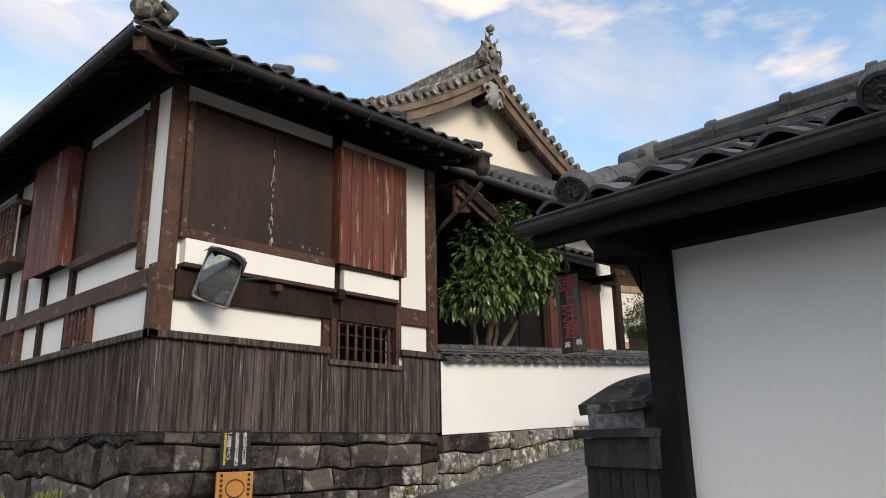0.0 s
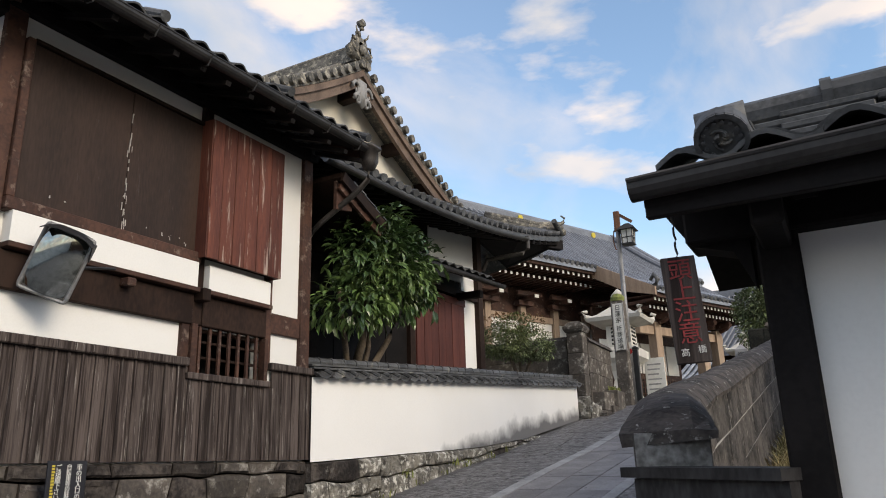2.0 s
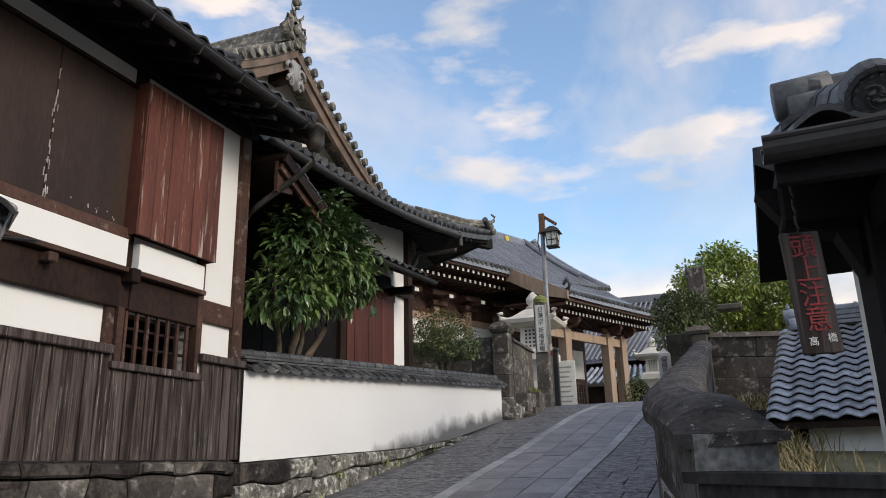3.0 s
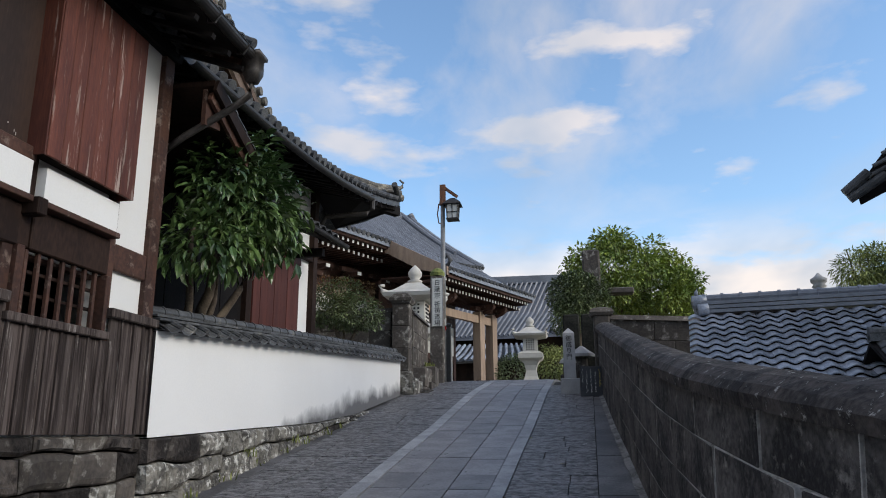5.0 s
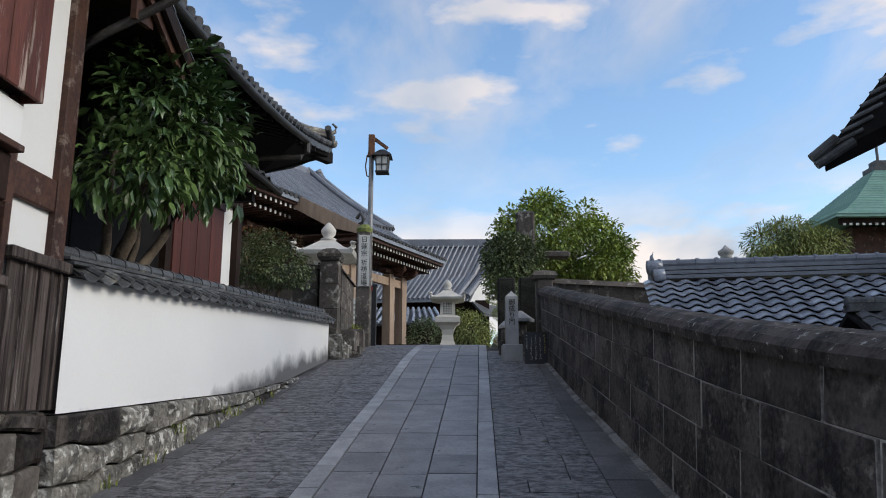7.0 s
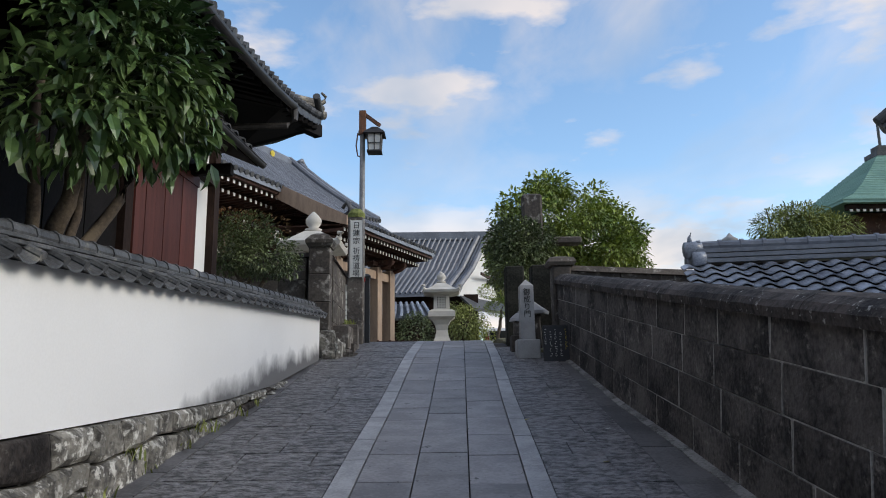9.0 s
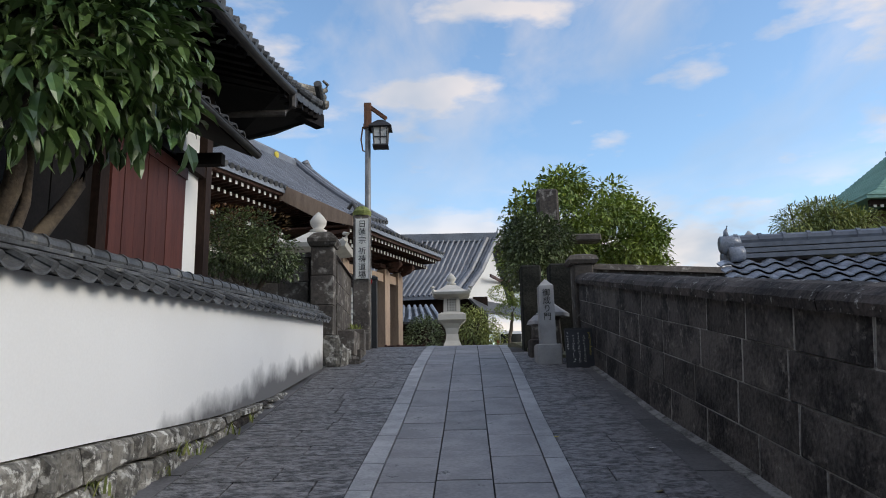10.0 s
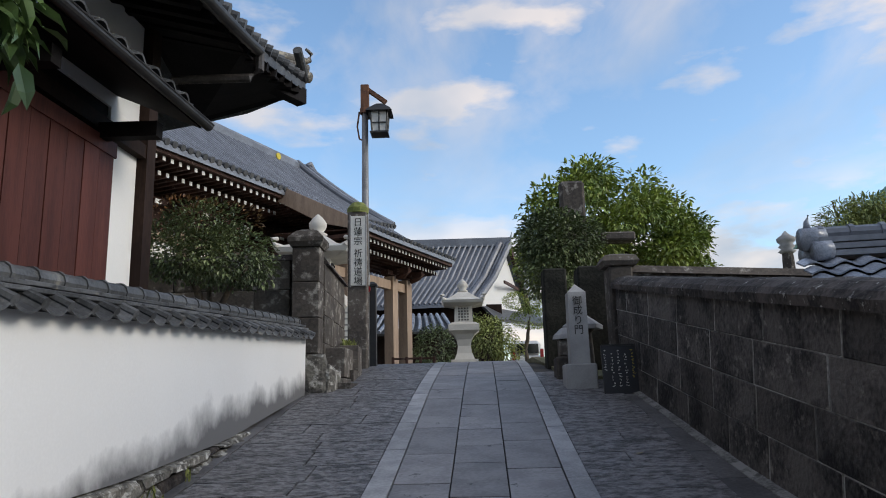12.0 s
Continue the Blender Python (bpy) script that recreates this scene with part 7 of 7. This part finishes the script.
plant("cloud_pine", "clipped pine with rounded green pads", "tree", (-1.9, 40, 3.2), [([(-1.9, 40, 3.2), (-1.8, 40, 5), (-1.6, 40, 6.0)], 0.12)],
      [(-1.5, 40, 5.9, 1.0, 0.8, 0.42), (-1.9, 39.8, 6.7, 0.9, 0.8, 0.4), (-1.1, 40, 6.5, 0.8, 0.7, 0.4)], 5000, 0.10, LEAF_TREE, 16, -0.6, 0.3, shell=0.75)

# ---- small stone things by the gate ----
spost = thing("stone_marker", "pointed granite marker post with carved black characters", "marker", at=(-3.3, 16.75, 2.45))
part("shaft", Mesh().lathe(-3.30, 16.78, [(0.125, 2.8), (0.118, 3.74), (0.0, 3.86)], square=True), GRANITE_GREY, spost)
part("base", Mesh().cbox(-3.50, -3.10, 16.6, 16.98, 2.35, 2.8, 0.015), GRANITE_GREY, spost)
writing("御成り門", 0.13, pose(-3.30, 16.652, 3.68, 90), INK, spost, 0.98)
bbd = thing("blackboard_sign", "leaning black notice board with white and yellow handwriting", "sign", at=(-2.88, 16.2, 2.4))
tm = pose(-2.88, 16.22, 2.40, -8, 0, 0)
part("board", Mesh().cbox(-0.21, 0.21, -0.012, 0.012, 0.0, 0.60, 0.004), SIGN_BLACK, bbd).matrix_basis = tm
part("frame", Mesh().box(-0.225, -0.21, -0.02, 0.016, -0.01, 0.61).box(0.21, 0.225, -0.02, 0.016, -0.01, 0.61).box(-0.21, 0.21, -0.02, 0.016, 0.6, 0.615).box(-0.21, 0.21, -0.02, 0.016, -0.015, 0.0), IRON, bbd).matrix_basis = tm
rs = random.Random(31)
for col in range(5):
    x = 0.15 - col * 0.085
    z, n_rows = 0.55 - 0.04 * (col % 2), (9, 11, 12, 11, 7)[col]
    mm = Mesh()
    for k in range(n_rows):
        for _ in range(3):
            u, v = rs.uniform(-0.016, 0.012), rs.uniform(0, 0.026)
            mm.box(x + u, x + u + rs.uniform(0.006, 0.02), -0.016, -0.0125, z - k * 0.04 - v - 0.006, z - k * 0.04 - v)
    part("writing_column", mm, SIGN_YELLOW if col == 0 else SIGN_WHITE, bbd).matrix_basis = tm
sl = thing("small_stone_lantern", "short weathered stone lantern behind the marker", "stone lantern", at=(-3.45, 17.7, 2.6))
part("base", Mesh().cbox(-3.50, -3.16, 17.5, 17.88, 2.4, 2.95, 0.03), STONE_OLD, sl)
part("firebox", Mesh().cbox(-3.44, -3.22, 17.58, 17.8, 2.95, 3.2, 0.02), STONE_OLD, sl)
part("cap", Mesh().lathe(-3.33, 17.69, [(0.19, 3.2), (0.17, 3.26), (0.06, 3.36)], 6), GRANITE_GREY, sl)
sl2 = thing("small_stone_lantern", "stone lantern with a wide flat cap beside the wall end", "stone lantern", at=(-3.05, 18.0, 2.7))
part("body", Mesh().lathe(-3.02, 18.0, [(0.2, 2.6), (0.15, 2.9), (0.13, 3.3), (0.16, 3.36)], 8), STONE_OLD, sl2)
part("cap", Mesh().lathe(-3.02, 18.0, [(0.3, 3.36), (0.3, 3.42), (0.12, 3.54), (0.04, 3.6)], 6), GRANITE_GREY, sl2)
gp = thing("stone_gate_pillar", "mossy old stone gate pillar, coloured dark for the shade under the bush", "pillar", at=(-3.5, 19.6, 2.9))
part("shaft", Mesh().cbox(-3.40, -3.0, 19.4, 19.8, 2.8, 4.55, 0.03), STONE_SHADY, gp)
gp2 = thing("stone_gate_pillar", "stone pillar half hidden behind the marker, coloured dark for the bush's shade", "pillar", at=(-3.0, 18.7, 2.8))
# fills the dark gap behind the marker; bush shade is in its colour
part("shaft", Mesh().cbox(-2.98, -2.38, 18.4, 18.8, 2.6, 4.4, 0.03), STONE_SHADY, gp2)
mon = thing("stone_monument", "tall grey standing stone among the foliage", "monument", at=(-2.35, 20.9, 3.1))
part("slab", Mesh().cbox(-2.82, -2.35, 20.75, 21.05, 3.0, 6.5, 0.05), STONE_OLD, mon)
part("cross_slab", Mesh().cbox(-2.2, -1.55, 20.3, 20.7, 5.2, 5.36, 0.03), STONE_OLD, mon)
car = thing("car", "small white parked car seen from behind", "car", at=(-1.6, 41.5, 3.2))
part("body", Mesh().cbox(-2.35, -0.85, 42, 45.4, 3.5, 4.4, 0.12).cbox(-2.25, -0.95, 42.1, 44.2, 4.4, 5.1, 0.16), CAR_WHITE, car)
part("rear_window", Mesh().cbox(-2.12, -1.08, 42.05, 42.12, 4.5, 4.95, 0.02), GLASS_DARK, car)
part("tail_light", Mesh().cbox(-2.34, -2.18, 41.96, 42.05, 4.0, 4.7, 0.02), TAIL, car)
part("tail_light", Mesh().cbox(-1.02, -0.86, 41.96, 42.05, 4.0, 4.7, 0.02), TAIL, car)
part("number_plate", Mesh().box(-1.78, -1.42, 41.97, 42.0, 3.95, 4.13), SIGN_YELLOW, car)
for x in (-2.3, -1.1):
    for y in (42.6, 44.8):
        wh = part("wheel", Mesh().tube([(x, y, 3.52), (x + 0.18, y, 3.52)], 0.31, 18), INK, car)

# ---- traffic mirror on the house corner ----
mr = thing("traffic_mirror", "rounded square convex road mirror in a grey frame", "mirror", at=(-7.2, 4.2, 3.3))
mm_ = pose(-7.14, 4.06, 3.34, 0, 0, 50) @ pose(0, 0, 0, 0, 21, 0) @ pose(0, 0, 0, 17, 0, 0) @ Matrix.Diagonal((0.92, 0.92, 0.84, 1))
bm = bmesh.new()
N = 14
grid = []
for i in range(N + 1):
    for j in range(N + 1):
        u, v = i / N * 2 - 1, j / N * 2 - 1
        k = 1 - 0.10 * (u * u) * (v * v)
        grid.append(bm.verts.new((u * 0.205 * k, 0.075 * (u * u + v * v) * 0.5 - 0.045, v * 0.335 * k)))
for i in range(N):
    for j in range(N):
        bm.faces.new((grid[i * (N + 1) + j], grid[(i + 1) * (N + 1) + j], grid[(i + 1) * (N + 1) + j + 1], grid[i * (N + 1) + j + 1]))
bmesh.ops.recalc_face_normals(bm, faces=bm.faces[:])
me = bpy.data.meshes.new("mirror")
bm.to_mesh(me)
bm.free()
me.materials.append(MIRROR)
for p in me.polygons:
    p.use_smooth = True
place("mirror", me, mm_, mr)
place("back_shell", Mesh().cbox(-0.215, 0.215, 0.04, 0.09, -0.345, 0.345, 0.03).mesh("back_shell", GRANITE_GREY), mm_, mr)
rim = Mesh()
for a, b in (((-0.19, 0.02, -0.345), (0.19, 0.02, -0.345)), ((0.215, 0.02, -0.315), (0.215, 0.02, 0.315)), ((0.19, 0.02, 0.345), (-0.19, 0.02, 0.345)), ((-0.215, 0.02, 0.315), (-0.215, 0.02, -0.315))):
    rim.tube([a, b], 0.02, 8)
for i in (-1, 1):
    for j in (-1, 1):
        rim.tube([(0.19 * i, 0.02, 0.345 * j), (0.208 * i, 0.02, 0.336 * j), (0.215 * i, 0.02, 0.315 * j)], 0.02, 8)
place("rim", rim.mesh("rim", POLE), mm_, mr)
hood = Mesh()
hood.sheet([[(u * 0.235, 0.05 - 0.17 * d, 0.315 + 0.06 * (1 - u ** 4) - 0.03 * d) for u in [k / 5 - 1 for k in range(11)]] for d in (0.0, 0.5, 1.0)], (0, 0, -0.012))
hood.sheet([[(0.235, 0.05, 0.315), (0.235, 0.05, 0.12)], [(0.235, -0.12, 0.285), (0.235, -0.01, 0.16)]], (0.01, 0, 0))
place("hood", hood.mesh("hood", IRON), mm_, mr, "dark curved visor over the mirror")
part("bracket", Mesh().tube([(-7.5, 4.35, 3.42), (-7.2, 4.32, 3.40)], 0.02, 8).tube([(-7.18, 4.3, 3.36), (-7.16, 4.65, 3.42)], 0.014, 6), IRON, mr)

# ---- notices in front of the footing ----
sb1 = thing("notice_sign", "black notice board with white and yellow writing on a stake", "sign", at=(-7.2, 4.62, 0.5))
part("stake", Mesh().cbox(-7.305, -7.275, 4.44, 4.48, 0.35, 1.70, 0.004), WOOD_DARK, sb1)
sx, sy0, sy1, sz0, sz1 = -7.25, 4.28, 4.64, 1.33, 1.735
part("board", Mesh().cbox(sx - 0.022, sx, sy0, sy1, sz0, sz1, 0.004), SIGN_BLACK, sb1)
for k, (txt, mt, s) in enumerate((("車の出入口の為", SIGN_WHITE, 0.055), ("自転車等の駐輪は", SIGN_WHITE, 0.050), ("ご遠慮下さい", SIGN_WHITE, 0.055))):
    writing(txt, s, pose(sx + 0.002, sy1 - 0.075 - 0.095 * k, sz1 - 0.03, 90, 0, 90), mt, sb1, 0.86)
mm2 = Mesh()
for k in range(14):
    mm2.box(sx, sx + 0.003, sy0 + 0.035, sy0 + 0.035 + rs.uniform(0.02, 0.03), sz1 - 0.05 - k * 0.024, sz1 - 0.034 - k * 0.024)
part("small_print", mm2, SIGN_YELLOW, sb1)
sb2 = thing("notice_sign", "orange notice board with a dark circle drawing below the black one", "sign", at=(-7.15, 4.55, 0.4))
part("board", Mesh().cbox(-7.252, -7.23, 4.24, 4.68, 0.78, 1.30, 0.004), SIGN_ORANGE, sb2)
pts = [(-7.226, 4.46 + 0.11 * math.cos(a), 1.13 + 0.09 * math.sin(a)) for a in [0.3 * k for k in range(22)]]
part("drawing", Mesh().tube(pts, 0.006, 5), INK, sb2)
mm2 = Mesh()
for k in range(6):
    mm2.box(-7.23, -7.226, 4.61, 4.64, 1.25 - k * 0.05, 1.28 - k * 0.05).box(-7.23, -7.226, 4.28, 4.31, 1.25 - k * 0.05, 1.28 - k * 0.05)
part("small_print", mm2, INK, sb2)
part("leg", Mesh().cbox(-7.28, -7.252, 4.28, 4.32, 0.3, 1.1, 0.004), WOOD_DARK, sb2)
part("leg", Mesh().cbox(-7.28, -7.252, 4.6, 4.64, 0.3, 1.1, 0.004), WOOD_DARK, sb2)

# ---- tufts, litter ----
tufts = Mesh()
for (x, y, z, n) in [(-7.28, 3.2, 0.9, 0)] + [(wx(y) + 0.06, y, road_z(y) + 0.0, 12) for y in (8.6, 9.4, 10.1, 10.9, 11.6, 12.4, 13.0)] + [(wx(9.9) + 0.05, 9.9, 1.45, 20), (wx(11.2) + 0.05, 11.2, 1.6, 18)] + [(-9.3, 3.32, 1.0, 60), (-9.6, 3.3, 0.75, 60), (-10.8, 3.3, 0.9, 40), (-7.38, 7.2, 0.92, 25), (-6.6, 18.6, 3.25, 60), (-6.62, 19.1, 3.25, 50)]:
    for _ in range(n):
        a, h = rs.uniform(0, 6.28), rs.uniform(0.05, 0.14)
        px, py = x + rs.gauss(0, 0.05), y + rs.gauss(0, 0.07)
        dx, dy = 0.5 * h * math.cos(a), 0.5 * h * math.sin(a)
        wv = Vector((-math.sin(a), math.cos(a), 0)) * 0.009
        b0 = Vector((px, py, z))
        tufts.add([b0 - wv, b0 + wv, b0 + Vector((dx * 0.5, dy * 0.5, h * 0.7)) + wv, b0 + Vector((dx, dy, h)), b0 + Vector((dx * 0.5, dy * 0.5, h * 0.7)) - wv], [(0, 1, 2, 4), (4, 2, 3)])
tagged(part("weeds", leaf_mesh(tufts, MOSS), None), "small yellow-green weeds and moss in the wall joints", "weeds", kind="stuff")
gr = Mesh()
for _ in range(5200):
    y = rs.uniform(4.6, 16.5)
    x = lerp(CL, y) + 0.2 + abs(rs.gauss(0, 0.55))
    z = lerp([(3.9, 0.9), (9, 1.3), (17.4, 2.7)], y)
    a, h = rs.uniform(0, 6.28), rs.uniform(0.12, 0.34)
    dx, dy = 0.7 * h * math.cos(a), 0.7 * h * math.sin(a)
    wv = Vector((-math.sin(a), math.cos(a), 0)) * 0.008
    b0 = Vector((x, y, z))
    gr.add([b0 - wv, b0 + wv, b0 + Vector((dx * 0.4, dy * 0.4, h * 0.7)) + wv * 0.8, b0 + Vector((dx, dy, h)), b0 + Vector((dx * 0.4, dy * 0.4, h * 0.7)) - wv * 0.8], [(0, 1, 2, 4), (4, 2, 3)])
tagged(part("dry_grass", leaf_mesh(gr, GRASS), None), "withered tan and green grass behind the stone wall", "grass", kind="stuff")
for k, (x, y, c) in enumerate(((-3.95, 11.9, SIGN_YELLOW), (-4.02, 15.1, SIGN_WHITE), (-3.2, 11.4, SIGN_WHITE), (-3.5, 10.2, GRASS), (-3.4, 13.4, GRASS))):
    z = road_z(y) + 0.022
    tagged(part("fallen_leaf", Mesh().sheet([[(x, y, z), (x + 0.04, y + 0.02, z + 0.006)], [(x - 0.01, y + 0.05, z), (x + 0.05, y + 0.06, z + 0.004)]], (0, 0, -0.003)), c), "small pale fallen leaf on the paving", "leaf", "fallen leaves")
rub = thing("rubble_wall", "low retaining wall of pale rubble stones in the yard", "wall", kind="structure", at=(-1.2, 11.5, 1.5))
for k in range(70):
    x, z = rs.uniform(-2.0, 1.6), rs.uniform(1.2, 2.25)
    s = rs.uniform(0.16, 0.3)
    place("stone", rs.choice(RUBL), scaled(x, 13.0 + rs.uniform(-0.05, 0.05), z, s, 0.25, s * 0.8, rs.uniform(-20, 20), rs.uniform(-20, 20), rs.uniform(-20, 20)), rub)
part("bedding", Mesh().box(-2.1, 2, 13.0, 13.3, 0.9, 2.3), JOINT, rub)

# ---- paving, slab by slab ----
SL = [ashlar_mesh("paving_slab", PAVE, 90 + k, 0.01) for k in range(4)]
KB = [ashlar_mesh("kerb_stone", KERB, 95 + k, 0.01) for k in range(3)]
RG = [ashlar_mesh("rough_slab", SETT, 100 + k, 0.01) for k in range(4)]
rp = random.Random(41)


def lay(name, meshes, x0, x1, ya, yb, thick=0.10, sink=0.0):
    yc = (ya + yb) / 2
    za, zb = road_z(ya), road_z(yb)
    mid = (x0 + x1) / 2 + drift(yc)
    place(name, rp.choice(meshes), scaled(mid, yc, (za + zb) / 2 - thick / 2 + 0.012 - sink + rp.uniform(-0.002, 0.002), x1 - x0 - 0.011, math.hypot(yb - ya, zb - za) - 0.011, thick, math.degrees(math.atan2(zb - za, yb - ya)), rp.uniform(-0.2, 0.2), -2.0), PAVING_THING)


def run(name, meshes, x0, x1, lo, hi, start=1.5, end=26.0, sink=0.0):
    y = start - rp.uniform(0, lo)
    while y < end:
        yb = y + rp.uniform(lo, hi)
        lay(name, meshes, x0, x1, y, yb, sink=sink)
        y = yb


run("kerb_stone", KB, -5.66, -5.47, 0.7, 1.1)
run("kerb_stone", KB, -4.16, -3.98, 0.7, 1.1)
for x0, x1 in ((-5.47, -5.03), (-5.03, -4.6), (-4.6, -4.16)):
    run("paving_slab", SL, x0, x1, 0.55, 1.0, sink=0.006)


def band(xa, xb, ya, yb, r2):
    """Chiselled slabs laid in courses across the lane between two lines."""
    y = ya
    while y < yb:
        y1 = y + r2.uniform(0.33, 0.45)
        x = xa - r2.uniform(0, 0.5)
        while x < xb - 0.02:
            x1 = x + r2.uniform(0.62, 1.15)
            if xb - x1 < 0.25:
                x1 = xb
            lay("rough_slab", RG, max(x, xa), x1, y, y1, sink=0.008)
            x = x1
        y = y1


band(-7.05, -5.66, 3.0, 24.0, rp)
band(-3.98, -3.05, 1.0, 18.5, rp)
BS = [ashlar_mesh("border_slab", BORDER, 110 + k, 0.008) for k in range(3)]
run("border_slab", BS, -7.75, -7.05, 0.5, 1.1, start=3.0, end=24, sink=0.012)
run("border_slab", BS, -3.05, -2.50, 0.5, 1.1, start=1.0, end=18.5, sink=0.012)
rows = []
for k in range(60):
    y = 4.2 + (17.1 - 4.2) * k / 59
    wob = 0.03 * noise.noise(Vector((y * 2.1, 0, 5)))
    rows.append([(lerp(CL, y) - 0.235 + wob, y, road_z(y) + 0.008), (lerp(CL, y) - 0.15, y, road_z(y) + 0.03)])
part("cement_edge", Mesh().sheet(rows, (0, 0, -0.06)), EDGE, PAVING_THING, "pale cement strip at the foot of the wall")
part("lane_bed", Mesh().sheet([[(-30, -30, -0.35), (30, -30, -0.35)], [(-30, 0.2, -0.01), (30, 0.2, -0.01)], [(-30, 2.0, 0.17), (30, 2.0, 0.17)]], (0, 0, -0.2)), SETT, PAVING_THING, "dark rough roadway before the slope")

# ---- plain unseen walls added behind the start to close it and cut blue light ----
tagged(part("wall_south", Mesh().box(-24, 14, -15.3, -15.0, -0.6, 4.0), PLASTER), "plain plastered wall added out of view to close the lower street and cut light", "wall", kind="structure")
tagged(part("wall_east", Mesh().box(13.7, 14, -15, 3.0, -0.6, 4.0), WOOD_BROWN), "plain boarded wall added out of view to close the lower street and cut light", "wall", kind="structure")
